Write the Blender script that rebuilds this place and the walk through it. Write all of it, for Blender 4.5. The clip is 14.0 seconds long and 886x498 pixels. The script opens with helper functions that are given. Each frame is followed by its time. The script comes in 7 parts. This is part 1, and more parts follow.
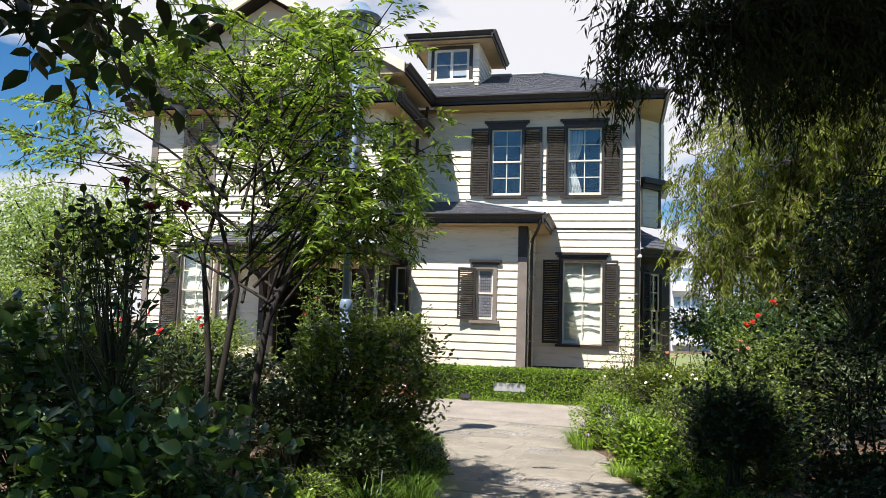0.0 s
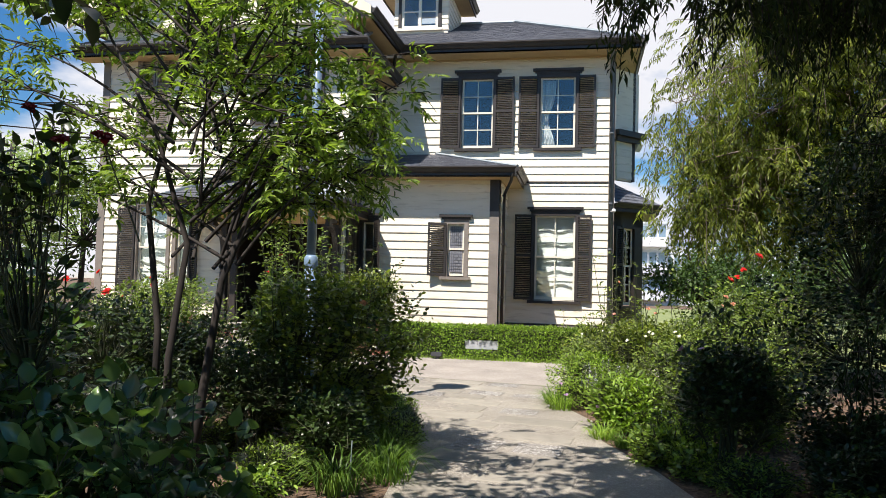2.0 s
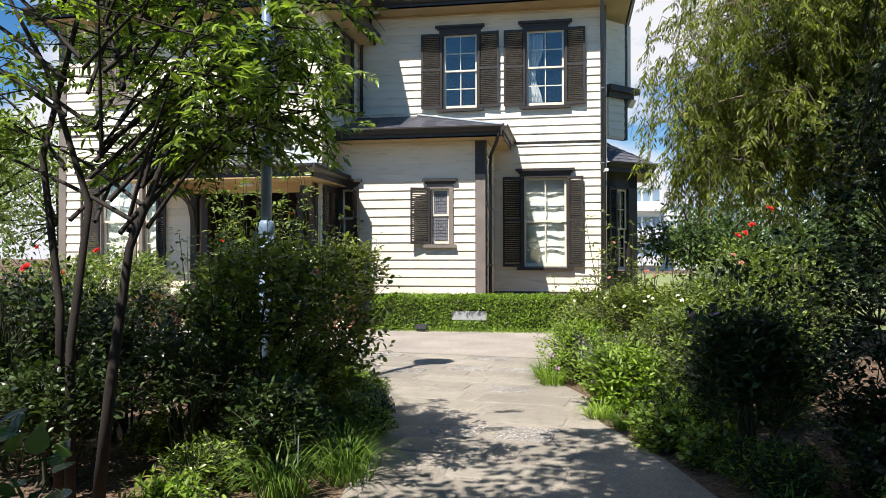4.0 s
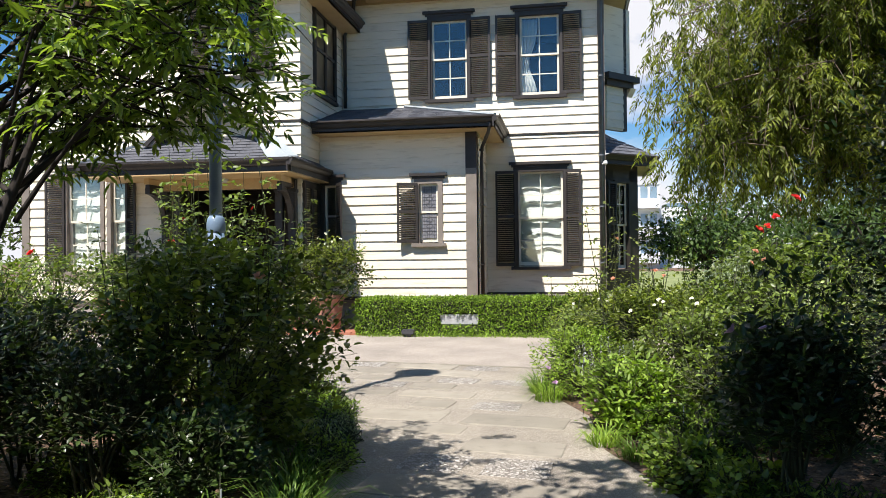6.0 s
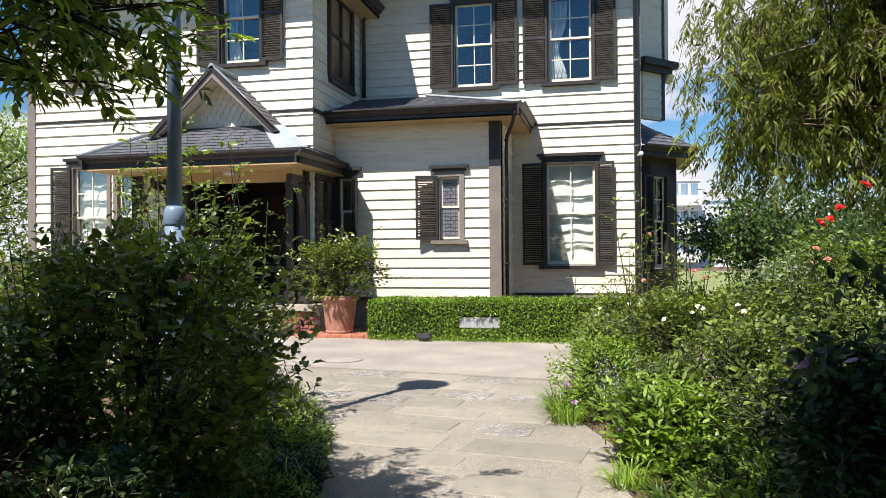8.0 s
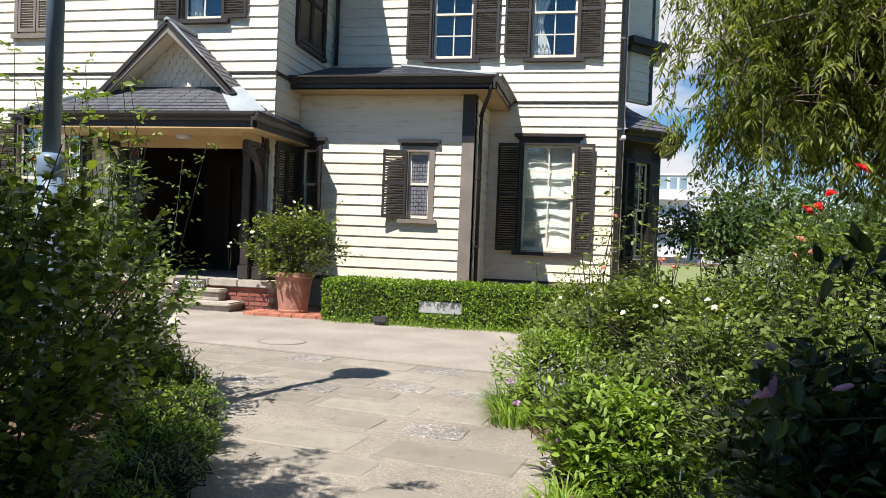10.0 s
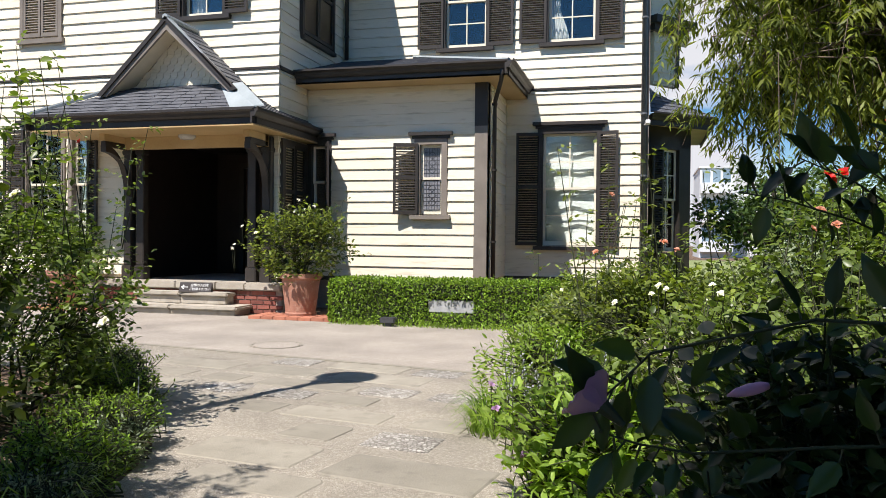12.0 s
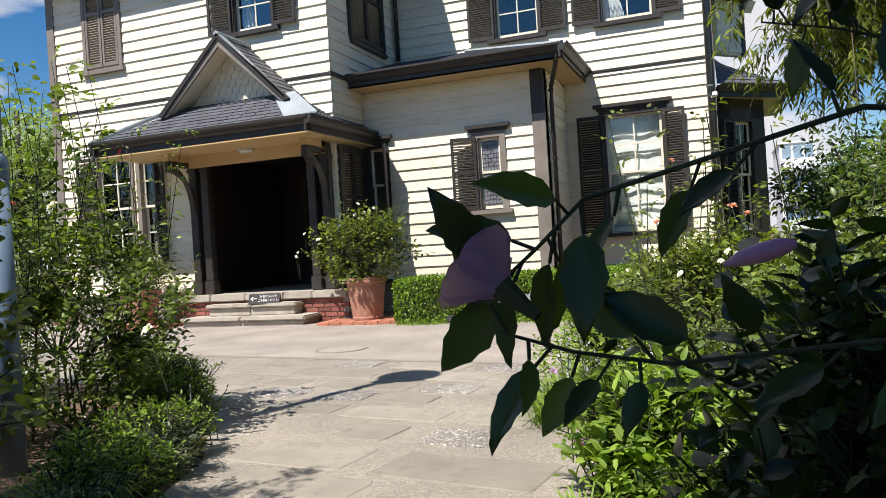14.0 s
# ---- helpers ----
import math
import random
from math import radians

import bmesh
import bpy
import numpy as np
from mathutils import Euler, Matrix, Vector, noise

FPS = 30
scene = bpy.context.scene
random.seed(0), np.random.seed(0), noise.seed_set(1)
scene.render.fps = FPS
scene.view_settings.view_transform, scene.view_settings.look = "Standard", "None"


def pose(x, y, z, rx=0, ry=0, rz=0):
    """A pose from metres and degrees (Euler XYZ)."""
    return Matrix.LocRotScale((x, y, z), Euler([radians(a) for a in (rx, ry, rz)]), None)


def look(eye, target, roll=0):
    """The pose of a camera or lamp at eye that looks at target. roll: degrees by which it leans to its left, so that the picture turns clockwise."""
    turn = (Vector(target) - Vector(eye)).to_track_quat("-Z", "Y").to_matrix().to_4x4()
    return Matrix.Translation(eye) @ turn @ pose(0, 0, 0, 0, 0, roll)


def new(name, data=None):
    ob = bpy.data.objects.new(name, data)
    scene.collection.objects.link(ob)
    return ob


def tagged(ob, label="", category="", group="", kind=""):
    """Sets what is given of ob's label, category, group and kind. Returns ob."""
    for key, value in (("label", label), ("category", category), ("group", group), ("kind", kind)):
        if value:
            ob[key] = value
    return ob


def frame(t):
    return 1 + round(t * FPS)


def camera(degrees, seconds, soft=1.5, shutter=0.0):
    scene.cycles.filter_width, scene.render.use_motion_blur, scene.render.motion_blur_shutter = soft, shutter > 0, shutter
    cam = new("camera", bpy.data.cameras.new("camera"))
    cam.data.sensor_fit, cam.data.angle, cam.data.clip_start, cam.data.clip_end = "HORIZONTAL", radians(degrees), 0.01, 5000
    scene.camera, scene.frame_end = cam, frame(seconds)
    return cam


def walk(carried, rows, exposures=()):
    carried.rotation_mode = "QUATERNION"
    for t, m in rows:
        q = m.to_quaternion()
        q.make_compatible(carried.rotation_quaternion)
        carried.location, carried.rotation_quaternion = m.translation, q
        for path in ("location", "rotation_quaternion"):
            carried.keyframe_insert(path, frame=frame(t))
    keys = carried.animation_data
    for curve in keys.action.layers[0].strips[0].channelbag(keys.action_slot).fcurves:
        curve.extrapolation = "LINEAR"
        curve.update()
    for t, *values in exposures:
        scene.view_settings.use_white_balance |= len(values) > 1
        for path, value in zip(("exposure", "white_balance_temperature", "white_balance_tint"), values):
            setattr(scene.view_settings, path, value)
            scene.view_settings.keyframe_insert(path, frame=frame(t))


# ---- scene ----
cam = camera(61.0, 14.0, soft=0.5)
PATH = [
    (0, (0.031, -0.577, 1.462), (-0.415, 1.362, 1.667), 1.9),
    (0.5, (-0.018, -0.522, 1.448), (-0.415, 1.432, 1.608), 1.9),
    (1, (-0.032, -0.37, 1.445), (-0.41, 1.591, 1.549), 1.8),
    (1.5, (-0.045, -0.184, 1.437), (-0.415, 1.779, 1.537), 1.7),
    (2, (-0.144, -0.041, 1.466), (-0.503, 1.925, 1.559), 1.5),
    (2.5, (-0.164, 0.195, 1.452), (-0.488, 2.168, 1.5), 0.7),
    (3, (-0.117, 0.455, 1.428), (-0.447, 2.428, 1.455), 0.3),
    (5.3, (-0.106, 1.579, 1.397), (-0.451, 3.549, 1.404), -0.2),
    (5.5, (-0.124, 1.7, 1.4), (-0.466, 3.671, 1.405), -0.3),
    (6, (-0.125, 1.926, 1.398), (-0.459, 3.898, 1.414), -0.6),
    (6.5, (-0.052, 2.196, 1.394), (-0.45, 4.156, 1.416), -0.8),
    (7, (-0.018, 2.418, 1.394), (-0.449, 4.371, 1.417), -0.8),
    (7.2, (-0.03, 2.514, 1.397), (-0.458, 4.468, 1.42), -0.9),
    (9.3, (0.091, 3.523, 1.359), (-0.307, 5.483, 1.325), 1.8),
    (9.5, (0.103, 3.576, 1.352), (-0.285, 5.538, 1.312), 2.1),
    (10, (0.224, 3.805, 1.32), (-0.177, 5.764, 1.292), 2.2),
    (10.5, (0.344, 4.009, 1.296), (-0.084, 5.962, 1.256), 1.9),
    (11, (0.403, 4.225, 1.267), (-0.025, 6.178, 1.217), 1.3),
    (11.5, (0.459, 4.378, 1.252), (0.041, 6.334, 1.218), 1.0),
    (12, (0.572, 4.521, 1.217), (0.057, 6.454, 1.194), 0.6),
    (12.5, (0.642, 4.628, 1.189), (0.039, 6.534, 1.165), 0.5),
    (13, (0.648, 4.717, 1.132), (0.084, 6.636, 1.097), -1.2),
    (13.5, (0.639, 4.794, 1.091), (0.022, 6.696, 1.046), -2.5),
    (14, (0.652, 4.823, 1.094), (-0.052, 6.695, 1.085), -3.6),
]
walk(cam, [(t, look(eye, target, roll)) for t, eye, target, roll in PATH], exposures=((0, 0.74, 6480, 14), (7, 0.78, 6480, 14), (10, 0.67, 6480, 14), (14, 0.60, 6480, 14)))

# ---- light ----
SUN = Vector((-0.356 * 0.515, -0.934 * 0.515, 0.857)).normalized()
world = bpy.data.worlds.new("sky")
scene.world = world
world.use_nodes = True
wn, wl = world.node_tree.nodes, world.node_tree.links
wn.clear()
w_out = wn.new("ShaderNodeOutputWorld")
w_bg = wn.new("ShaderNodeBackground")
w_sky = wn.new("ShaderNodeTexSky")
w_sky.sky_type, w_sky.sun_disc = "NISHITA", False
w_sky.sun_elevation = math.asin(SUN.z)
w_sky.sun_rotation = math.atan2(SUN.x, SUN.y)
w_sky.air_density, w_sky.dust_density, w_sky.ozone_density = 1.0, 0.1, 2.5
w_bg.inputs["Strength"].default_value = 0.046
# drifting fair-weather clouds
w_co = wn.new("ShaderNodeTexCoord")
w_map = wn.new("ShaderNodeMapping")
w_map.inputs["Scale"].default_value = (1.0, 1.0, 2.6)
w_map.inputs["Location"].default_value = (0.35, 0.1, 0.2)
w_noise = wn.new("ShaderNodeTexNoise")
w_noise.inputs["Scale"].default_value, w_noise.inputs["Detail"].default_value = 2.3, 7.0
w_ramp = wn.new("ShaderNodeValToRGB")
w_ramp.color_ramp.elements[0].position, w_ramp.color_ramp.elements[1].position = 0.555, 0.625
w_mix = wn.new("ShaderNodeMix")
w_mix.data_type = "RGBA"
w_mix.inputs[7].default_value = (11.5, 11.8, 12.2, 1)
wl.new(w_co.outputs["Generated"], w_map.inputs["Vector"])
wl.new(w_map.outputs["Vector"], w_noise.inputs["Vector"])
# more cloud beyond the house, clear blue behind the walker
w_sep = wn.new("ShaderNodeSeparateXYZ")
w_lean = wn.new("ShaderNodeMath")
w_lean.operation = "MULTIPLY_ADD"
w_lean.inputs[1].default_value = 0.15
w_side = wn.new("ShaderNodeMath")
w_side.operation = "MULTIPLY_ADD"
w_side.inputs[1].default_value = -0.04
w_sat = wn.new("ShaderNodeHueSaturation")
w_sat.inputs["Saturation"].default_value, w_sat.inputs["Value"].default_value = 1.38, 1.6
wl.new(w_co.outputs["Generated"], w_sep.inputs[0])
wl.new(w_sep.outputs["Y"], w_lean.inputs[0])
wl.new(w_noise.outputs["Fac"], w_lean.inputs[2])
wl.new(w_sep.outputs["X"], w_side.inputs[0])
wl.new(w_lean.outputs[0], w_side.inputs[2])
wl.new(w_side.outputs[0], w_ramp.inputs["Fac"])
wl.new(w_ramp.outputs["Color"], w_mix.inputs[0])
wl.new(w_sky.outputs["Color"], w_sat.inputs["Color"])
wl.new(w_sat.outputs["Color"], w_mix.inputs[6])
wl.new(w_mix.outputs[2], w_bg.inputs["Color"])
wl.new(w_bg.outputs["Background"], w_out.inputs["Surface"])

sun = new("sun", bpy.data.lights.new("sun", "SUN"))
sun.data.energy, sun.data.angle, sun.data.color = 5.0, radians(0.45), (1.0, 0.955, 0.88)
sun.matrix_world = look(SUN * 40, (0, 0, 0))


# ---- materials ----
def node_mat(name, rough=0.6, metal=0.0, spec=0.5):
    m = bpy.data.materials.new(name)
    m.use_nodes = True
    b = m.node_tree.nodes["Principled BSDF"]
    b.inputs["Roughness"].default_value, b.inputs["Metallic"].default_value = rough, metal
    b.inputs["Specular IOR Level"].default_value = spec
    return m, m.node_tree.nodes, m.node_tree.links, b


def ramp_of(nodes, stops):
    r = nodes.new("ShaderNodeValToRGB")
    e = r.color_ramp.elements
    while len(e) < len(stops):
        e.new(0.5)
    for el, (p, c) in zip(e, stops):
        el.position, el.color = p, (*c, 1)
    return r


def surface(name, c1, c2, rough=0.6, scale=3.0, fine=60.0, bump=0.15, stretch=(1, 1, 1), vary=0.0, metal=0.0, stain=None, spec=0.5):
    """Two-scale mottled paint, stone or wood: broad drift between two colours, fine grain relief, a shift from piece to piece."""
    m, n, l, b = node_mat(name, rough, metal, spec)
    co = n.new("ShaderNodeTexCoord")
    mp = n.new("ShaderNodeMapping")
    mp.inputs["Scale"].default_value = stretch
    geo = n.new("ShaderNodeNewGeometry")
    l.new(geo.outputs["Position"], mp.inputs["Vector"])
    n1 = n.new("ShaderNodeTexNoise")
    n1.inputs["Scale"].default_value, n1.inputs["Detail"].default_value = scale, 5
    n2 = n.new("ShaderNodeTexNoise")
    n2.inputs["Scale"].default_value, n2.inputs["Detail"].default_value = fine, 4
    for k in (n1, n2):
        l.new(mp.outputs["Vector"], k.inputs["Vector"])
    add = n.new("ShaderNodeMath")
    add.operation = "MULTIPLY_ADD"
    add.inputs[1].default_value, add.inputs[2].default_value = 0.45, 0.0
    l.new(n2.outputs["Fac"], add.inputs[0])
    l.new(n1.outputs["Fac"], add.inputs[2])
    r = ramp_of(n, [(0.45, c1), (0.95, c2)])
    l.new(add.outputs[0], r.inputs["Fac"])
    colour = r.outputs["Color"]
    if stain:
        n3 = n.new("ShaderNodeTexNoise")
        n3.inputs["Scale"].default_value, n3.inputs["Detail"].default_value = scale * 2.7, 8
        l.new(mp.outputs["Vector"], n3.inputs["Vector"])
        r3 = ramp_of(n, [(0.56, (0, 0, 0)), (0.72, (1, 1, 1))])
        l.new(n3.outputs["Fac"], r3.inputs["Fac"])
        mx = n.new("ShaderNodeMix")
        mx.data_type = "RGBA"
        mx.inputs[7].default_value = (*stain, 1)
        l.new(r3.outputs["Color"], mx.inputs[0])
        l.new(colour, mx.inputs[6])
        colour = mx.outputs[2]
    if vary:
        oi = n.new("ShaderNodeObjectInfo")
        hsv = n.new("ShaderNodeHueSaturation")
        mr = n.new("ShaderNodeMapRange")
        mr.inputs[3].default_value, mr.inputs[4].default_value = 1 - vary, 1 + vary
        l.new(oi.outputs["Random"], mr.inputs[0])
        l.new(mr.outputs[0], hsv.inputs["Value"])
        l.new(colour, hsv.inputs["Color"])
        colour = hsv.outputs["Color"]
    l.new(colour, b.inputs["Base Color"])
    if bump:
        bp = n.new("ShaderNodeBump")
        bp.inputs["Strength"].default_value, bp.inputs["Distance"].default_value = bump, 0.004
        l.new(n2.outputs["Fac"], bp.inputs["Height"])
        l.new(bp.outputs["Normal"], b.inputs["Normal"])
    return m


def leafy(name, dark, light, rough=0.45, trans=0.35, spec=0.3):
    """Leaves: each one its own green, some light passing through."""
    m, n, l, b = node_mat(name, rough, 0, spec)
    geo = n.new("ShaderNodeNewGeometry")
    r = ramp_of(n, [(0.0, dark), (0.75, light), (1.0, tuple(min(1, c * 1.35) for c in light))])
    l.new(geo.outputs["Random Per Island"], r.inputs["Fac"])
    nz = n.new("ShaderNodeTexNoise")
    nz.inputs["Scale"].default_value = 1.7
    l.new(geo.outputs["Position"], nz.inputs["Vector"])
    hsv = n.new("ShaderNodeHueSaturation")
    mr = n.new("ShaderNodeMapRange")
    mr.inputs[1].default_value, mr.inputs[2].default_value = 0.3, 0.7
    mr.inputs[3].default_value, mr.inputs[4].default_value = 0.75, 1.25
    l.new(nz.outputs["Fac"], mr.inputs[0])
    l.new(mr.outputs[0], hsv.inputs["Value"])
    l.new(r.outputs["Color"], hsv.inputs["Color"])
    l.new(hsv.outputs["Color"], b.inputs["Base Color"])
    tr = n.new("ShaderNodeBsdfTranslucent")
    tint = n.new("ShaderNodeMix")
    tint.data_type, tint.blend_type = "RGBA", "MULTIPLY"
    tint.inputs[0].default_value = 1
    tint.inputs[7].default_value = (1.5, 1.6, 0.5, 1)
    l.new(hsv.outputs["Color"], tint.inputs[6])
    l.new(tint.outputs[2], tr.inputs["Color"])
    mix = n.new("ShaderNodeMixShader")
    mix.inputs[0].default_value = trans
    l.new(b.outputs[0], mix.inputs[1])
    l.new(tr.outputs[0], mix.inputs[2])
    l.new(mix.outputs[0], n["Material Output"].inputs["Surface"])
    return m


def glass(name, tint=(0.9, 0.95, 0.95)):
    m, n, l, b = node_mat(name)
    n.remove(b)
    fr = n.new("ShaderNodeFresnel")
    fr.inputs["IOR"].default_value = 1.52
    mul = n.new("ShaderNodeMath")
    mul.operation = "MULTIPLY_ADD"
    mul.inputs[1].default_value, mul.inputs[2].default_value = 1.6, 0.03
    mul.use_clamp = True
    gl = n.new("ShaderNodeBsdfGlossy")
    gl.inputs["Roughness"].default_value = 0.02
    nz = n.new("ShaderNodeTexNoise")
    nz.inputs["Scale"].default_value = 2.5
    geo = n.new("ShaderNodeNewGeometry")
    l.new(geo.outputs["Position"], nz.inputs["Vector"])
    bp = n.new("ShaderNodeBump")
    bp.inputs["Strength"].default_value, bp.inputs["Distance"].default_value = 0.25, 0.01
    l.new(nz.outputs["Fac"], bp.inputs["Height"])
    l.new(bp.outputs["Normal"], gl.inputs["Normal"])
    tp = n.new("ShaderNodeBsdfTransparent")
    tp.inputs["Color"].default_value = (*tint, 1)
    mix = n.new("ShaderNodeMixShader")
    l.new(fr.outputs[0], mul.inputs[0])
    l.new(mul.outputs[0], mix.inputs[0])
    l.new(tp.outputs[0], mix.inputs[1])
    l.new(gl.outputs[0], mix.inputs[2])
    l.new(mix.outputs[0], n["Material Output"].inputs["Surface"])
    return m


M_SIDING = surface("cream_siding_paint", (0.76, 0.69, 0.535), (0.85, 0.785, 0.635), 0.55, 1.6, 45, 0.12, (0.6, 0.6, 4), vary=0.05, stain=(0.65, 0.58, 0.44))
M_CREAM = surface("cream_trim_paint", (0.72, 0.64, 0.48), (0.82, 0.74, 0.57), 0.5, 3, 50, 0.08)
M_SOFFIT = surface("soffit_paint", (0.46, 0.32, 0.15), (0.56, 0.41, 0.21), 0.55, 2, 40, 0.08)
M_BROWN = surface("dark_brown_paint", (0.024, 0.0195, 0.0165), (0.042, 0.035, 0.030), 0.5, 4, 60, 0.12)
M_TAUPE = surface("taupe_trim_paint", (0.17, 0.145, 0.12), (0.25, 0.215, 0.18), 0.55, 3, 60, 0.1)
M_SASH = surface("sash_paint", (0.74, 0.68, 0.54), (0.84, 0.78, 0.64), 0.5, 4, 50, 0.05)
M_SLATE = surface("slate", (0.055, 0.058, 0.068), (0.12, 0.125, 0.14), 0.6, 5, 30, 0.3, vary=0.12)
M_FLASH = surface("zinc_flashing", (0.26, 0.30, 0.31), (0.36, 0.40, 0.41), 0.5, 3, 30, 0.1)
M_PIPE = surface("grey_downpipe", (0.11, 0.12, 0.125), (0.17, 0.18, 0.19), 0.45, 5, 30, 0.05)
M_STONE = surface("sandstone_step", (0.33, 0.29, 0.235), (0.46, 0.42, 0.355), 0.8, 4, 70, 0.35, stain=(0.32, 0.28, 0.22))
M_BRICK = surface("red_brick", (0.20, 0.06, 0.045), (0.33, 0.12, 0.085), 0.85, 6, 60, 0.4, vary=0.25)
M_MORTAR = surface("mortar", (0.26, 0.22, 0.19), (0.36, 0.32, 0.28), 0.9, 8, 80, 0.4)
M_EDGE = surface("terracotta_paver", (0.36, 0.13, 0.075), (0.48, 0.20, 0.125), 0.8, 6, 60, 0.3, vary=0.15)
M_POT = surface("terracotta", (0.31, 0.14, 0.09), (0.43, 0.22, 0.155), 0.8, 5, 50, 0.25, stain=(0.50, 0.32, 0.24))
M_SLAB = surface("flagstone", (0.222, 0.201, 0.161), (0.30, 0.273, 0.22), 0.85, 3.4, 90, 0.8, vary=0.17, stain=(0.21, 0.19, 0.153))
# door brown taken nearly black to carry the lobby's shade
M_WOOD = surface("varnished_door_wood_shaded", (0.02, 0.009, 0.005), (0.045, 0.02, 0.011), 0.4, 3, 40, 0.15, (6, 6, 0.6))
M_ROOM_SHADE = surface("room_shade", (0.022, 0.018, 0.015), (0.04, 0.033, 0.027), 0.9, 2, 20, 0)
M_CURTAIN = surface("white_curtain", (0.66, 0.65, 0.62), (0.78, 0.77, 0.74), 0.9, 4, 120, 0.1)
M_LEAD = surface("lead_came", (0.03, 0.03, 0.035), (0.06, 0.06, 0.065), 0.5, 6, 60, 0)
M_LEADGLASS = surface("patterned_glass", (0.11, 0.115, 0.135), (0.30, 0.30, 0.32), 0.12, 35, 90, 0.3)
M_LAMP = surface("blue_grey_lamp_paint", (0.15, 0.22, 0.31), (0.20, 0.28, 0.38), 0.35, 5, 60, 0.08)
M_OPAL = surface("lamp_glass", (0.45, 0.46, 0.45), (0.6, 0.6, 0.58), 0.2, 5, 40, 0)
M_LIMB = surface("pale_limb_bark", (0.10, 0.07, 0.05), (0.21, 0.16, 0.12), 0.85, 12, 60, 0.7, (1, 1, 0.3))
M_BARK = surface("bark", (0.013, 0.010, 0.008), (0.034, 0.026, 0.020), 0.9, 12, 60, 0.7, (1, 1, 0.3))
M_TWIG = surface("green_twig", (0.025, 0.032, 0.012), (0.06, 0.066, 0.028), 0.7, 12, 60, 0.3)
# also colours the lobby walls, where its black stands for shade
M_SIGN_AND_SHADE = surface("sign_board_and_lobby_shade", (0.018, 0.012, 0.01), (0.03, 0.02, 0.016), 0.45, 6, 40, 0.05)
M_WHITE = surface("white_lettering", (0.75, 0.75, 0.73), (0.8, 0.8, 0.78), 0.6, 6, 40, 0)
M_VENT = surface("cast_concrete", (0.28, 0.29, 0.30), (0.44, 0.44, 0.44), 0.8, 9, 60, 0.4)
M_GLASS = glass("window_glass")
M_FARWALL = surface("far_white_wall", (0.62, 0.64, 0.66), (0.74, 0.75, 0.76), 0.7, 0.3, 3, 0)
M_FARGLASS = surface("far_glazing", (0.16, 0.24, 0.30), (0.26, 0.34, 0.40), 0.15, 0.4, 3, 0)


def ground_mat():
    """Mulched soil with dry leaf litter."""
    m, n, l, b = node_mat("soil", 0.95)
    geo = n.new("ShaderNodeNewGeometry")
    n1 = n.new("ShaderNodeTexNoise")
    n1.inputs["Scale"].default_value, n1.inputs["Detail"].default_value = 2.0, 8
    v = n.new("ShaderNodeTexVoronoi")
    v.inputs["Scale"].default_value = 38
    l.new(geo.outputs["Position"], n1.inputs["Vector"])
    l.new(geo.outputs["Position"], v.inputs["Vector"])
    r = ramp_of(n, [(0.3, (0.055, 0.035, 0.022)), (0.55, (0.12, 0.075, 0.045)), (0.75, (0.22, 0.13, 0.075))])
    mx = n.new("ShaderNodeMix")
    mx.data_type = "RGBA"
    mx.inputs[0].default_value = 0.5
    bw = n.new("ShaderNodeRGBToBW")
    l.new(v.outputs["Color"], bw.inputs[0])
    l.new(n1.outputs["Fac"], r.inputs["Fac"])
    r2 = ramp_of(n, [(0.2, (0.05, 0.03, 0.02)), (0.9, (0.30, 0.19, 0.12))])
    l.new(bw.outputs[0], r2.inputs["Fac"])
    l.new(r.outputs["Color"], mx.inputs[6])
    l.new(r2.outputs["Color"], mx.inputs[7])
    l.new(mx.outputs[2], b.inputs["Base Color"])
    bp = n.new("ShaderNodeBump")
    bp.inputs["Strength"].default_value, bp.inputs["Distance"].default_value = 0.9, 0.02
    l.new(v.outputs["Distance"], bp.inputs["Height"])
    l.new(bp.outputs["Normal"], b.inputs["Normal"])
    return m


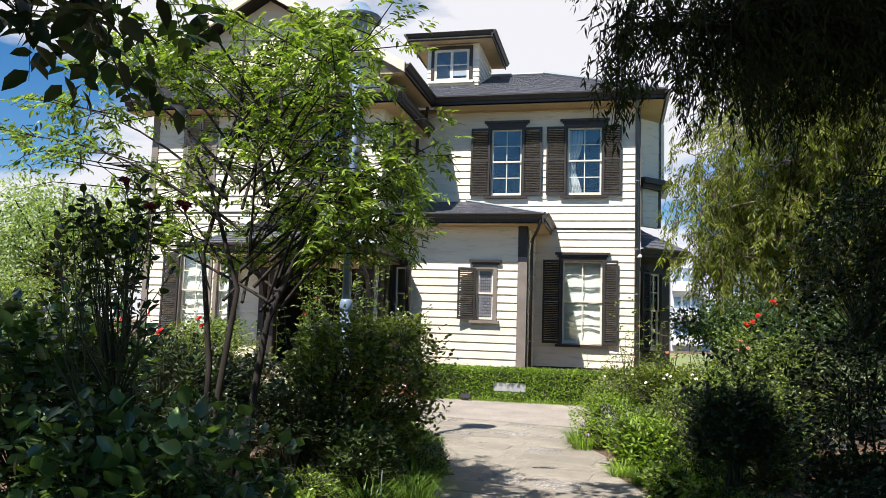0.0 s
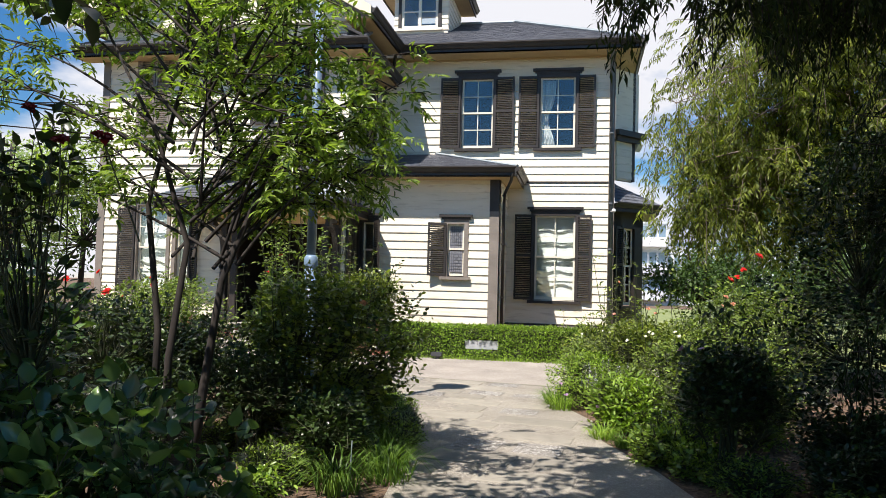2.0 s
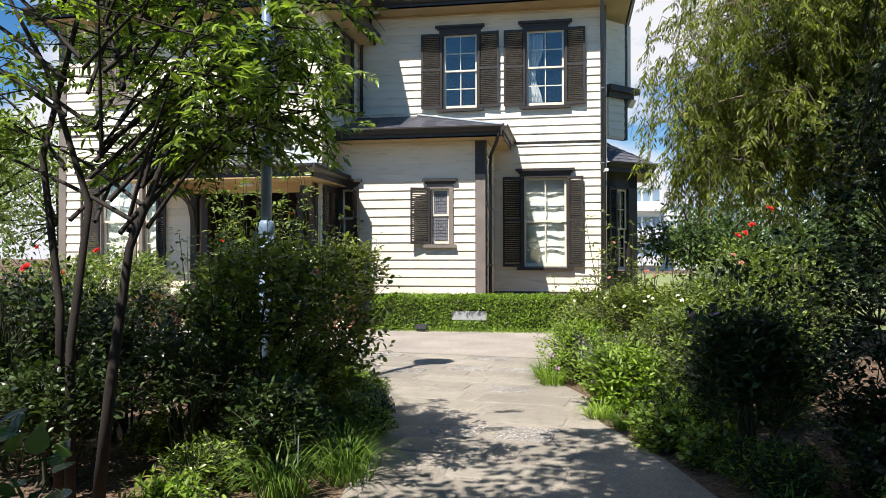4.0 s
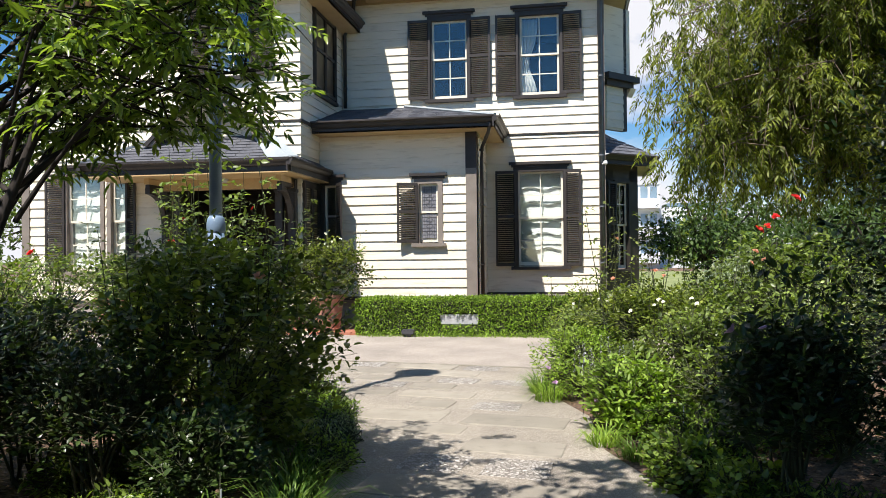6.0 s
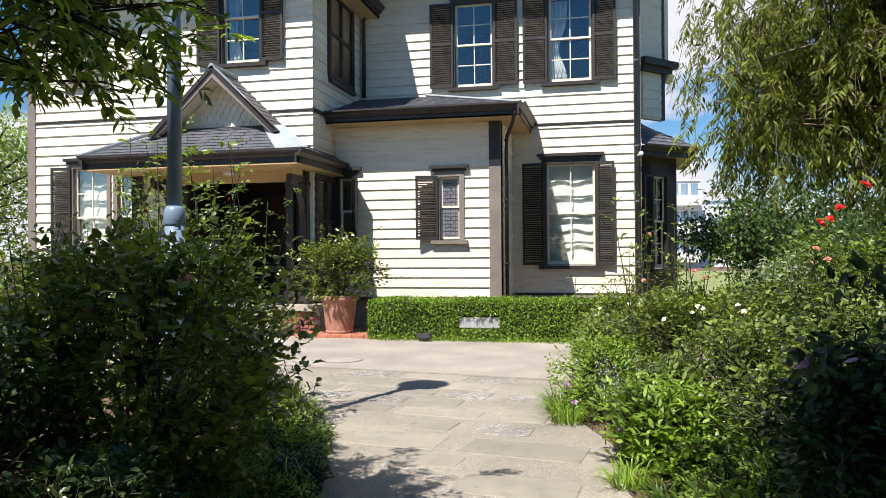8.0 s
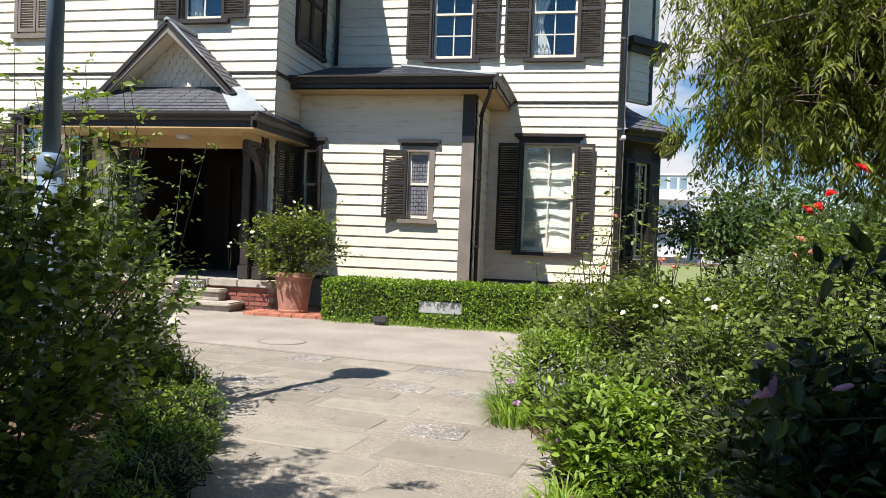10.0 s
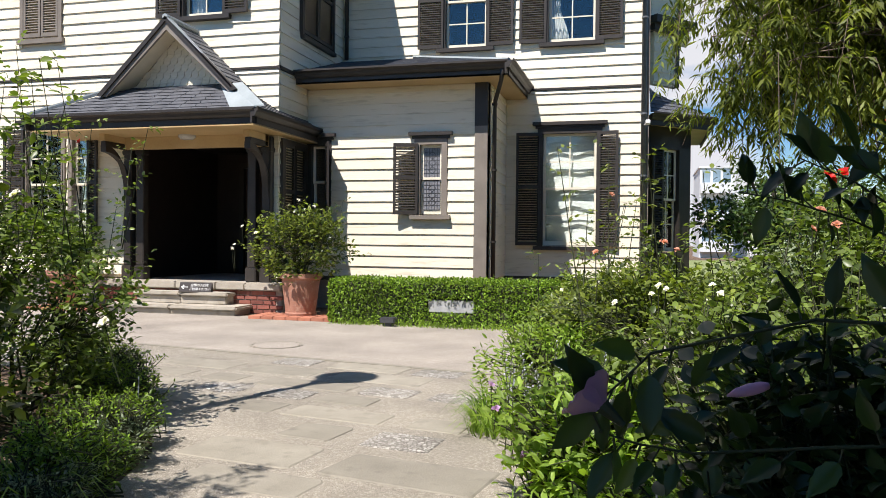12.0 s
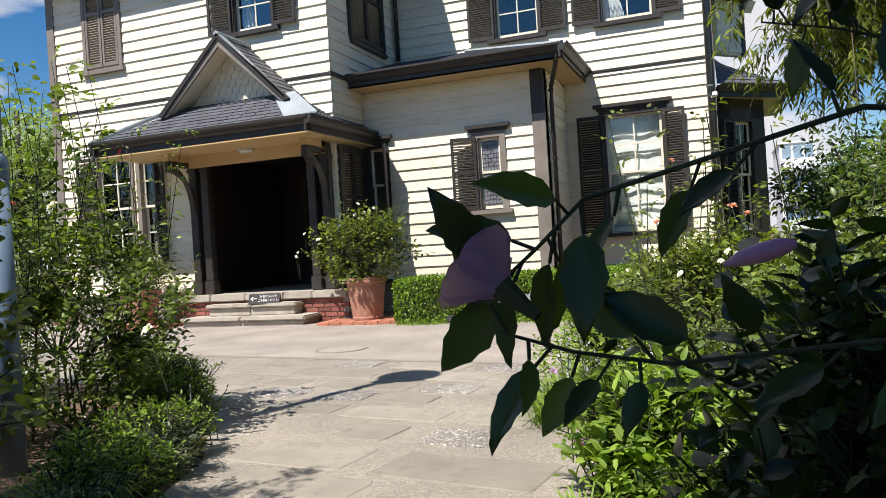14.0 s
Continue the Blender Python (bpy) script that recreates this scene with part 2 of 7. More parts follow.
def pebble_mat(name, scale, lo, mid, hi, joint, bump=0.8):
    """Small stones set in mortar."""
    m, n, l, b = node_mat(name, 0.85)
    geo = n.new("ShaderNodeNewGeometry")
    v = n.new("ShaderNodeTexVoronoi")
    v.inputs["Scale"].default_value = scale
    e = n.new("ShaderNodeTexVoronoi")
    e.feature = "DISTANCE_TO_EDGE"
    e.inputs["Scale"].default_value = scale
    n1 = n.new("ShaderNodeTexNoise")
    n1.inputs["Scale"].default_value, n1.inputs["Detail"].default_value = 1.3, 6
    for k in (v, e, n1):
        l.new(geo.outputs["Position"], k.inputs["Vector"])
    bw = n.new("ShaderNodeRGBToBW")
    l.new(v.outputs["Color"], bw.inputs[0])
    r = ramp_of(n, [(0.1, lo), (0.5, mid), (0.9, hi)])
    l.new(bw.outputs[0], r.inputs["Fac"])
    re = ramp_of(n, [(0.02, (0, 0, 0)), (0.12, (1, 1, 1))])
    l.new(e.outputs["Distance"], re.inputs["Fac"])
    mx = n.new("ShaderNodeMix")
    mx.data_type = "RGBA"
    mx.inputs[6].default_value = (*joint, 1)
    l.new(re.outputs["Color"], mx.inputs[0])
    l.new(r.outputs["Color"], mx.inputs[7])
    hsv = n.new("ShaderNodeHueSaturation")
    mr = n.new("ShaderNodeMapRange")
    mr.inputs[1].default_value, mr.inputs[2].default_value = 0.3, 0.7
    mr.inputs[3].default_value, mr.inputs[4].default_value = 0.8, 1.15
    l.new(n1.outputs["Fac"], mr.inputs[0])
    l.new(mr.outputs[0], hsv.inputs["Value"])
    l.new(mx.outputs[2], hsv.inputs["Color"])
    l.new(hsv.outputs["Color"], b.inputs["Base Color"])
    bp = n.new("ShaderNodeBump")
    bp.inputs["Strength"].default_value, bp.inputs["Distance"].default_value = bump, 0.012
    l.new(re.outputs["Color"], bp.inputs["Height"])
    l.new(bp.outputs["Normal"], b.inputs["Normal"])
    return m


M_LAWN = surface("lawn_grass", (0.10, 0.14, 0.04), (0.24, 0.27, 0.10), 0.95, 1.2, 40, 1.0, stain=(0.30, 0.29, 0.13))
M_SOIL = ground_mat()
M_JOINT = pebble_mat("pebble_joint", 85, (0.315, 0.28, 0.225), (0.415, 0.37, 0.302), (0.52, 0.468, 0.388), (0.28, 0.248, 0.199), 0.7)
M_AGG = pebble_mat("exposed_aggregate", 95, (0.29, 0.255, 0.21), (0.37, 0.325, 0.275), (0.45, 0.405, 0.35), (0.285, 0.25, 0.21), 0.35)
M_COBBLE = pebble_mat("pebble_panel", 38, (0.28, 0.26, 0.225), (0.43, 0.40, 0.355), (0.60, 0.57, 0.52), (0.215, 0.19, 0.155), 1.0)

# rose green in three tones: the bushes' shade and sunlight put into colour
L_ROSESHADE = leafy("rose_leaf_shaded", (0.014, 0.026, 0.009), (0.052, 0.086, 0.022), 0.34, 0.25, 0.5)
L_ROSELIT = leafy("young_rose_leaf_sunlit", (0.055, 0.088, 0.02), (0.18, 0.245, 0.055), 0.38, 0.36, 0.45)
L_ROSEMID = leafy("rose_leaf_mid_lit", (0.036, 0.058, 0.014), (0.20, 0.245, 0.05), 0.34, 0.36, 0.5)
L_HYD = leafy("hydrangea_leaf", (0.028, 0.066, 0.022), (0.13, 0.21, 0.068), 0.22, 0.28, 0.8)
L_TREE = leafy("compound_leaf", (0.05, 0.095, 0.02), (0.235, 0.325, 0.065), 0.28, 0.44, 0.5)
# green sunk almost to black, giving these leaves their deep shade
L_BROADSHADE = leafy("broad_glossy_leaf_shaded", (0.008, 0.020, 0.008), (0.026, 0.052, 0.018), 0.36, 0.15)
# needle colour darkened for the canopy's shade over the near conifer
L_CONIFERSHADE = leafy("feathery_needle_shaded", (0.008, 0.017, 0.006), (0.034, 0.052, 0.014), 0.6, 0.22, 0.15)
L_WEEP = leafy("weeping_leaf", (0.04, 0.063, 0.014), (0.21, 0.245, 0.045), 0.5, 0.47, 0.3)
L_DRY = leafy("dry_leaf", (0.12, 0.06, 0.03), (0.30, 0.17, 0.09), 0.8, 0.1)
L_PALE = leafy("pale_willow_leaf", (0.13, 0.20, 0.07), (0.30, 0.38, 0.17), 0.5, 0.4)
L_BOX = leafy("boxwood_leaf", (0.05, 0.10, 0.01), (0.20, 0.31, 0.035), 0.4, 0.3)
L_GRASS = leafy("grass_blade", (0.05, 0.11, 0.015), (0.16, 0.26, 0.05), 0.4, 0.35)
L_LIME = leafy("lime_leaf", (0.13, 0.22, 0.03), (0.26, 0.37, 0.065), 0.45, 0.4)
L_GREY = leafy("grey_green_leaf", (0.12, 0.16, 0.10), (0.26, 0.31, 0.20), 0.6, 0.25)
L_FAR = leafy("far_tree_leaf", (0.02, 0.045, 0.012), (0.07, 0.12, 0.03), 0.5, 0.3)
P_RED = leafy("red_petal", (0.35, 0.012, 0.012), (0.62, 0.03, 0.025), 0.5, 0.25)
P_DEEP = leafy("deep_red_petal", (0.10, 0.005, 0.008), (0.22, 0.012, 0.015), 0.5, 0.2)
P_WHITE = leafy("white_petal", (0.72, 0.70, 0.64), (0.82, 0.80, 0.76), 0.5, 0.2)
P_PEACH = leafy("peach_petal", (0.60, 0.24, 0.15), (0.75, 0.38, 0.27), 0.5, 0.25)
P_LILAC = leafy("lilac_floret", (0.36, 0.38, 0.48), (0.5, 0.5, 0.6), 0.6, 0.2)
P_MAUVE = leafy("mauve_petal", (0.34, 0.20, 0.40), (0.47, 0.29, 0.52), 0.5, 0.3)


# ---- building blocks ----
def part(name, bm, material, parent=None, label="", smooth=False):
    me = bpy.data.meshes.new(name)
    bmesh.ops.recalc_face_normals(bm, faces=bm.faces)
    bm.to_mesh(me)
    bm.free()
    if smooth:
        me.polygons.foreach_set("use_smooth", [True] * len(me.polygons))
    me.materials.append(material)
    ob = new(name, me)
    if parent:
        ob.parent = parent
    if label:
        ob["label"] = label
    return ob


def empty(name, label="", category="", group="", kind=""):
    return tagged(new(name), label, category, group, kind)


def hexa(bm, pts):
    v = [bm.verts.new(p) for p in pts]
    for f in ((0, 1, 3, 2), (4, 6, 7, 5), (0, 4, 5, 1), (2, 3, 7, 6), (0, 2, 6, 4), (1, 5, 7, 3)):
        bm.faces.new([v[i] for i in f])
    return bm


def box(x0, x1, y0, y1, z0, z1, bm=None, bevel=0.0):
    bm = bm or bmesh.new()
    if bevel:
        tmp = bmesh.new()
        hexa(tmp, [(x, y, z) for x in (x0, x1) for y in (y0, y1) for z in (z0, z1)])
        bmesh.ops.bevel(tmp, geom=tmp.edges[:], offset=bevel, segments=2, affect="EDGES")
        me = bpy.data.meshes.new("tmp")
        tmp.to_mesh(me)
        tmp.free()
        bm.from_mesh(me)
        bpy.data.meshes.remove(me)
        return bm
    return hexa(bm, [(x, y, z) for x in (x0, x1) for y in (y0, y1) for z in (z0, z1)])


class Face:
    """A wall's outer plane: u runs along it, d outwards."""

    def __init__(self, origin, along, out):
        self.o, self.a, self.n = Vector(origin), Vector(along).normalized(), Vector(out).normalized()

    def at(self, u, z, d=0.0):
        p = self.o + self.a * u + self.n * d
        return (p.x, p.y, z)

    def box(self, u0, u1, z0, z1, d0, d1, bm=None):
        bm = bm or bmesh.new()
        return hexa(bm, [self.at(u, z, d) for u in (u0, u1) for d in (d0, d1) for z in (z0, z1)])


def wall_core(name, F, u0, u1, z0, z1, holes, thick, label):
    bm = bmesh.new()
    us = sorted({u0, u1, *[h[0] for h in holes], *[h[1] for h in holes]})
    zs = sorted({z0, z1, *[h[2] for h in holes], *[h[3] for h in holes]})
    for a, b in zip(us, us[1:]):
        for c, d in zip(zs, zs[1:]):
            mu, mz = (a + b) / 2, (c + d) / 2
            if a < u0 or b > u1 or c < z0 or d > z1:
                continue
            if not any(h[0] < mu < h[1] and h[2] < mz < h[3] for h in holes):
                F.box(a, b, c, d, -thick, 0, bm)
    return tagged(part(name, bm, M_CREAM), label, "wall", kind="structure")


PITCH = 0.187
rnd = random.Random(7)


def siding(wall, F, u0, u1, z0, z1, holes, u_of=None):
    """Clapboards, each a wedge that laps the one below, cut round the openings. u_of narrows a course by its height (gables)."""
    k = 0
    z = z0
    while z < z1 - 0.02:
        top = min(z + PITCH + 0.012, z1)
        a0, a1 = (u0, u1) if u_of is None else u_of(z + PITCH / 2)
        spans = [(a0, a1)]
        for h in holes:
            if h[2] < z + PITCH * 0.75 and h[3] > z + PITCH * 0.25:
                nxt = []
                for a, b in spans:
                    if h[1] <= a or h[0] >= b:
                        nxt.append((a, b))
                    else:
                        if h[0] - a > 0.02:
                            nxt.append((a, h[0]))
                        if b - h[1] > 0.02:
                            nxt.append((h[1], b))
                spans = nxt
        for a, b in spans:
            cuts = [a, b]
            if b - a > 3.2:
                cuts = [a, a + (b - a) * rnd.uniform(0.3, 0.7), b]
            for c, d in zip(cuts, cuts[1:]):
                j = rnd.uniform(-0.0015, 0.0015)
                bm = bmesh.new()
                g = 0.001
                hexa(bm, [F.at(u, zz, dd) for u, (dd, zz) in
                          [(c + g, (0.0, z)), (c + g, (0.0, top)), (c + g, (0.032 + j, z)), (c + g, (0.008, top)),
                           (d - g, (0.0, z)), (d - g, (0.0, top)), (d - g, (0.032 + j, z)), (d - g, (0.008, top))]])
                part("clapboard", bm, M_SIDING, wall)
        z += PITCH
        k += 1


slat_cache = {}


def shutter(F, parent, u0, u1, z0, z1, swing=0.0, hinge=0, mat=None, d=0.035):
    """A louvred shutter leaf with two louvre fields; hinge 0: at u0, 1: at u1; swing in degrees off the wall."""
    mat = mat or M_BROWN
    w, h, st = u1 - u0, z1 - z0, 0.045
    s = new("shutter")
    s.parent = parent
    ax = math.atan2(F.a.y, F.a.x)
    hu = u0 if hinge == 0 else u1
    p = F.at(hu, z0, d)
    sgn = 1 if hinge == 0 else -1
    hand = 1 if F.a.cross(F.n).z > 0 else -1
    s.matrix_basis = Matrix.Translation(p) @ Matrix.Rotation(ax + hand * sgn * radians(swing), 4, "Z")
    bm = bmesh.new()
    lo, hi = (0, w) if hinge == 0 else (-w, 0)
    n = hand
    mid = h * 0.52
    for a, b, c, e in ((lo, lo + st, 0, h), (hi - st, hi, 0, h), (lo + st, hi - st, 0, 0.07), (lo + st, hi - st, h - 0.06, h), (lo + st, hi - st, mid - 0.035, mid + 0.035)):
        y0, y1 = sorted((0, 0.036 * n))
        box(a, b, y0, y1, c, e, bm)
    part("shutter_frame", bm, mat, s)
    key = (round(w, 3), n, mat.name, hinge)
    if key not in slat_cache:
        bm = bmesh.new()
        hexa(bm, [(x, y * n, z) for x in (lo + st, hi - st) for y, z in ((0.004, 0.0), (0.004, 0.008), (0.034, -0.024), (0.034, -0.016))])
        bmesh.ops.recalc_face_normals(bm, faces=bm.faces)
        me = bpy.data.meshes.new("slat")
        bm.to_mesh(me)
        bm.free()
        me.materials.append(mat)
        slat_cache[key] = me
    for a, b in ((0.10, mid - 0.045), (mid + 0.065, h - 0.07)):
        cnt = max(1, round((b - a) / 0.044))
        for i in range(cnt):
            o = new("slat", slat_cache[key])
            o.parent = s
            o.location = (0, 0, a + (i + 0.5) * (b - a) / cnt)
    return s


win_no = [0]


def window(F, u0, u1, z0, z1, label, cols=2, rows=(2, 2), left=None, right=None, head=True, sill=True, casing=0.10, case_mat=None, lights=True):
    """Double-hung sash window whose sashes fill u0..u1, z0..z1, in a dark casing; left and right give shutters as (width, swing)."""
    case_mat = case_mat or M_BROWN
    win_no[0] += 1
    w = empty("window_%d" % win_no[0], label, "window", kind="structure")
    c = casing
    bm = bmesh.new()
    F.box(u0 - c, u0, z0 - 0.02, z1 + c, -0.10, 0.045, bm)
    F.box(u1, u1 + c, z0 - 0.02, z1 + c, -0.10, 0.045, bm)
    F.box(u0, u1, z1, z1 + c, -0.10, 0.045, bm)
    part("window_casing", bm, case_mat, w)
    if head:
        bm = bmesh.new()
        F.box(u0 - c - 0.04, u1 + c + 0.04, z1 + c, z1 + c + 0.05, 0, 0.065, bm)
        F.box(u0 - c - 0.09, u1 + c + 0.09, z1 + c + 0.05, z1 + c + 0.11, 0, 0.11, bm)
        part("window_head", bm, M_BROWN, w)
    if sill:
        bm = bmesh.new()
        F.box(u0 - c - 0.06, u1 + c + 0.06, z0 - 0.09, z0 - 0.02, -0.05, 0.11, bm)
        part("window_sill", bm, case_mat, w)
    mid = (z0 + z1) / 2 + 0.02
    for k, (a, b, dd, nr) in enumerate(((z0, mid + 0.02, -0.075, rows[1]), (mid - 0.02, z1, -0.04, rows[0]))):
        st = 0.045
        bm = bmesh.new()
        F.box(u0, u0 + st, a, b, dd - 0.03, dd, bm)
        F.box(u1 - st, u1, a, b, dd - 0.03, dd, bm)
        F.box(u0 + st, u1 - st, a, a + (0.075 if k == 0 else 0.04), dd - 0.03, dd, bm)
        F.box(u0 + st, u1 - st, b - 0.045, b, dd - 0.03, dd, bm)
        part("window_frame", bm, M_SASH, w)
        p0, p1, q0, q1 = u0 + st, u1 - st, a + (0.075 if k == 0 else 0.04), b - 0.045
        bm = bmesh.new()
        for i in range(1, cols):
            u = p0 + (p1 - p0) * i / cols
            F.box(u - 0.011, u + 0.011, q0, q1, dd - 0.024, dd - 0.004, bm)
        for i in range(1, nr):
            z = q0 + (q1 - q0) * i / nr
            for j in range(cols):
                ua, ub = p0 + (p1 - p0) * j / cols, p0 + (p1 - p0) * (j + 1) / cols
                F.box(ua + (0.011 if j else 0), ub - (0.011 if j < cols - 1 else 0), z - 0.011, z + 0.011, dd - 0.024, dd - 0.004, bm)
        if cols > 1 or nr > 1:
            part("glazing_bar", bm, M_SASH, w)
        if lights:
            for i in range(cols):
                for j in range(nr):
                    bm = bmesh.new()
                    F.box(p0 + (p1 - p0) * i / cols, p0 + (p1 - p0) * (i + 1) / cols, q0 + (q1 - q0) * j / nr, q0 + (q1 - q0) * (j + 1) / nr, dd - 0.017, dd - 0.013, bm)
                    pane = part("pane", bm, M_GLASS, w)
                    pane.visible_shadow = False
    if left:
        shutter(F, w, u0 - 0.03 - left[0], u0 - 0.03, z0 - 0.01, z1 + 0.02, left[1], 1, d=0.05)
    if right:
        shutter(F, w, u1 + 0.03, u1 + 0.03 + right[0], z0 - 0.01, z1 + 0.02, right[1], 0, d=0.05)
    return w


def curtain(F, u0, u1, z0, z1, d, label, waves=9, depth=0.03, tie=0.0):
    """A gathered curtain hanging behind a window."""
    bm = bmesh.new()
    nu, nz = 48, 10
    grid = []
    for j in range(nz + 1):
        f = j / nz
        row = []
        for i in range(nu + 1):
            g = i / nu
            u = u0 + (u1 - u0) * g
            if tie:
                pinch = math.exp(-((f - 0.42) / 0.22) ** 2) * tie
                u = u0 + (u1 - u0) * g * (1 - pinch)
            row.append(bm.verts.new(F.at(u, z0 + (z1 - z0) * f, d + depth * math.sin(g * waves * 2 * math.pi + 0.6 * f) * (0.6 + 0.4 * f))))
        grid.append(row)
    for j in range(nz):
        for i in range(nu):
            bm.faces.new((grid[j][i], grid[j][i + 1], grid[j + 1][i + 1], grid[j + 1][i]))
    ob = part("curtain", bm, M_CURTAIN, smooth=True)
    so = ob.modifiers.new("thick", "SOLIDIFY")
    so.thickness = 0.004
    return tagged(ob, label, "curtain")


def tube(points, radii, sides=8, bm=None):
    """A tapered round tube along a line of points."""
    bm = bm or bmesh.new()
    pts = [Vector(p) for p in points]
    rings = []
    for i, p in enumerate(pts):
        t = (pts[min(i + 1, len(pts) - 1)] - pts[max(i - 1, 0)]).normalized()
        a = t.cross(Vector((0, 0, 1)) if abs(t.z) < 0.9 else Vector((1, 0, 0))).normalized()
        b = t.cross(a)
        rings.append([bm.verts.new(p + (a * math.cos(q) + b * math.sin(q)) * radii[i]) for q in [2 * math.pi * k / sides for k in range(sides)]])
    for r0, r1 in zip(rings, rings[1:]):
        for k in range(sides):
            bm.faces.new((r0[k], r0[(k + 1) % sides], r1[(k + 1) % sides], r1[k]))
    bm.faces.new(rings[0])
    bm.faces.new(rings[-1])
    return bm


def lathe(profile, sides=32, centre=(0, 0, 0)):
    bm = bmesh.new()
    rings = []
    for r, z in profile:
        rings.append([bm.verts.new((centre[0] + r * math.cos(2 * math.pi * k / sides), centre[1] + r * math.sin(2 * math.pi * k / sides), centre[2] + z)) for k in range(sides)])
    for a, b in zip(rings, rings[1:]):
        for k in range(sides):
            bm.faces.new((a[k], a[(k + 1) % sides], b[(k + 1) % sides], b[k]))
    bm.faces.new(rings[0])
    bm.faces.new(rings[-1])
    return bm


# ---- foliage ----
LEAF8 = np.array([(0, 0, 0), (-.42, .30, .06), (0, .30, 0), (.42, .30, .06), (-.36, .68, .03), (0, .66, -.04), (.36, .68, .03), (0, 1, -.14)], dtype=np.float32)
LEAF8_F = [(0, 2, 1), (0, 3, 2), (1, 2, 5), (1, 5, 4), (2, 3, 6), (2, 6, 5), (4, 5, 7), (5, 6, 7)]
LEAF4 = np.array([(0, 0, 0), (-.5, .45, .07), (.5, .45, .07), (0, 1, -.08)], dtype=np.float32)
LEAF4_F = [(0, 2, 1), (1, 2, 3)]
def ovate(rows, teeth):
    """A finer leaf or petal: rows of (along, half width, sag at the edge), toothed where teeth > 0."""
    v, f = [(0, 0, 0)], []
    for i, (y, w, z) in enumerate(rows):
        k = 1 + (teeth if i % 2 else -teeth)
        v += [(-w * k, y - 0.02, z), (-w * 0.5, y, z * 0.35), (0, y + 0.01, 0 - 0.10 * y * y), (w * 0.5, y, z * 0.35), (w * k, y - 0.02, z)]
    v.append((0, 1.0, -0.13))
    n = len(rows)
    for q in range(4):
        f.append((0, 2 + q, 1 + q))
        for i in range(n - 1):
            a, b = 1 + i * 5 + q, 1 + (i + 1) * 5 + q
            f += [(a, a + 1, b + 1), (a, b + 1, b)]
        a = 1 + (n - 1) * 5 + q
        f.append((a, a + 1, len(v) - 1))
    return np.array(v, dtype=np.float32), f


LEAFN, LEAFN_F = ovate([(0.08, 0.20, 0.03), (0.2, 0.36, 0.05), (0.32, 0.43, 0.05), (0.44, 0.45, 0.04), (0.56, 0.41, 0.03), (0.68, 0.34, 0.01), (0.80, 0.24, -0.02), (0.90, 0.13, -0.06)], 0.07)
LEAFM, LEAFM_F = ovate([(0.14, 0.28, 0.05), (0.38, 0.46, 0.06), (0.62, 0.38, 0.02), (0.84, 0.18, -0.04)], 0.03)
PETAL, PETAL_F = ovate([(0.12, 0.10, 0.04), (0.3, 0.24, 0.06), (0.5, 0.42, 0.05), (0.68, 0.52, 0.02), (0.82, 0.52, 0.06), (0.93, 0.40, -0.02), (0.99, 0.22, 0.03)], 0.03)
BLADE = np.array([(-.5, 0, 0), (.5, 0, 0), (-.42, .4, .10), (.42, .4, .10), (-.3, .75, .08), (.3, .75, .08), (0, 1, -.08)], dtype=np.float32)
BLADE_F = [(0, 1, 3), (0, 3, 2), (2, 3, 5), (2, 5, 4), (4, 5, 6)]


def unit(v):
    return v / np.maximum(np.linalg.norm(v, axis=-1, keepdims=True), 1e-6)


def leaves(name, pos, along, normal, length, width, material, parent=None, template=LEAF8, faces=LEAF8_F, curl=1.0):
    """One mesh of many leaves: each at pos, pointing along, facing normal."""
    n = len(pos)
    y = unit(np.asarray(along, dtype=np.float32))
    z = np.asarray(normal, dtype=np.float32)
    z = unit(z - (z * y).sum(1, keepdims=True) * y)
    x = np.cross(y, z)
    T = template
    v = (np.asarray(pos, dtype=np.float32)[:, None, :]
         + x[:, None, :] * (T[None, :, 0:1] * np.asarray(width)[:, None, None])
         + y[:, None, :] * (T[None, :, 1:2] * np.asarray(length)[:, None, None])
         + z[:, None, :] * (T[None, :, 2:3] * curl * np.asarray(length)[:, None, None]))
    k = len(T)
    f = np.array(faces, dtype=np.int32)
    idx = (np.arange(n, dtype=np.int32)[:, None, None] * k + f[None]).reshape(-1)
    me = bpy.data.meshes.new(name)
    me.vertices.add(n * k)
    me.vertices.foreach_set("co", v.reshape(-1).astype(np.float32))
    nf = n * len(faces)
    me.loops.add(nf * 3)
    me.loops.foreach_set("vertex_index", idx)
    me.polygons.add(nf)
    me.polygons.foreach_set("loop_start", np.arange(0, nf * 3, 3, dtype=np.int32))
    me.polygons.foreach_set("use_smooth", np.ones(nf, dtype=bool))
    me.update(calc_edges=True)
    me.materials.append(material)
    ob = new(name, me)
    if parent:
        ob.parent = parent
    return ob


def sprays(rng, tips, dirs, per, spread, drop=0.0):
    """Leaves set alternately along the last stretch of each twig. Returns pos, along, normal."""
    n = len(tips)
    f = np.tile(np.linspace(0.0, 1.0, per), (n, 1)) + rng.normal(0, 0.04, (n, per))
    d = unit(dirs)
    side = unit(np.cross(d, np.array([0, 0, 1.0]) + rng.normal(0, 0.35, (n, 3))))
    sg = np.tile(np.where(np.arange(per) % 2 == 0, 1.0, -1.0), (n, 1))
    pos = tips[:, None, :] - d[:, None, :] * (1 - f)[:, :, None] * spread
    along = side[:, None, :] * sg[:, :, None] + d[:, None, :] * (0.35 + 0.9 * f[:, :, None] ** 3) + rng.normal(0, 0.25, (n, per, 3))
    along[:, :, 2] -= drop
    nor = np.array([0, 0, 1.0]) + rng.normal(0, 0.45, (n, per, 3))
    return pos.reshape(-1, 3), along.reshape(-1, 3), nor.reshape(-1, 3)


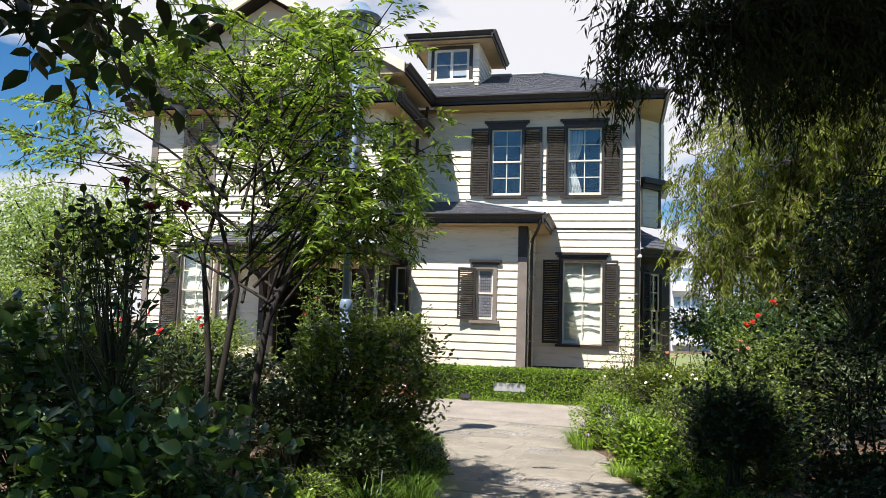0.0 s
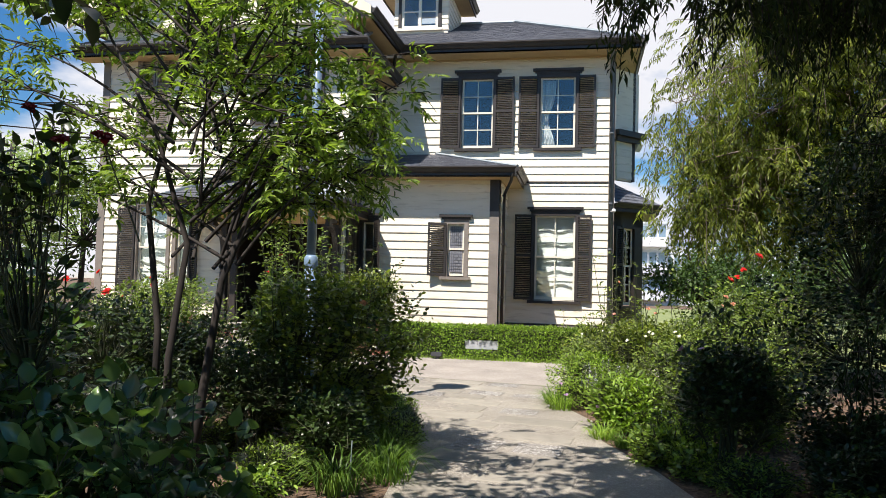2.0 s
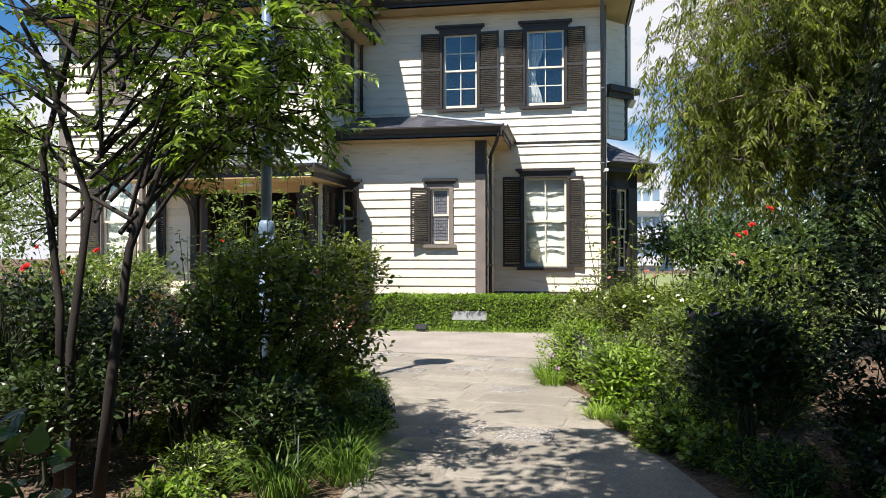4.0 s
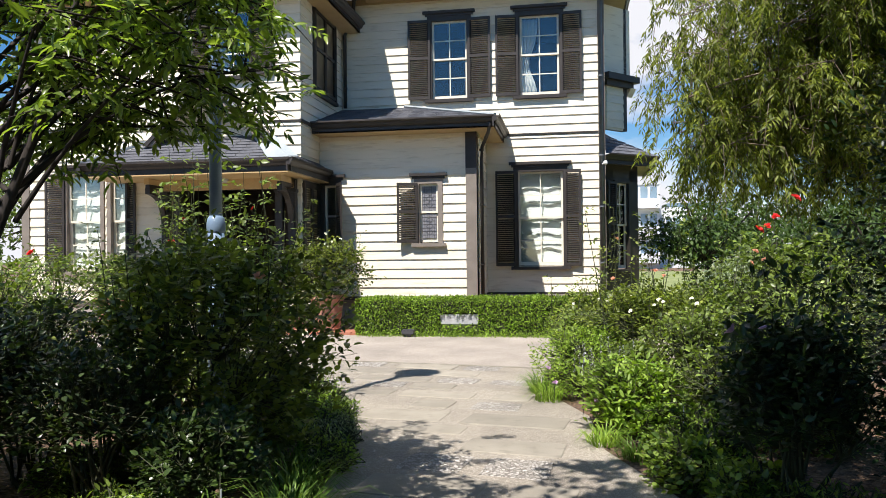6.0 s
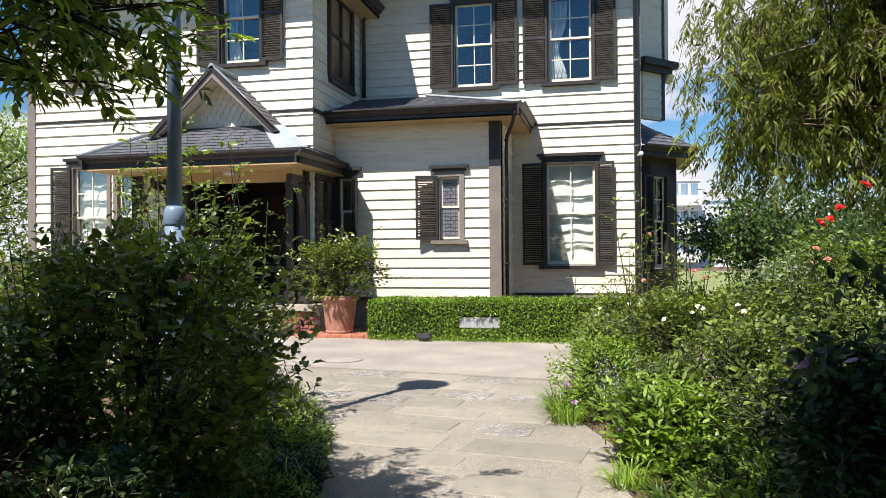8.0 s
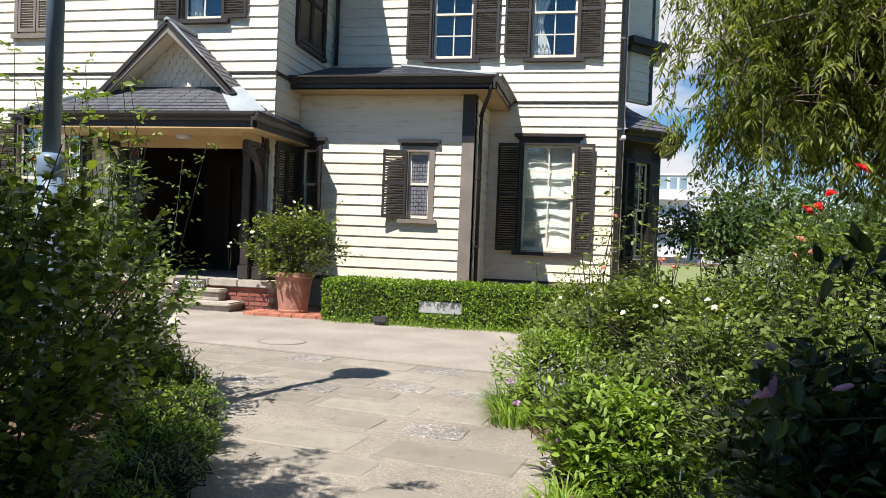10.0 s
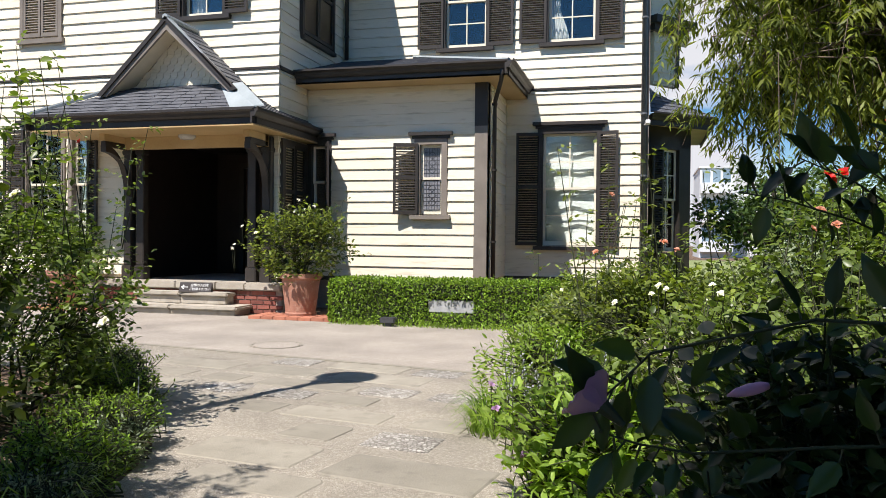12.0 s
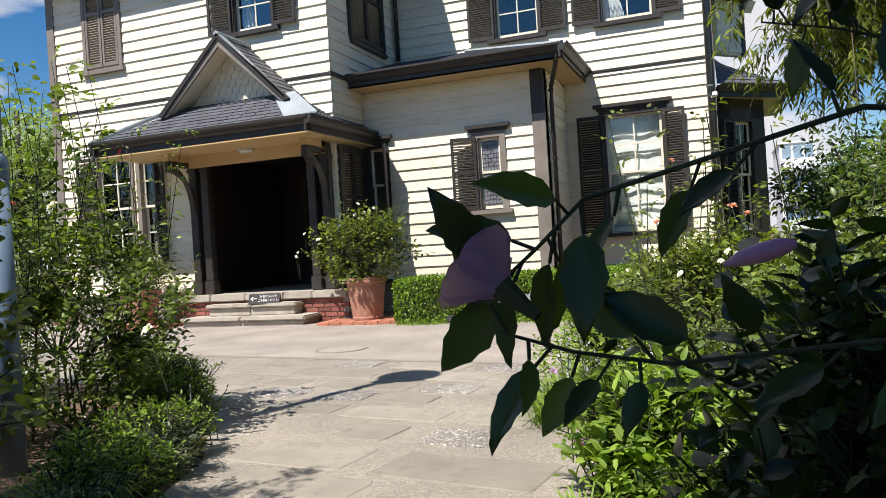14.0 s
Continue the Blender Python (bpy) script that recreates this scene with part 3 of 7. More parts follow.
def twigs_mesh(name, segs, material, parent, sides=4):
    """Many thin tapered sticks in one mesh: segs of (from, to, r0, r1)."""
    vs, fs = [], []
    for a, b, r0, r1 in segs:
        a, b = Vector(a), Vector(b)
        t = (b - a).normalized()
        u = t.cross(Vector((0, 0, 1)) if abs(t.z) < 0.9 else Vector((1, 0, 0))).normalized()
        w = t.cross(u)
        k = len(vs)
        for p, r in ((a, r0), (b, r1)):
            for q in range(sides):
                c, s = math.cos(2 * math.pi * q / sides), math.sin(2 * math.pi * q / sides)
                vs.append(p + (u * c + w * s) * r)
        for q in range(sides):
            fs.append((k + q, k + (q + 1) % sides, k + sides + (q + 1) % sides, k + sides + q))
    me = bpy.data.meshes.new(name)
    me.from_pydata([tuple(v) for v in vs], [], fs)
    me.polygons.foreach_set("use_smooth", [True] * len(fs))
    me.materials.append(material)
    ob = new(name, me)
    ob.parent = parent
    return ob


def shrub(name, base, rx, ry, height, tips, leaf, material, label, seed, per=6, z0=0.1, stems=9, wid=0.55, spread=None, category="shrub", low=0.0, fine=False, twig=None, gap=0.35, broad=False):
    """A shrub: arching stems from its base, forking to many twig tips over an uneven dome, leaves along the twigs."""
    rng = np.random.default_rng(seed)
    thing = empty(name, label, category)
    thing.location = base
    spread = spread or leaf * 2.6
    pts = []
    while len(pts) < tips:
        a, r, h = rng.uniform(0, 2 * math.pi), rng.uniform(0, 1) ** 0.5, rng.uniform(low, 1)
        prof = math.sqrt(max(0.0, 1 - ((h - 0.45) / 0.62) ** 2)) if h > 0.45 else 0.72 + 0.28 * h / 0.45
        lump = 0.88 + 0.50 * noise.noise(Vector((math.cos(a) * 1.5 + seed * 3.1, math.sin(a) * 1.5, h * 2.2 + seed)))
        keep = noise.noise(Vector((math.cos(a) * r * 2.3 + seed, math.sin(a) * r * 2.3, h * 3.0)))
        if keep < -gap or (r < 0.45 and h < 0.75 and rng.uniform() < 0.75):
            continue
        R = r * prof * lump
        pts.append((math.cos(a) * R * rx, math.sin(a) * R * ry, z0 + h * (height - z0) * (0.72 + 0.30 * lump)))
    P = np.array(pts)
    roots = np.stack([rng.normal(0, 0.10, stems) * rx, rng.normal(0, 0.10, stems) * ry, np.zeros(stems)], 1)
    mids = P[rng.integers(0, len(P), stems)] * np.array([0.5, 0.5, 0.55])
    segs = [(roots[i], mids[i], 0.012, 0.008) for i in range(stems)]
    near = np.argmin(np.linalg.norm(P[:, None] - mids[None] - np.array([0, 0, 0.1]), axis=2), 1)
    forks = mids[near] + (P - mids[near]) * 0.45 + rng.normal(0, 0.05, P.shape)
    for i in range(0, len(P), max(1, len(P) // 260)):
        segs.append((mids[near[i]], forks[i], 0.006, 0.004))
        segs.append((forks[i], P[i], 0.004, 0.0018))
    twigs_mesh("stem", segs, twig or M_TWIG, thing)["kind"] = "stuff"
    d = unit(P - forks + np.array([0, 0, 0.15]) + rng.normal(0, 0.12, P.shape))
    pos, al, no = sprays(rng, P, d, per, spread, 0.15)
    L = leaf * rng.uniform(0.65, 1.2, len(pos))
    t, f = (LEAFM, LEAFM_F) if broad else (LEAF4, LEAF4_F) if fine else (LEAF8, LEAF8_F)
    leaves("leaves", pos, al, no, L, L * wid, material, thing, t, f)
    return thing


def rose(parent, at, size, material, rng, petals=14, facing=(0, -0.4, 0.6)):
    """A full rose: rings of cupped petals, as one part."""
    a = rng.uniform(0, 2 * math.pi, petals)
    ring = np.arange(petals) / petals
    up = unit(np.array([facing]))[0]
    e1 = unit(np.cross(up, np.array([0.3, 0.9, 0.2]))[None])[0]
    e2 = np.cross(up, e1)
    out = np.cos(a * 1 + ring * 15)[:, None] * e1 + np.sin(a + ring * 15)[:, None] * e2
    pos = np.array(at)[None] + out * (size * 0.04)
    al = out * (0.25 + 0.9 * ring)[:, None] + up[None] * (1.0 - 0.6 * ring)[:, None]
    no = -out + up[None] * 0.3
    L = size * (0.38 + 0.2 * ring)
    return leaves("flower", pos, al, no, L, L * 1.05, material, parent, LEAF8, LEAF8_F, 2.0)


# ---- ground and paving ----
bm = bmesh.new()
bmesh.ops.create_grid(bm, x_segments=60, y_segments=60, size=300)
tagged(part("ground", bm, M_SOIL), "brown mulched garden soil scattered with dry leaves", "ground", kind="structure")


def sheet(name, outline, z, mat, label, category):
    bm = bmesh.new()
    lo = [bm.verts.new((x, y, z - 0.08)) for x, y in outline]
    hi = [bm.verts.new((x, y, z)) for x, y in outline]
    bm.faces.new(hi)
    bm.faces.new(lo)
    for i in range(len(outline)):
        j = (i + 1) % len(outline)
        bm.faces.new((lo[i], lo[j], hi[j], hi[i]))
    return tagged(part(name, bm, mat), label, category, kind="structure")


LEFT = [(-1.25, -6), (-1.25, 1.5), (-1.32, 4.0), (-1.5, 5.6), (-1.75, 7.2), (-2.1, 8.2), (-2.9, 9.3), (-4.6, 10.2), (-12.0, 11.0)]
RIGHT = [(-12.0, 13.0), (-3.94, 11.76), (-0.45, 11.2), (-0.38, 9.6), (0.02, 8.5), (0.10, 7.4), (0.50, 6.3), (0.78, 5.2), (1.0, 3.0), (1.05, -6)]
path_bed = sheet("path", LEFT + RIGHT, 0.002, M_JOINT, "pebble-set garden path laid with worn flagstones", "path")
sheet("pavement", [(-12.0, 13.0), (-3.94, 11.765), (-0.3, 11.18), (3.2, 10.6), (3.2, 14.9), (-3.9, 14.9), (-12.0, 15.9)], 0.004, M_AGG, "pale exposed-aggregate pavement before the house", "pavement")
bm = bmesh.new()
hexa(bm, [(x, y, z) for x, y in ((-11.9, 12.93), (-11.9, 12.99), (-0.3, 11.12), (-0.3, 11.18)) for z in (0.0, 0.012)])
tagged(part("trim", bm, M_SLAB), "narrow stone edging strip across the paving", "edging", kind="structure")


sheet("lawn", [(1.6, 15.6), (30, 15.0), (40, 60), (-4, 60), (1.2, 26.5)], 0.006, M_LAWN, "sunlit dry-green lawn beyond the house", "lawn")


def inside_path(x, y):
    poly = LEFT + RIGHT
    c = False
    for i in range(len(poly)):
        (x1, y1), (x2, y2) = poly[i], poly[i - 1]
        if (y1 > y) != (y2 > y) and x < (x2 - x1) * (y - y1) / (y2 - y1) + x1:
            c = not c
    return c


# flagstones in courses that run a few degrees off square, pebble panels among them
rs = random.Random(21)
ang = radians(-8.0)
ca, sa = math.cos(ang), math.sin(ang)
v = -8.0
while v < 11.6:
    h = rs.choice((0.30, 0.34, 0.38, 0.42))
    u = -5.5 + rs.uniform(0, 0.5)
    while u < 2.4:
        w = rs.choice((0.38, 0.46, 0.62, 0.75, 0.88))
        cob = rs.random() < 0.33
        if cob:
            w = rs.choice((0.36, 0.44))
        cx, cy = u + w / 2, v + h / 2
        X, Y = ca * cx - sa * cy - 0.25, sa * cx + ca * cy - 0.1
        ok = all(inside_path(X + ca * dx - sa * dy, Y + sa * dx + ca * dy) for dx in (-w / 2, w / 2) for dy in (-h / 2, h / 2))
        if ok and rs.random() < 0.95:
            top = 0.006 + rs.uniform(0, 0.004)
            c = 0.022
            bm = bmesh.new()
            ring = [(-w / 2 + c, -h / 2), (w / 2 - c, -h / 2), (w / 2, -h / 2 + c), (w / 2, h / 2 - c), (w / 2 - c, h / 2), (-w / 2 + c, h / 2), (-w / 2, h / 2 - c), (-w / 2, -h / 2 + c)]
            ring = [(a + rs.uniform(-0.012, 0.012), b + rs.uniform(-0.012, 0.012)) for a, b in ring]
            lo = [bm.verts.new((a, b, -0.03)) for a, b in ring]
            md = [bm.verts.new((a, b, top - 0.006)) for a, b in ring]
            hi = [bm.verts.new((a * 0.975, b * 0.96, top)) for a, b in ring]
            bm.faces.new(hi)
            for p, q in ((lo, md), (md, hi)):
                for i in range(8):
                    j = (i + 1) % 8
                    bm.faces.new((p[i], p[j], q[j], q[i]))
            st = part("flagstone", bm, M_COBBLE if cob else M_SLAB, path_bed)
            st.matrix_basis = Matrix.Translation((X, Y, 0)) @ Matrix.Rotation(ang + radians(rs.uniform(-0.7, 0.7)), 4, "Z")
        u += w + rs.uniform(0.08, 0.22)
    v += h + rs.uniform(0.06, 0.16)

mh = empty("manhole_cover", "round manhole lid set flush in the pavement", "manhole")
part("rim", lathe([(0.30, 0.0), (0.30, 0.010), (0.275, 0.010), (0.275, 0.0)], 40, (-3.45, 12.3, 0.0)), M_SLAB, mh)
part("lid", lathe([(0.26, 0.0), (0.265, 0.010), (0.25, 0.011)], 40, (-3.45, 12.3, 0.0)), M_AGG, mh)

# ---- house walls ----
FR = Face((0, 18.45, 0), (1, 0, 0), (0, -1, 0))
FL = Face((0, 16.83, 0), (1, 0, 0), (0, -1, 0))
FW = Face((0, 15.74, 0), (1, 0, 0), (0, -1, 0))
FE = Face((-5.235, 0, 0), (0, 1, 0), (1, 0, 0))
FLE = Face((-1.95, 0, 0), (0, 1, 0), (1, 0, 0))
FRE = Face((0.61, 0, 0), (0, 1, 0), (1, 0, 0))
BASE = 0.52

UW1, UW2 = (-3.13, -2.34, 4.88, 6.62), (-1.17, -0.32, 4.88, 6.62)
LW = (-1.24, -0.27, 1.15, 3.20)
SW = (-3.12, -2.74, 1.66, 2.84)
SW0 = (-5.12, -4.85, 1.55, 2.86)
VW = (-7.0, -6.25, 4.95, 6.62)
LW1, LW2 = (-10.2, -9.45, 1.15, 3.10), (-9.22, -8.9, 1.15, 3.10)
DOOR = (-7.35, -5.45, 0.50, 3.0)


def holes(*w, c=0.10):
    return [(a - c, b + c, z0 - 0.06, z1 + c) for a, b, z0, z1 in w]


def opening(*w):
    return [(a - 0.02, b + 0.02, z0 - 0.02, z1 + 0.02) for a, b, z0, z1 in w]


wall = wall_core("wall_front_east", FR, -5.235, 0.61, BASE, 7.2, opening(UW1, UW2, LW), 0.18, "cream clapboard house wall with two storeys of windows")
siding(wall, FR, -5.2, 0.55, BASE + 0.05, 4.005, holes(LW) + [(-5.3, -1.93, 0, 4.0)])
siding(wall, FR, -5.2, 0.55, 4.04, 7.12, holes(UW1, UW2))
wall = wall_core("wall_lean_to", FL, -5.235, -1.95, BASE, 3.95, opening(SW, SW0), 0.18, "cream clapboard wall of a one-storey lean-to")
siding(wall, FL, -5.2, -2.17, BASE + 0.05, 3.84, holes(SW, SW0))
wall = wall_core("wall_lean_to_side", FLE, 16.832, 18.45, BASE, 3.95, [], 0.16, "short cream clapboard side wall in shade")
siding(wall, FLE, 16.98, 18.44, BASE + 0.05, 3.84, [])
wall = wall_core("wall_wing", FW, -11.2, -5.235, BASE, 7.3, opening(VW, LW1, LW2) + [(-7.95, -5.3, 0.3, 2.95)], 0.18, "cream clapboard wall of the front wing")
siding(wall, FW, -11.05, -5.21, 4.04, 7.2, holes(VW) + [(-10.32, -9.45, 4.68, 6.85)])
siding(wall, FW, -11.05, -5.21, BASE + 0.05, 4.005, holes(LW1, LW2) + [(-7.95, -5.3, 0.3, 2.95)])
EW = (16.50, 17.90, 4.76, 6.50)
wall = wall_core("wall_wing_side", FE, 15.742, 18.45, BASE, 7.3, [], 0.16, "cream clapboard side wall of the front wing")
siding(wall, FE, 15.76, 18.44, 4.05, 7.0, [(EW[0] - 0.06, EW[1] + 0.06, EW[2], EW[3])])
siding(wall, FE, 15.76, 16.81, BASE + 0.05, 4.005, [])
wall = wall_core("wall_east", FRE, 18.452, 26.0, BASE, 7.2, [], 0.18, "cream clapboard end wall")
siding(wall, FRE, 18.5, 21.0, 4.07, 7.1, [])
siding(wall, FRE, 18.5, 19.2, BASE + 0.05, 4.005, [])
FWW = Face((-11.2, 0, 0), (0, 1, 0), (-1, 0, 0))
wall_core("wall_west", FWW, 15.742, 26.0, BASE, 7.3, [], 0.18, "cream far end wall of the wing")
tagged(part("wall_back", box(-11.2, 0.61, 26.0, 26.2, 0, 7.2), M_CREAM), "cream back wall of the house", "wall", kind="structure")

# foundation plinth
tagged(part("wall_plinth", box(-5.1, 0.55, 18.35, 18.44, 0, BASE, box(-5.1, -2.0, 16.87, 16.95, 0, BASE, box(-11.1, -7.9, 15.80, 15.9, 0, BASE))), M_MORTAR),
       "low grey foundation strip under the boards", "foundation", kind="structure")

# corner boards, belts, skirt boards
trims = bmesh.new()
FL.box(-2.17, -1.952, BASE - 0.02, 3.13, 0.004, 0.045, trims)
FR.box(0.50, 0.64, BASE, 7.1, 0.004, 0.04, trims)
FW.box(-11.22, -11.05, BASE, 7.0, 0.004, 0.045, trims)
tagged(part("trim", trims, M_TAUPE), "taupe painted corner boards", "corner board", kind="structure")
belt = bmesh.new()
FR.box(-1.93, 0.50, 4.005, 4.04, 0, 0.038, belt)
FW.box(-11.05, -5.19, 4.005, 4.04, 0, 0.038, belt)
FE.box(15.70, 18.44, 3.99, 4.05, 0.002, 0.045, belt)
FR.box(-5.2, 0.50, BASE - 0.02, BASE + 0.05, 0, 0.045, belt)
FL.box(-5.2, -2.17, BASE - 0.02, BASE + 0.05, 0, 0.045, belt)
FL.box(-2.17, -1.952, 3.13, 3.86, 0.004, 0.05, belt)
tagged(part("trim", belt, M_BROWN), "dark brown belt courses and skirting of the house", "trim", kind="structure")
frieze = bmesh.new()
FR.box(-5.2, 0.6, 7.08, 7.2, 0, 0.05, frieze)
FL.box(-5.2, -1.95, 3.86, 3.95, 0, 0.05, frieze)
tagged(part("trim", frieze, M_SOFFIT), "tan frieze boards under the eaves", "trim", kind="structure")

# ---- windows ----
window(FR, *UW1, "tall double-hung sash window with dark louvred shutters folded back", left=(0.50, 2), right=(0.50, 3))
window(FR, *UW2, "tall double-hung sash window with a tied-back curtain inside and dark shutters", left=(0.50, 2), right=(0.46, 4))
window(FR, *LW, "ground-floor sash window with white blinds and dark open shutters", left=(0.46, 3), right=(0.36, 6))
small = window(FL, *SW, "small leaded-glass sash window with one dark shutter open", cols=1, rows=(1, 1), left=(0.42, 14), casing=0.10, case_mat=M_TAUPE, lights=False)
window(FL, *SW0, "narrow window with its dark shutter swung out", cols=1, rows=(1, 1), right=(0.46, 62))
window(FW, *VW, "upper sash window with dark shutters folded back", left=(0.46, 2), right=(0.46, 3))
window(FW, *LW1, "ground-floor sash window with pale blinds", left=(0.42, 3), casing=0.08, case_mat=M_TAUPE)
window(FW, *LW2, "narrow ground-floor sash window with a dark shutter beside it", cols=1, right=(0.22, 5), casing=0.08, case_mat=M_TAUPE)
# leaded lights
for a, b in ((1.74, 2.23), (2.29, 2.79)):
    bm = bmesh.new()
    FL.box(SW[0] + 0.045, SW[1] - 0.045, a, b, -0.062, -0.058, bm)
    part("pane", bm, M_LEADGLASS, small)
    bm = bmesh.new()
    p0, p1 = SW[0] + 0.045, SW[1] - 0.045
    for i in range(1, 6):
        u = p0 + (p1 - p0) * i / 6
        FL.box(u - 0.004, u + 0.004, a, b, -0.058, -0.054, bm)
    for i in range(1, 7):
        z = a + (b - a) * i / 7
        FL.box(p0, p1, z - 0.004, z + 0.004, -0.058, -0.0535, bm)
    for i in range(3):
        cz = a + (b - a) * (0.25 + 0.25 * i)
        cu = (p0 + p1) / 2
        for s in (-1, 1):
            hexa(bm, [FL.at(cu + s * (0.0 + k * 0.07) + e, cz + zz + k * 0.0, d) for k, zz in ((0, 0.06), (1, 0)) for d in (-0.058, -0.053) for e in (0, 0.008)])
            hexa(bm, [FL.at(cu + s * (0.0 + k * 0.07) + e, cz - zz, d) for k, zz in ((0, 0.06), (1, 0)) for d in (-0.058, -0.053) for e in (0, 0.008)])
    part("lead_came", bm, M_LEAD, small)
# closed shutters
blind1 = empty("window_20", "upper window closed by a pair of taupe louvred shutters", "window", kind="structure")
for a, b in ((-10.26, -9.90), (-9.88, -9.52)):
    shutter(FW, blind1, a, b, 4.78, 6.7, 0, 0, M_TAUPE, 0.02)
bm = bmesh.new()
FW.box(-10.34, -10.27, 4.74, 6.76, 0, 0.06, bm)
FW.box(-9.51, -9.44, 4.74, 6.76, 0, 0.06, bm)
FW.box(-10.38, -9.40, 4.66, 4.74, 0, 0.09, bm)
FW.box(-10.36, -9.42, 6.76, 6.84, 0, 0.08, bm)
part("window_casing", bm, M_TAUPE, blind1)
blind2 = empty("window_21", "shaded side window closed by dark louvred shutters", "window", kind="structure")
um = (EW[0] + EW[1]) / 2
for a, b in ((EW[0] + 0.06, um - 0.005), (um + 0.005, EW[1] - 0.06)):
    shutter(FE, blind2, a, b, EW[2] + 0.05, EW[3] - 0.05, 0, 0, M_BROWN, 0.02)
bm = bmesh.new()
FE.box(EW[0], EW[0] + 0.06, EW[2], EW[3], 0, 0.07, bm)
FE.box(EW[1] - 0.06, EW[1], EW[2], EW[3], 0, 0.07, bm)
FE.box(EW[0], EW[1], EW[2] - 0.07, EW[2], 0, 0.10, bm)
FE.box(EW[0], EW[1], EW[3], EW[3] + 0.07, 0, 0.10, bm)
part("window_casing", bm, M_BROWN, blind2)

blind3 = empty("window_22", "shaded ground-floor window closed by dark louvred shutters", "window", kind="structure")
for a, b in ((15.86, 16.25), (16.27, 16.66)):
    shutter(FE, blind3, a, b, 1.15, 2.8, 0, 0, M_BROWN, 0.03)
bm = bmesh.new()
FE.box(15.79, 15.86, 1.08, 2.87, 0, 0.07, bm), FE.box(16.66, 16.73, 1.08, 2.87, 0, 0.07, bm), FE.box(15.86, 16.66, 2.80, 2.87, 0, 0.07, bm), FE.box(15.76, 16.76, 1.0, 1.08, 0, 0.1, bm)
part("window_casing", bm, M_BROWN, blind3)

# interiors: plain rooms behind the glass, their shade painted as near-black walls
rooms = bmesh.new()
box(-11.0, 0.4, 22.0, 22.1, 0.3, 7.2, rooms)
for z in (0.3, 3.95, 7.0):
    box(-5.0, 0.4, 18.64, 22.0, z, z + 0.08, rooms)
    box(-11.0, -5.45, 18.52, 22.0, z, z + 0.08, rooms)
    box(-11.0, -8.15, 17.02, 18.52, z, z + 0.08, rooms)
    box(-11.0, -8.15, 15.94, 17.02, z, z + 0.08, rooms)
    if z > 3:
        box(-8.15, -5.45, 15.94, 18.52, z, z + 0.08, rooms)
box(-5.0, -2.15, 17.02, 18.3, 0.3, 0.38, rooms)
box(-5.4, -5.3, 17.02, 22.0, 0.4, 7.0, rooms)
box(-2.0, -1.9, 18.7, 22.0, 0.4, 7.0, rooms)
tagged(part("wall_inside", rooms, M_ROOM_SHADE), "plain room walls behind the windows, coloured near black for shade", "wall", kind="structure")
curtain(FR, -1.14, -0.80, 4.9, 6.6, -0.22, "white curtain tied back at the upper window", 4, 0.03, 0.55)
curtain(FW, -6.98, -6.72, 4.98, 6.6, -0.24, "white curtain drawn aside at the wing window", 3, 0.03, 0.4)
for a, b, F, z0, z1 in ((-1.24, -0.27, FR, 1.18, 3.18), (-10.2, -9.45, FW, 1.18, 3.08), (-9.22, -8.9, FW, 1.18, 3.08)):
    # roman blind: tiers that belly out and cast scalloped shade
    bm = bmesh.new()
    tiers, nu = 6, 24
    rows_ = []
    for t in range(tiers):
        for q, (dz, dd) in enumerate(((0.0, 0.055), (0.2, 0.045), (0.6, 0.015), (0.98, 0.0))):
            row = []
            for i in range(nu + 1):
                g = i / nu
                sag = 0.035 * math.sin(g * math.pi * 3.3 + t) if q < 2 else 0
                row.append(bm.verts.new(F.at(a + (b - a) * g, z0 + (z1 - z0) * (t + dz) / tiers + sag, -0.19 + dd)))
            rows_.append(row)
    for r0, r1 in zip(rows_, rows_[1:]):
        for i in range(nu):
            bm.faces.new((r0[i], r0[i + 1], r1[i + 1], r1[i]))
    tagged(part("roman_blind", bm, M_CURTAIN), "white gathered blind drawn down behind the window", "blind")


# ---- roofs ----
def slope(bm, a, b, c, d, courses, rng, lap=0.014):
    """Slate courses between eave a-b and top d-c, each course a thin lapped strip cut into slates."""
    a, b, c, d = [Vector(p) for p in (a, b, c, d)]
    n = (b - a).cross(d - a).normalized()
    if n.z < 0:
        n = -n
    for i in range(courses):
        f0, f1 = i / courses, min(1.0, (i + 1.12) / courses)
        l0, l1, r0, r1 = a.lerp(d, f0), a.lerp(d, f1), b.lerp(c, f0), b.lerp(c, f1)
        cnt = max(1, round((r0 - l0).length / 0.27))
        off = 0.5 * (i % 2)
        cuts = [0.0] + [(k + off) / cnt for k in range(1 if off == 0 else 0, cnt) if (k + off) / cnt > 0.01] + [1.0]
        for g0, g1 in zip(cuts, cuts[1:]):
            e = 0.006 / max(0.3, (r0 - l0).length)
            j = rng.uniform(0, 0.004)
            p = [l0.lerp(r0, g0 + e), l0.lerp(r0, g1 - e), l1.lerp(r1, g0 + e), l1.lerp(r1, g1 - e)]
            hexa(bm, [p[0], p[0] + n * (lap + j), p[2], p[2] + n * 0.004, p[1], p[1] + n * (lap + j), p[3], p[3] + n * 0.004])


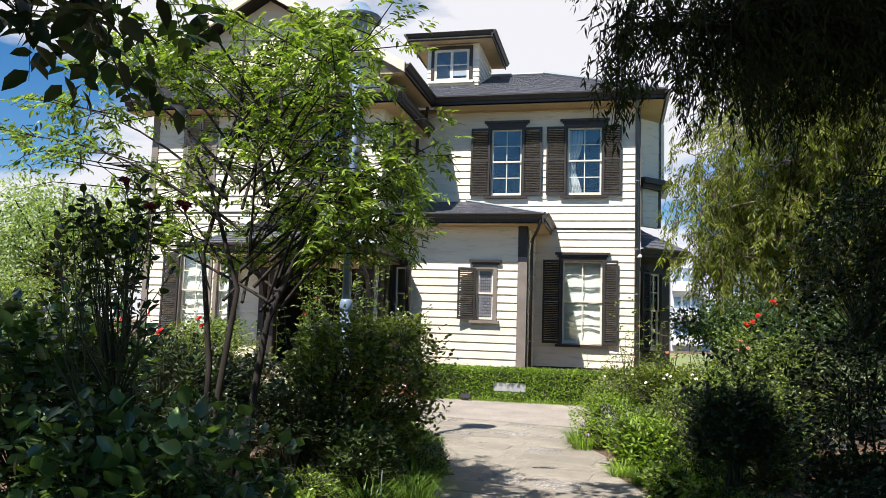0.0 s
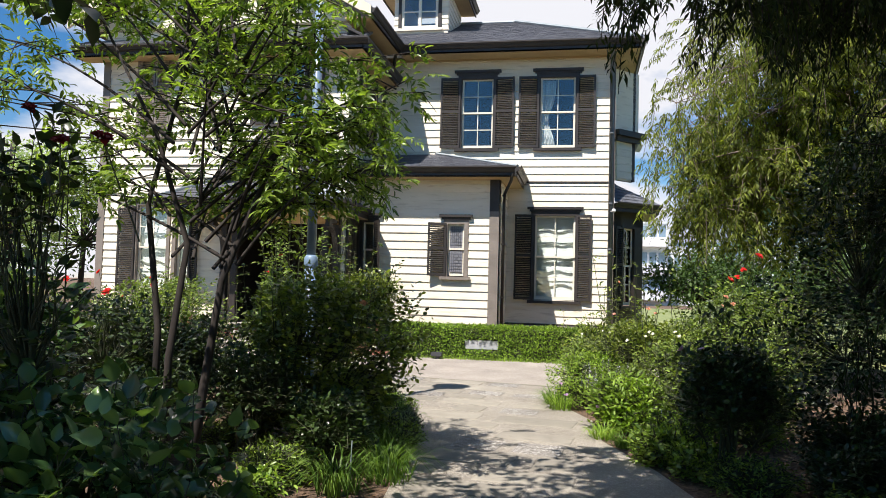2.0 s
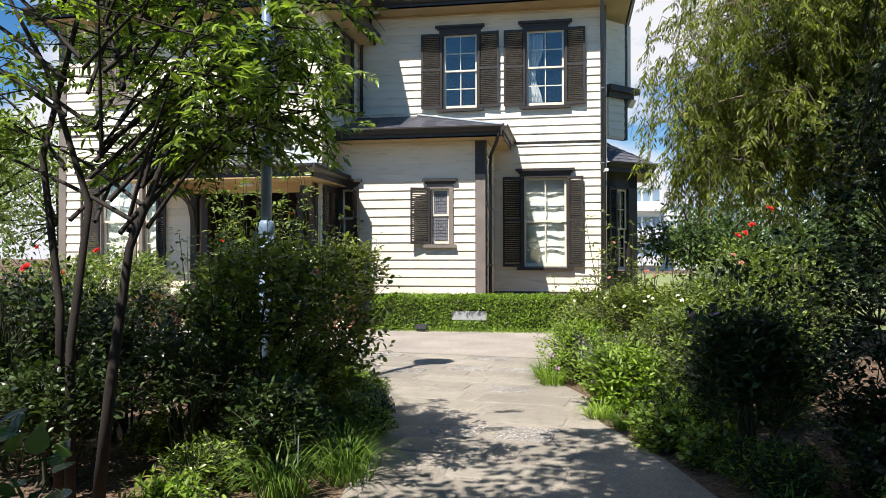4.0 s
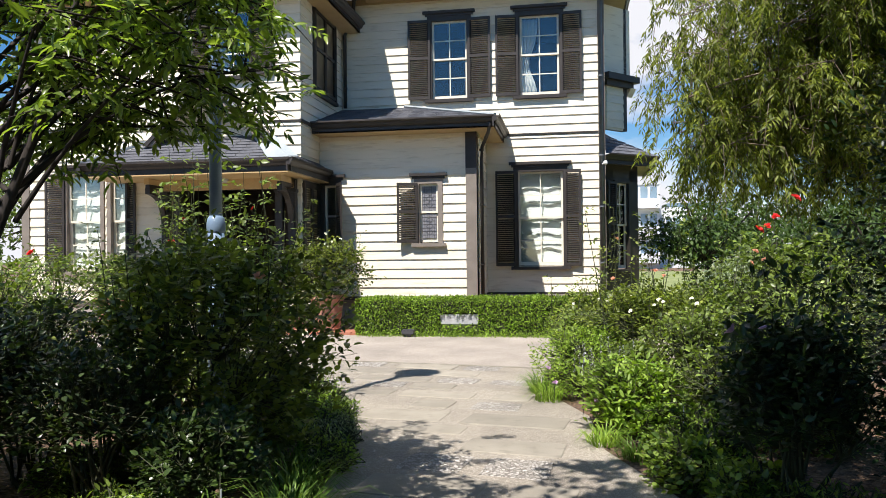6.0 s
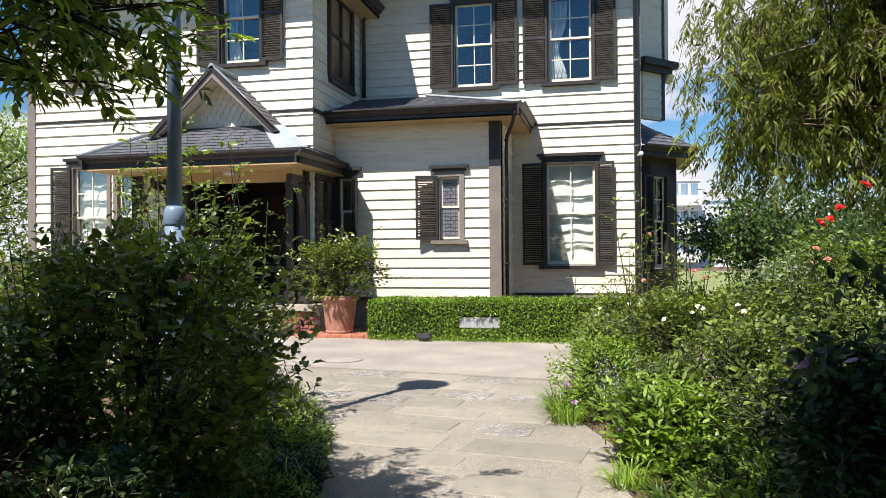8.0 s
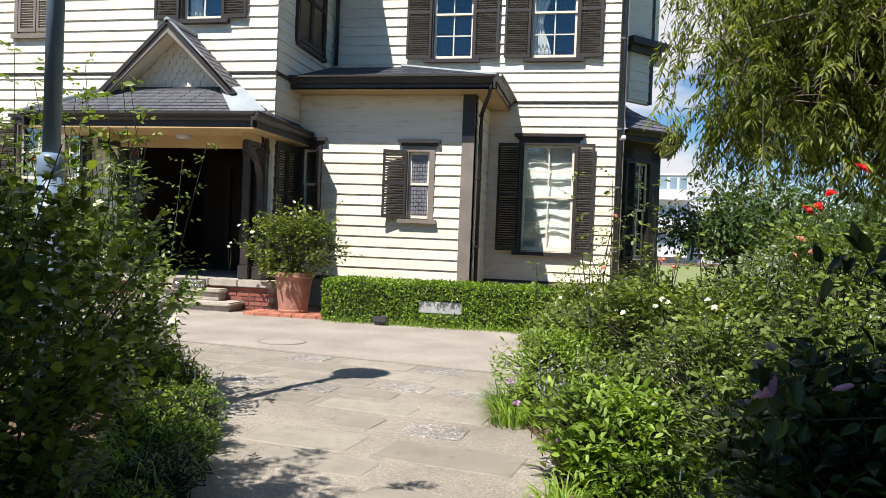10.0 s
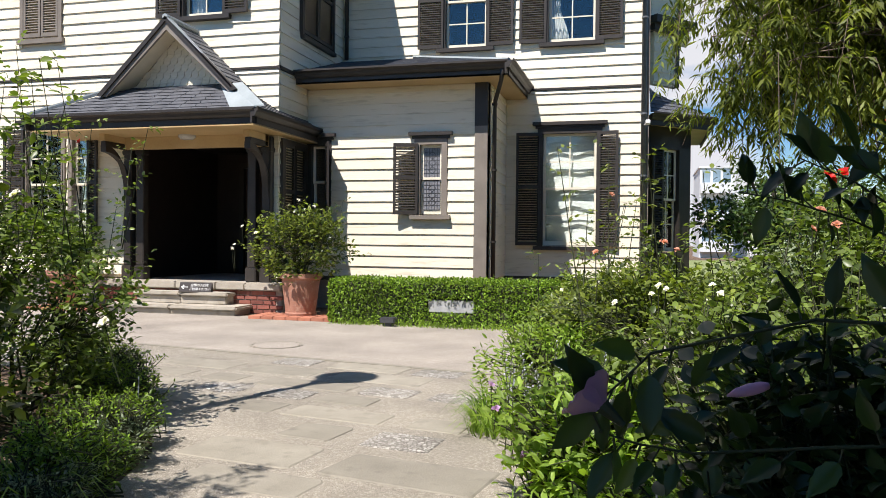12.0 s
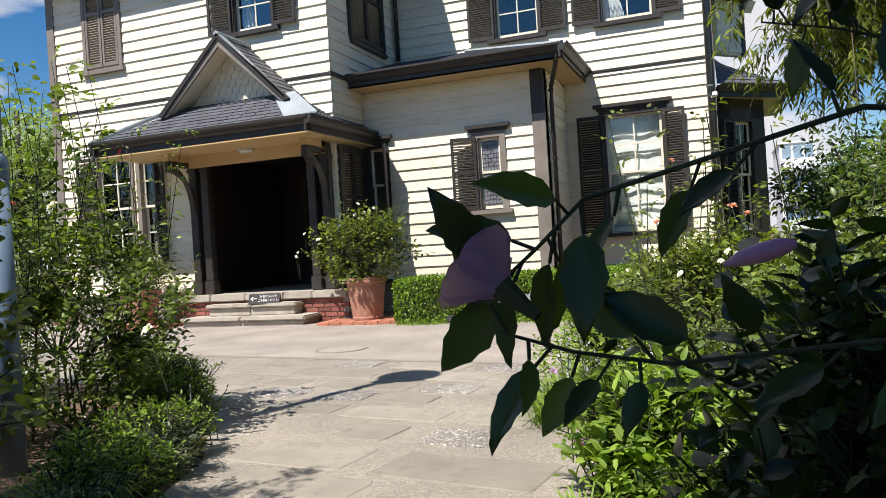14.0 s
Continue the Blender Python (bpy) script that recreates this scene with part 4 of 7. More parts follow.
def roof(name, label, planes, mat=M_SLATE, under=None):
    """A roof whose slopes are given as (eave a, eave b, top b, top a, courses)."""
    r = empty(name, label, "roof", kind="structure")
    rng = random.Random(3)
    bm, sub = bmesh.new(), bmesh.new()
    for a, b, c, d, k in planes:
        slope(bm, a, b, c, d, k, rng)
        dn = Vector((0, 0, -0.05))
        pts = [Vector(p) for p in (a, b, d, c)]
        hexa(sub, [q for p in pts for q in (p + dn, p + Vector((0, 0, -0.004)))])
    s = part("slates", bm, mat, r)
    s["kind"] = "stuff"
    part("sheathing", sub, M_BROWN, r)
    return r


EY, EZ = 17.85, 7.36
roof("roof_main", "dark grey slate main roof with a dormer", [
    ((-5.5, EY, EZ), (1.20, EY, EZ), (-2.2, 22.6, 9.50), (-5.5, 22.6, 9.50), 30),
    ((1.20, EY, EZ), (1.20, 26.5, EZ), (-2.2, 22.6, 9.50), (-2.2, 22.55, 9.50), 30)])
roof("roof_wing", "dark slate gabled roof of the front wing", [
    ((-4.60, 15.15, 7.32), (-4.60, 22.5, 7.32), (-8.2, 22.5, 9.45), (-8.2, 15.15, 9.45), 22),
    ((-11.8, 22.5, 7.32), (-11.8, 15.15, 7.32), (-8.2, 15.15, 9.45), (-8.2, 22.5, 9.45), 22)])
roof("roof_lean_to", "slate lean-to roof with a hipped end", [
    ((-5.23, 16.30, 4.06), (-1.52, 16.30, 4.06), (-3.75, 18.44, 4.72), (-5.23, 18.44, 4.72), 13),
    ((-1.52, 16.30, 4.06), (-1.52, 18.44, 4.06), (-3.75, 18.44, 4.72), (-3.75, 18.42, 4.72), 12)])


def gutter(bm, p, q, out, h=0.13, w=0.12):
    """An ogee eaves gutter with its fascia along p-q; out: the direction it faces."""
    p, q, o = Vector(p), Vector(q), Vector(out)
    prof = [(0, 0), (0.035, 0.0), (0.06, 0.03), (0.075, 0.07), (0.11, 0.095), (w, 0.10), (w, h), (w - 0.015, h), (w - 0.02, h - 0.03), (0, h - 0.03)]
    a = [bm.verts.new(p + o * x + Vector((0, 0, z))) for x, z in prof]
    b = [bm.verts.new(q + o * x + Vector((0, 0, z))) for x, z in prof]
    bm.faces.new(a)
    bm.faces.new(b)
    for i in range(len(prof)):
        j = (i + 1) % len(prof)
        bm.faces.new((a[i], a[j], b[j], b[i]))
    s = Vector((0, 0, -0.10))
    hexa(bm, [p + o * -0.03 + s, p + o * -0.03 + Vector((0, 0, 0.08)), p + o * 0.0 + s, p + o * 0.0 + Vector((0, 0, 0.08)),
              q + o * -0.03 + s, q + o * -0.03 + Vector((0, 0, 0.08)), q + o * 0.0 + s, q + o * 0.0 + Vector((0, 0, 0.08))])


g = bmesh.new()
gutter(g, (-4.6, EY, 7.22), (1.2, EY, 7.22), (0, -1, 0))
gutter(g, (1.2, EY - 0.1, 7.22), (1.2, 26, 7.22), (1, 0, 0))
gutter(g, (-4.6, 15.15, 7.20), (-4.6, 17.85, 7.20), (1, 0, 0))
gutter(g, (-4.78, 15.25, 6.56), (-4.78, 18.44, 6.56), (1, 0, 0), 0.14)
gutter(g, (-11.7, 15.25, 6.56), (-4.66, 15.25, 6.56), (0, -1, 0), 0.14)
gutter(g, (-5.2, 16.32, 3.95), (-1.52, 16.32, 3.95), (0, -1, 0))
gutter(g, (-1.54, 16.2, 3.95), (-1.54, 18.44, 3.95), (1, 0, 0))
tagged(part("gutter", g, M_BROWN), "dark brown moulded eaves gutters of the house", "gutter", kind="structure")
sf = bmesh.new()
box(-4.6, 1.2, EY, 18.44, 7.12, 7.15, sf)
box(0.64, 1.2, 18.44, 26, 7.12, 7.15, sf)
box(-5.2, -4.6, 15.2, 17.85, 7.10, 7.13, sf)
box(-5.2, -4.78, 15.7, 18.44, 6.46, 6.49, sf)
box(-11.7, -4.78, 15.25, 15.73, 6.46, 6.49, sf)
box(-5.2, -1.54, 16.32, 16.82, 3.85, 3.88, sf)
box(-1.94, -1.54, 16.82, 18.44, 3.85, 3.88, sf)
tagged(part("soffit", sf, M_SOFFIT), "tan boarded soffits under the eaves", "soffit", kind="structure")
roof("roof_pent", "narrow slate skirt roof between the two eaves", [
    ((-4.70, 15.2, 6.70), (-4.70, 18.44, 6.70), (-5.22, 18.44, 6.98), (-5.22, 15.2, 6.98), 4),
    ((-11.7, 15.18, 6.70), (-4.70, 15.18, 6.70), (-4.72, 15.73, 6.98), (-11.7, 15.73, 6.98), 4)])
# wing gable
bm = bmesh.new()
tri = [bm.verts.new((x, y, z)) for y in (15.60, 15.73) for x, z in ((-11.5, 7.2), (-4.9, 7.2), (-8.2, 9.2))]
bm.faces.new(tri[:3]), bm.faces.new(tri[3:])
for i in range(3):
    bm.faces.new((tri[i], tri[(i + 1) % 3], tri[3 + (i + 1) % 3], tri[3 + i]))
tagged(part("wall_gable", bm, M_SIDING), "cream boarded gable of the wing", "wall", kind="structure")
bm = bmesh.new()
for s in (-1, 1):
    hexa(bm, [(-8.2 + s * dx, y, z) for dx, z in ((3.6, 7.10), (3.6, 7.34), (0.0, 9.22), (0.0, 9.46)) for y in (15.10, 15.17)])
tagged(part("trim", bm, M_CREAM), "cream bargeboards of the wing gable", "bargeboard", kind="structure")

# hip and abutment flashing
fl = bmesh.new()
for p, q, r in (((-1.52, 16.30, 4.085), (-3.75, 18.42, 4.745), 0.035), ((1.2, EY, 7.39), (-2.2, 22.55, 9.53), 0.05), ((-5.5, 22.6, 9.52), (-2.2, 22.6, 9.52), 0.05)):
    tube([p, q], [r, r], 6, fl)
tagged(part("flashing", fl, M_FLASH), "pale zinc flashing on the roof hips", "flashing", kind="structure")

# ---- dormer ----
dm = empty("dormer", "small hipped dormer with a four-pane casement", "dormer", kind="structure")
FD = Face((0, 20.3, 0), (1, 0, 0), (0, -1, 0))
part("dormer_wall", FD.box(-5.42, -5.25, 8.3, 9.72, -2.2, 0, FD.box(-4.12, -3.88, 8.3, 9.72, -2.2, 0, FD.box(-5.25, -4.12, 8.3, 8.58, -2.2, 0, FD.box(-5.25, -4.12, 9.64, 9.72, -0.2, 0)))), M_SIDING, dm)
for k in range(7):
    z = 8.56 + k * 0.165
    for a, b in ((-5.42, -5.30), (-4.06, -3.88)):
        bm = bmesh.new()
        hexa(bm, [FD.at(u, zz, d) for u in (a, b) for d, zz in ((0.002, z), (0.002, z + 0.17), (0.024, z), (0.006, z + 0.17))])
        part("clapboard", bm, M_SIDING, dm)
    bm = bmesh.new()
    FDE = Face((-3.88, 0, 0), (0, 1, 0), (1, 0, 0))
    hexa(bm, [FDE.at(u, zz, d) for u in (20.3, 22.4) for d, zz in ((0.0, z), (0.0, z + 0.17), (0.024, z), (0.006, z + 0.17))])
    part("clapboard", bm, M_SIDING, dm)
bm = bmesh.new()
FD.box(-5.30, -5.22, 8.6, 9.66, -0.02, 0.05, bm), FD.box(-4.16, -4.06, 8.6, 9.66, -0.02, 0.05, bm), FD.box(-5.22, -4.16, 9.57, 9.66, -0.02, 0.05, bm)
part("window_casing", bm, M_BROWN, dm)
bm = bmesh.new()
for a, b, c, d in ((-5.22, -5.14, 8.62, 9.57), (-4.24, -4.16, 8.62, 9.57), (-4.73, -4.65, 8.70, 9.50), (-5.14, -4.24, 8.62, 8.70), (-5.14, -4.24, 9.50, 9.57)):
    FD.box(a, b, c, d, -0.06, 0.0, bm)
for a, b in ((-5.14, -4.73), (-4.65, -4.24)):
    FD.box(a, b, 9.09, 9.12, -0.05, -0.01, bm)
part("window_frame", bm, M_SASH, dm)
for a, b in ((-5.14, -4.73), (-4.65, -4.24)):
    for c, d in ((8.70, 9.09), (9.12, 9.50)):
        bm = bmesh.new()
        FD.box(a, b, c, d, -0.035, -0.03, bm)
        part("pane", bm, M_GLASS, dm).visible_shadow = False
bm = bmesh.new()
FD.box(-5.36, -4.02, 8.54, 8.61, -0.02, 0.09, bm)
part("window_sill", bm, M_SASH, dm)
part("soffit", box(-5.95, -3.42, 19.85, 22.6, 9.74, 9.77), M_SOFFIT, dm)
g = bmesh.new()
gutter(g, (-5.97, 19.87, 9.80), (-3.40, 19.87, 9.80), (0, -1, 0), 0.12, 0.08)
gutter(g, (-3.42, 19.80, 9.80), (-3.42, 22.6, 9.80), (1, 0, 0), 0.12, 0.08)
gutter(g, (-5.95, 19.80, 9.80), (-5.95, 22.6, 9.80), (-1, 0, 0), 0.12, 0.08)
part("gutter", g, M_BROWN, dm)
rng_d = random.Random(5)
bm = bmesh.new()
P4 = [(-6.0, 19.8, 9.90), (-3.37, 19.8, 9.90), (-3.37, 22.8, 9.90), (-6.0, 22.8, 9.90)]
AP = (-4.68, 21.2, 10.42)
for i in (0, 1, 3):
    slope(bm, P4[i], P4[(i + 1) % 4], AP, (AP[0] + 0.001, AP[1], AP[2]), 9, rng_d)
part("slates", bm, M_SLATE, dm)
bm = bmesh.new()
for p in (P4[0], P4[1]):
    tube([p, AP], [0.03, 0.03], 6, bm)
part("flashing", bm, M_FLASH, dm)

# ---- downpipes ----
def pipe(points, r, mat, label):
    t = empty("downpipe", label, "downpipe")
    part("pipe", tube(points, [r] * len(points), 10), mat, t, smooth=True)
    for z in (1.2, 2.4, 3.5, 5.2):
        a = Vector(points[-1])
        if points[0][2] > z:
            part("bracket", lathe([(r + 0.012, -0.015), (r + 0.012, 0.015)], 12, (a.x, a.y, z)), mat, t)


pipe([(0.53, 17.9, 7.2), (0.53, 18.0, 7.05), (0.55, 18.34, 6.85), (0.55, 18.34, 0.1)], 0.048, M_PIPE, "grey metal downpipe at the corner of the house")
pipe([(-1.62, 16.30, 3.95), (-1.66, 16.40, 3.78), (-1.84, 16.86, 3.55), (-1.86, 16.92, 3.3), (-1.86, 16.92, 0.1)], 0.036, M_BROWN, "brown downpipe bending from the lean-to eave")
pipe([(-4.72, 17.8, 7.15), (-4.9, 18.3, 6.85), (-5.12, 18.36, 6.4), (-5.12, 18.36, 4.75)], 0.04, M_BROWN, "brown downpipe in the inner corner")
fc = empty("security_camera", "small white box camera on the corner downpipe", "camera")
part("mount", tube([(0.57, 18.29, 3.30), (0.60, 18.16, 3.30)], [0.016, 0.016], 8), M_WHITE, fc)
part("body", box(0.58, 0.66, 17.98, 18.16, 3.27, 3.34, None, 0.01), M_WHITE, fc)

# ---- bay on the end wall ----
bay = empty("bay_window", "dark angled bay with tall sashes and a slate cap", "bay", kind="structure")
FB = Face((0.64, 19.15, 0), (0.80, 0.85, 0), (0.85, -0.80, 0))
part("bay_wall", FB.box(0, 1.17, 0.3, 1.0, -0.12, 0, FB.box(0, 0.30, 1.0, 3.3, -0.12, 0, FB.box(0.85, 1.17, 1.0, 3.3, -0.12, 0, FB.box(0, 1.17, 3.05, 3.5, -0.12, 0)))), M_BROWN, bay)
part("bay_wall", box(1.36, 1.44, 20.0, 22.2, 0.3, 3.5), M_BROWN, bay)
wb = window(FB, 0.36, 0.80, 1.05, 3.0, "tall narrow sash window of the shaded bay", cols=2, rows=(2, 2), left=(0.30, 3), casing=0.05, head=False)
part("soffit", hexa(bmesh.new(), [(x, y, z) for x, y in ((0.64, 18.75), (0.64, 22.4), (1.80, 19.7), (1.80, 22.4)) for z in (3.42, 3.46)]), M_SOFFIT, bay)
g = bmesh.new()
gutter(g, (0.66, 18.72, 3.46), (1.82, 19.68, 3.46), (0.64, -0.77, 0))
gutter(g, (1.80, 19.68, 3.46), (1.80, 22.4, 3.46), (1, 0, 0))
part("gutter", g, M_BROWN, bay)
bm = bmesh.new()
slope(bm, (0.66, 18.66, 3.58), (1.90, 19.66, 3.58), (0.80, 20.1, 4.15), (0.64, 19.3, 4.15), 6, rng_d)
slope(bm, (1.90, 19.66, 3.58), (1.90, 22.4, 3.58), (0.80, 22.4, 4.15), (0.80, 20.1, 4.15), 6, rng_d)
part("slates", bm, M_SLATE, bay)
ub = empty("bay_upper", "shallow upper bay clad in cream boards", "bay", kind="structure")
part("bay_wall", FB.box(0.1, 0.75, 4.2, 7.0, -0.12, 0), M_SIDING, ub)
for k in range(14):
    bm = bmesh.new()
    z = 4.25 + k * PITCH
    hexa(bm, [FB.at(u, zz, d) for u in (0.1, 0.68) for d, zz in ((0.002, z), (0.002, z + 0.19), (0.026, z), (0.008, z + 0.19))])
    part("clapboard", bm, M_SIDING, ub)
bm = bmesh.new()
FB.box(0.68, 0.78, 4.2, 7.0, -0.12, 0.03, bm)
part("corner_board", bm, M_BROWN, ub)
bm = bmesh.new()
FB.box(-0.05, 1.02, 5.30, 5.44, -0.1, 0.22, bm), FB.box(0.0, 0.92, 5.18, 5.30, -0.1, 0.12, bm)
part("sill_moulding", bm, M_BROWN, ub)
bm = bmesh.new()
FB.box(0.0, 0.9, 5.44, 7.0, -0.12, 0.03, bm)
part("upper_panel", bm, M_SIDING, ub)
bm = bmesh.new()
hexa(bm, [FB.at(u, z, d) for u in (0.80, 0.98) for z, d in ((5.0, 0.0), (5.18, 0.0), (5.0, 0.02), (5.18, 0.14))])
part("corbel", bm, M_CREAM, ub)

# ---- porch ----
hood = empty("porch_roof", "slate entrance hood with a shingled gablet and tan soffit", "porch roof", kind="structure")
XL, XR, YF, ZE = -9.10, -4.98, 14.55, 3.14
GL, GR, GX, GY, GZ0, GZ1 = -7.82, -5.66, -6.74, 15.0, 3.58, 4.62
bm = bmesh.new()
rp = random.Random(11)
slope(bm, (XL, YF, ZE), (XR, YF, ZE), (GR, GY + 0.05, GZ0), (GL, GY + 0.05, GZ0), 7, rp)
slope(bm, (GL, GY + 0.05, GZ0), (GR, GY + 0.05, GZ0), (GX + 0.95, GY + 0.33, GZ0 + 0.12), (GX - 0.95, GY + 0.33, GZ0 + 0.12), 3, rp)
slope(bm, (XR, YF, ZE), (XR, 16.82, ZE), (GR, 16.82, GZ0), (GR, GY + 0.05, GZ0), 9, rp)
slope(bm, (XL, 15.73, ZE), (XL, YF, ZE), (GL, GY + 0.05, GZ0), (GL, 15.73, GZ0), 9, rp)
slope(bm, (GR + 0.04, GY - 0.12, GZ0 - 0.02), (GR + 0.04, 15.73, GZ0 - 0.02), (GX, 15.73, GZ1 + 0.03), (GX, GY - 0.12, GZ1 + 0.03), 11, rp)
slope(bm, (GL - 0.04, 15.73, GZ0 - 0.02), (GL - 0.04, GY - 0.12, GZ0 - 0.02), (GX, GY - 0.12, GZ1 + 0.03), (GX, 15.73, GZ1 + 0.03), 11, rp)
sl = part("slates", bm, M_SLATE, hood)
sl["kind"] = "stuff"
bm = bmesh.new()
for pts in (((XL, YF, ZE), (XR, YF, ZE), (GL, GY + 0.05, GZ0), (GR, GY + 0.05, GZ0)), ((XR, YF, ZE), (XR, 16.82, ZE), (GR, GY + 0.05, GZ0), (GR, 16.82, GZ0)),
            ((XL, 15.73, ZE), (XL, YF, ZE), (GL, 15.73, GZ0), (GL, GY + 0.05, GZ0)), ((GR, GY + 0.02, GZ0), (GR, 15.73, GZ0), (GX, GY + 0.02, GZ1), (GX, 15.73, GZ1)),
            ((GL, GY + 0.02, GZ0), (GL, 15.73, GZ0), (GX, GY + 0.02, GZ1), (GX, 15.73, GZ1))):
    hexa(bm, [Vector(p) + Vector((0, 0, dz)) for p in pts for dz in (-0.05, -0.006)])
part("sheathing", bm, M_BROWN, hood)
g = bmesh.new()
gutter(g, (XL, YF + 0.03, 3.02), (XR, YF + 0.03, 3.02), (0, -1, 0), 0.14, 0.09)
gutter(g, (XR - 0.03, YF - 0.06, 3.02), (XR - 0.03, 16.82, 3.02), (1, 0, 0), 0.14, 0.09)
gutter(g, (XL + 0.03, YF - 0.06, 3.02), (XL + 0.03, 15.72, 3.02), (-1, 0, 0), 0.14, 0.09)
part("gutter", g, M_BROWN, hood)
bm = bmesh.new()
hexa(bm, [(x, y, z) for x in (XL + 0.03, XR - 0.03) for y, z in ((YF + 0.03, 2.90), (YF + 0.03, 2.93), (15.72, 2.90), (15.72, 2.93))])
hexa(bm, [(x, y, z) for x in (-5.23, XR - 0.03) for y, z in ((15.72, 2.90), (15.72, 2.93), (16.81, 2.90), (16.81, 2.93))])
part("soffit", bm, M_SOFFIT, hood)
bm = bmesh.new()
for x in (-7.98, -5.36):
    box(x - 0.05, x + 0.05, 14.95, 15.73, 2.79, 2.898, bm)
box(-8.03, -5.31, 15.46, 15.57, 2.70, 2.898, bm)
part("beam", bm, M_SOFFIT, hood)
# gablet: fish-scale shingles, bargeboards
bm = bmesh.new()
hexa(bm, [(x, y, z) for x, z in ((GL + 0.05, GZ0 - 0.02), (GX - 0.001, GZ1 - 0.06), (GR - 0.05, GZ0 - 0.02), (GX + 0.001, GZ1 - 0.06)) for y in (GY + 0.30, GY + 0.34)])
part("gable_wall", bm, M_SIDING, hood)
shingle = None
for r in range(9):
    z = GZ0 + r * 0.115
    half = (GZ1 - 0.08 - z) / (GZ1 - GZ0) * (GR - GL) / 2
    n = int(half / 0.065)
    for i in range(-n, n + 1):
        x = GX + i * 0.13 + (0.065 if r % 2 else 0)
        if abs(x - GX) > half - 0.06:
            continue
        if shingle is None:
            b2 = bmesh.new()
            pr = [(-0.062, 0.14), (-0.062, 0.05)] + [(0.062 * math.sin(t), 0.05 - 0.055 * math.cos(t)) for t in (-1.0, -0.5, 0, 0.5, 1.0)] + [(0.062, 0.05), (0.062, 0.14)]
            f0 = [b2.verts.new((a, -0.016 if c < 0.1 else -0.003, c)) for a, c in pr]
            f1 = [b2.verts.new((a, 0.0, c)) for a, c in pr]
            b2.faces.new(f0), b2.faces.new(f1)
            for k in range(len(pr)):
                b2.faces.new((f0[k], f0[(k + 1) % len(pr)], f1[(k + 1) % len(pr)], f1[k]))
            ob = part("shingle", b2, M_SIDING, hood)
            shingle = ob.data
        else:
            ob = new("shingle", shingle)
            ob.parent = hood
        ob.location = (x, GY + 0.295, z)
bm, bd = bmesh.new(), bmesh.new()
for s in (-1, 1):
    hexa(bm, [(GX + s * dx, y, z) for dx, z in ((1.20, GZ0 - 0.10), (1.10, GZ0 - 0.10), (0.0, GZ1 + 0.0), (0.0, GZ1 - 0.13)) for y in (GY - 0.13, GY - 0.09)])
    hexa(bd, [(GX + s * dx, y, z) for dx, z in ((1.26, GZ0 - 0.08), (1.17, GZ0 - 0.10), (0.0, GZ1 + 0.08), (0.0, GZ1 + 0.0)) for y in (GY - 0.16, GY - 0.08)])
part("bargeboard", bm, M_TAUPE, hood)
bm = bmesh.new()
for s in (-1, 1):
    hexa(bm, [(GX + s * dx, y, z) for dx, z in ((1.10, GZ0 - 0.08), (1.10, GZ0 - 0.06), (0.0, GZ1 - 0.05), (0.0, GZ1 - 0.03)) for y in (GY - 0.088, GY + 0.30)])
part("gable_soffit", bm, M_CREAM, hood)
part("verge", bd, M_BROWN, hood)
bm = bmesh.new()
for p, q in (((XR, YF, ZE + 0.02), (GR + 0.05, GY + 0.02, GZ0 + 0.03)), ((XL, YF, ZE + 0.02), (GL - 0.05, GY + 0.02, GZ0 + 0.03))):
    p, q = Vector(p), Vector(q)
    w = Vector((0.06, 0.03, 0)) if p.x < -6 else Vector((0.15, -0.03, 0))
    hexa(bm, [a + b for a in (p, q) for b in (-w, -w + Vector((0, 0, 0.025)), w, w + Vector((0, 0, 0.025)))])
hexa(bm, [(x, y - e * 0.66, z + e * 0.75) for x, y, z in ((XR - 0.42, YF, ZE), (XR - 0.01, YF, ZE), (GR - 0.20, GY + 0.05, GZ0), (GR + 0.03, GY + 0.05, GZ0)) for e in (0.012, 0.034)])
hexa(bm, [(GX + dx, y, z + e) for dx, z in ((0.03, GZ1 + 0.04), (1.18, GZ0 - 0.06)) for y in (GY - 0.16, GY - 0.03) for e in (0.0, 0.035)])
tube([(GX, GY - 0.16, GZ1 + 0.07), (GX, 15.73, GZ1 + 0.07)], [0.05, 0.05], 8, bm)
part("flashing", bm, M_FLASH, hood)

pw = empty("porch_entrance", "recessed entrance with panelled double doors, coloured dark for its shade", "entrance", kind="structure")
# walls and ceiling near black: the recess's shade put into the colour
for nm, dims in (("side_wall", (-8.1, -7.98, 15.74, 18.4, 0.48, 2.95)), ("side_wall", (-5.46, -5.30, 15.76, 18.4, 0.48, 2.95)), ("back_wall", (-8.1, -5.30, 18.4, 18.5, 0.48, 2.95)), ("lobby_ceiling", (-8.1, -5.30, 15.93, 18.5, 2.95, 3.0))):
    part(nm, box(*dims), M_SIGN_AND_SHADE, pw)
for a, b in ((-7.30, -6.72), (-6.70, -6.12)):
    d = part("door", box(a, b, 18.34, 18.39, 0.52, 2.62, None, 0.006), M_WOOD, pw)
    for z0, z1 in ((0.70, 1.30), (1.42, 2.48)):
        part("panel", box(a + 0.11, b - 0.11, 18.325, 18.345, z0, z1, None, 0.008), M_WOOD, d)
    part("knob", lathe([(0.0, 0), (0.025, 0.005), (0.03, 0.025), (0.0, 0.04)], 12, (b - 0.06 if a < -7 else a + 0.06, 18.30, 1.38)), M_FLASH, d)
part("door_frame", box(-7.42, -7.32, 18.30, 18.4, 0.5, 2.75, box(-6.10, -6.0, 18.30, 18.4, 0.5, 2.75, box(-7.32, -6.10, 18.30, 18.4, 2.64, 2.75))), M_BROWN, pw)
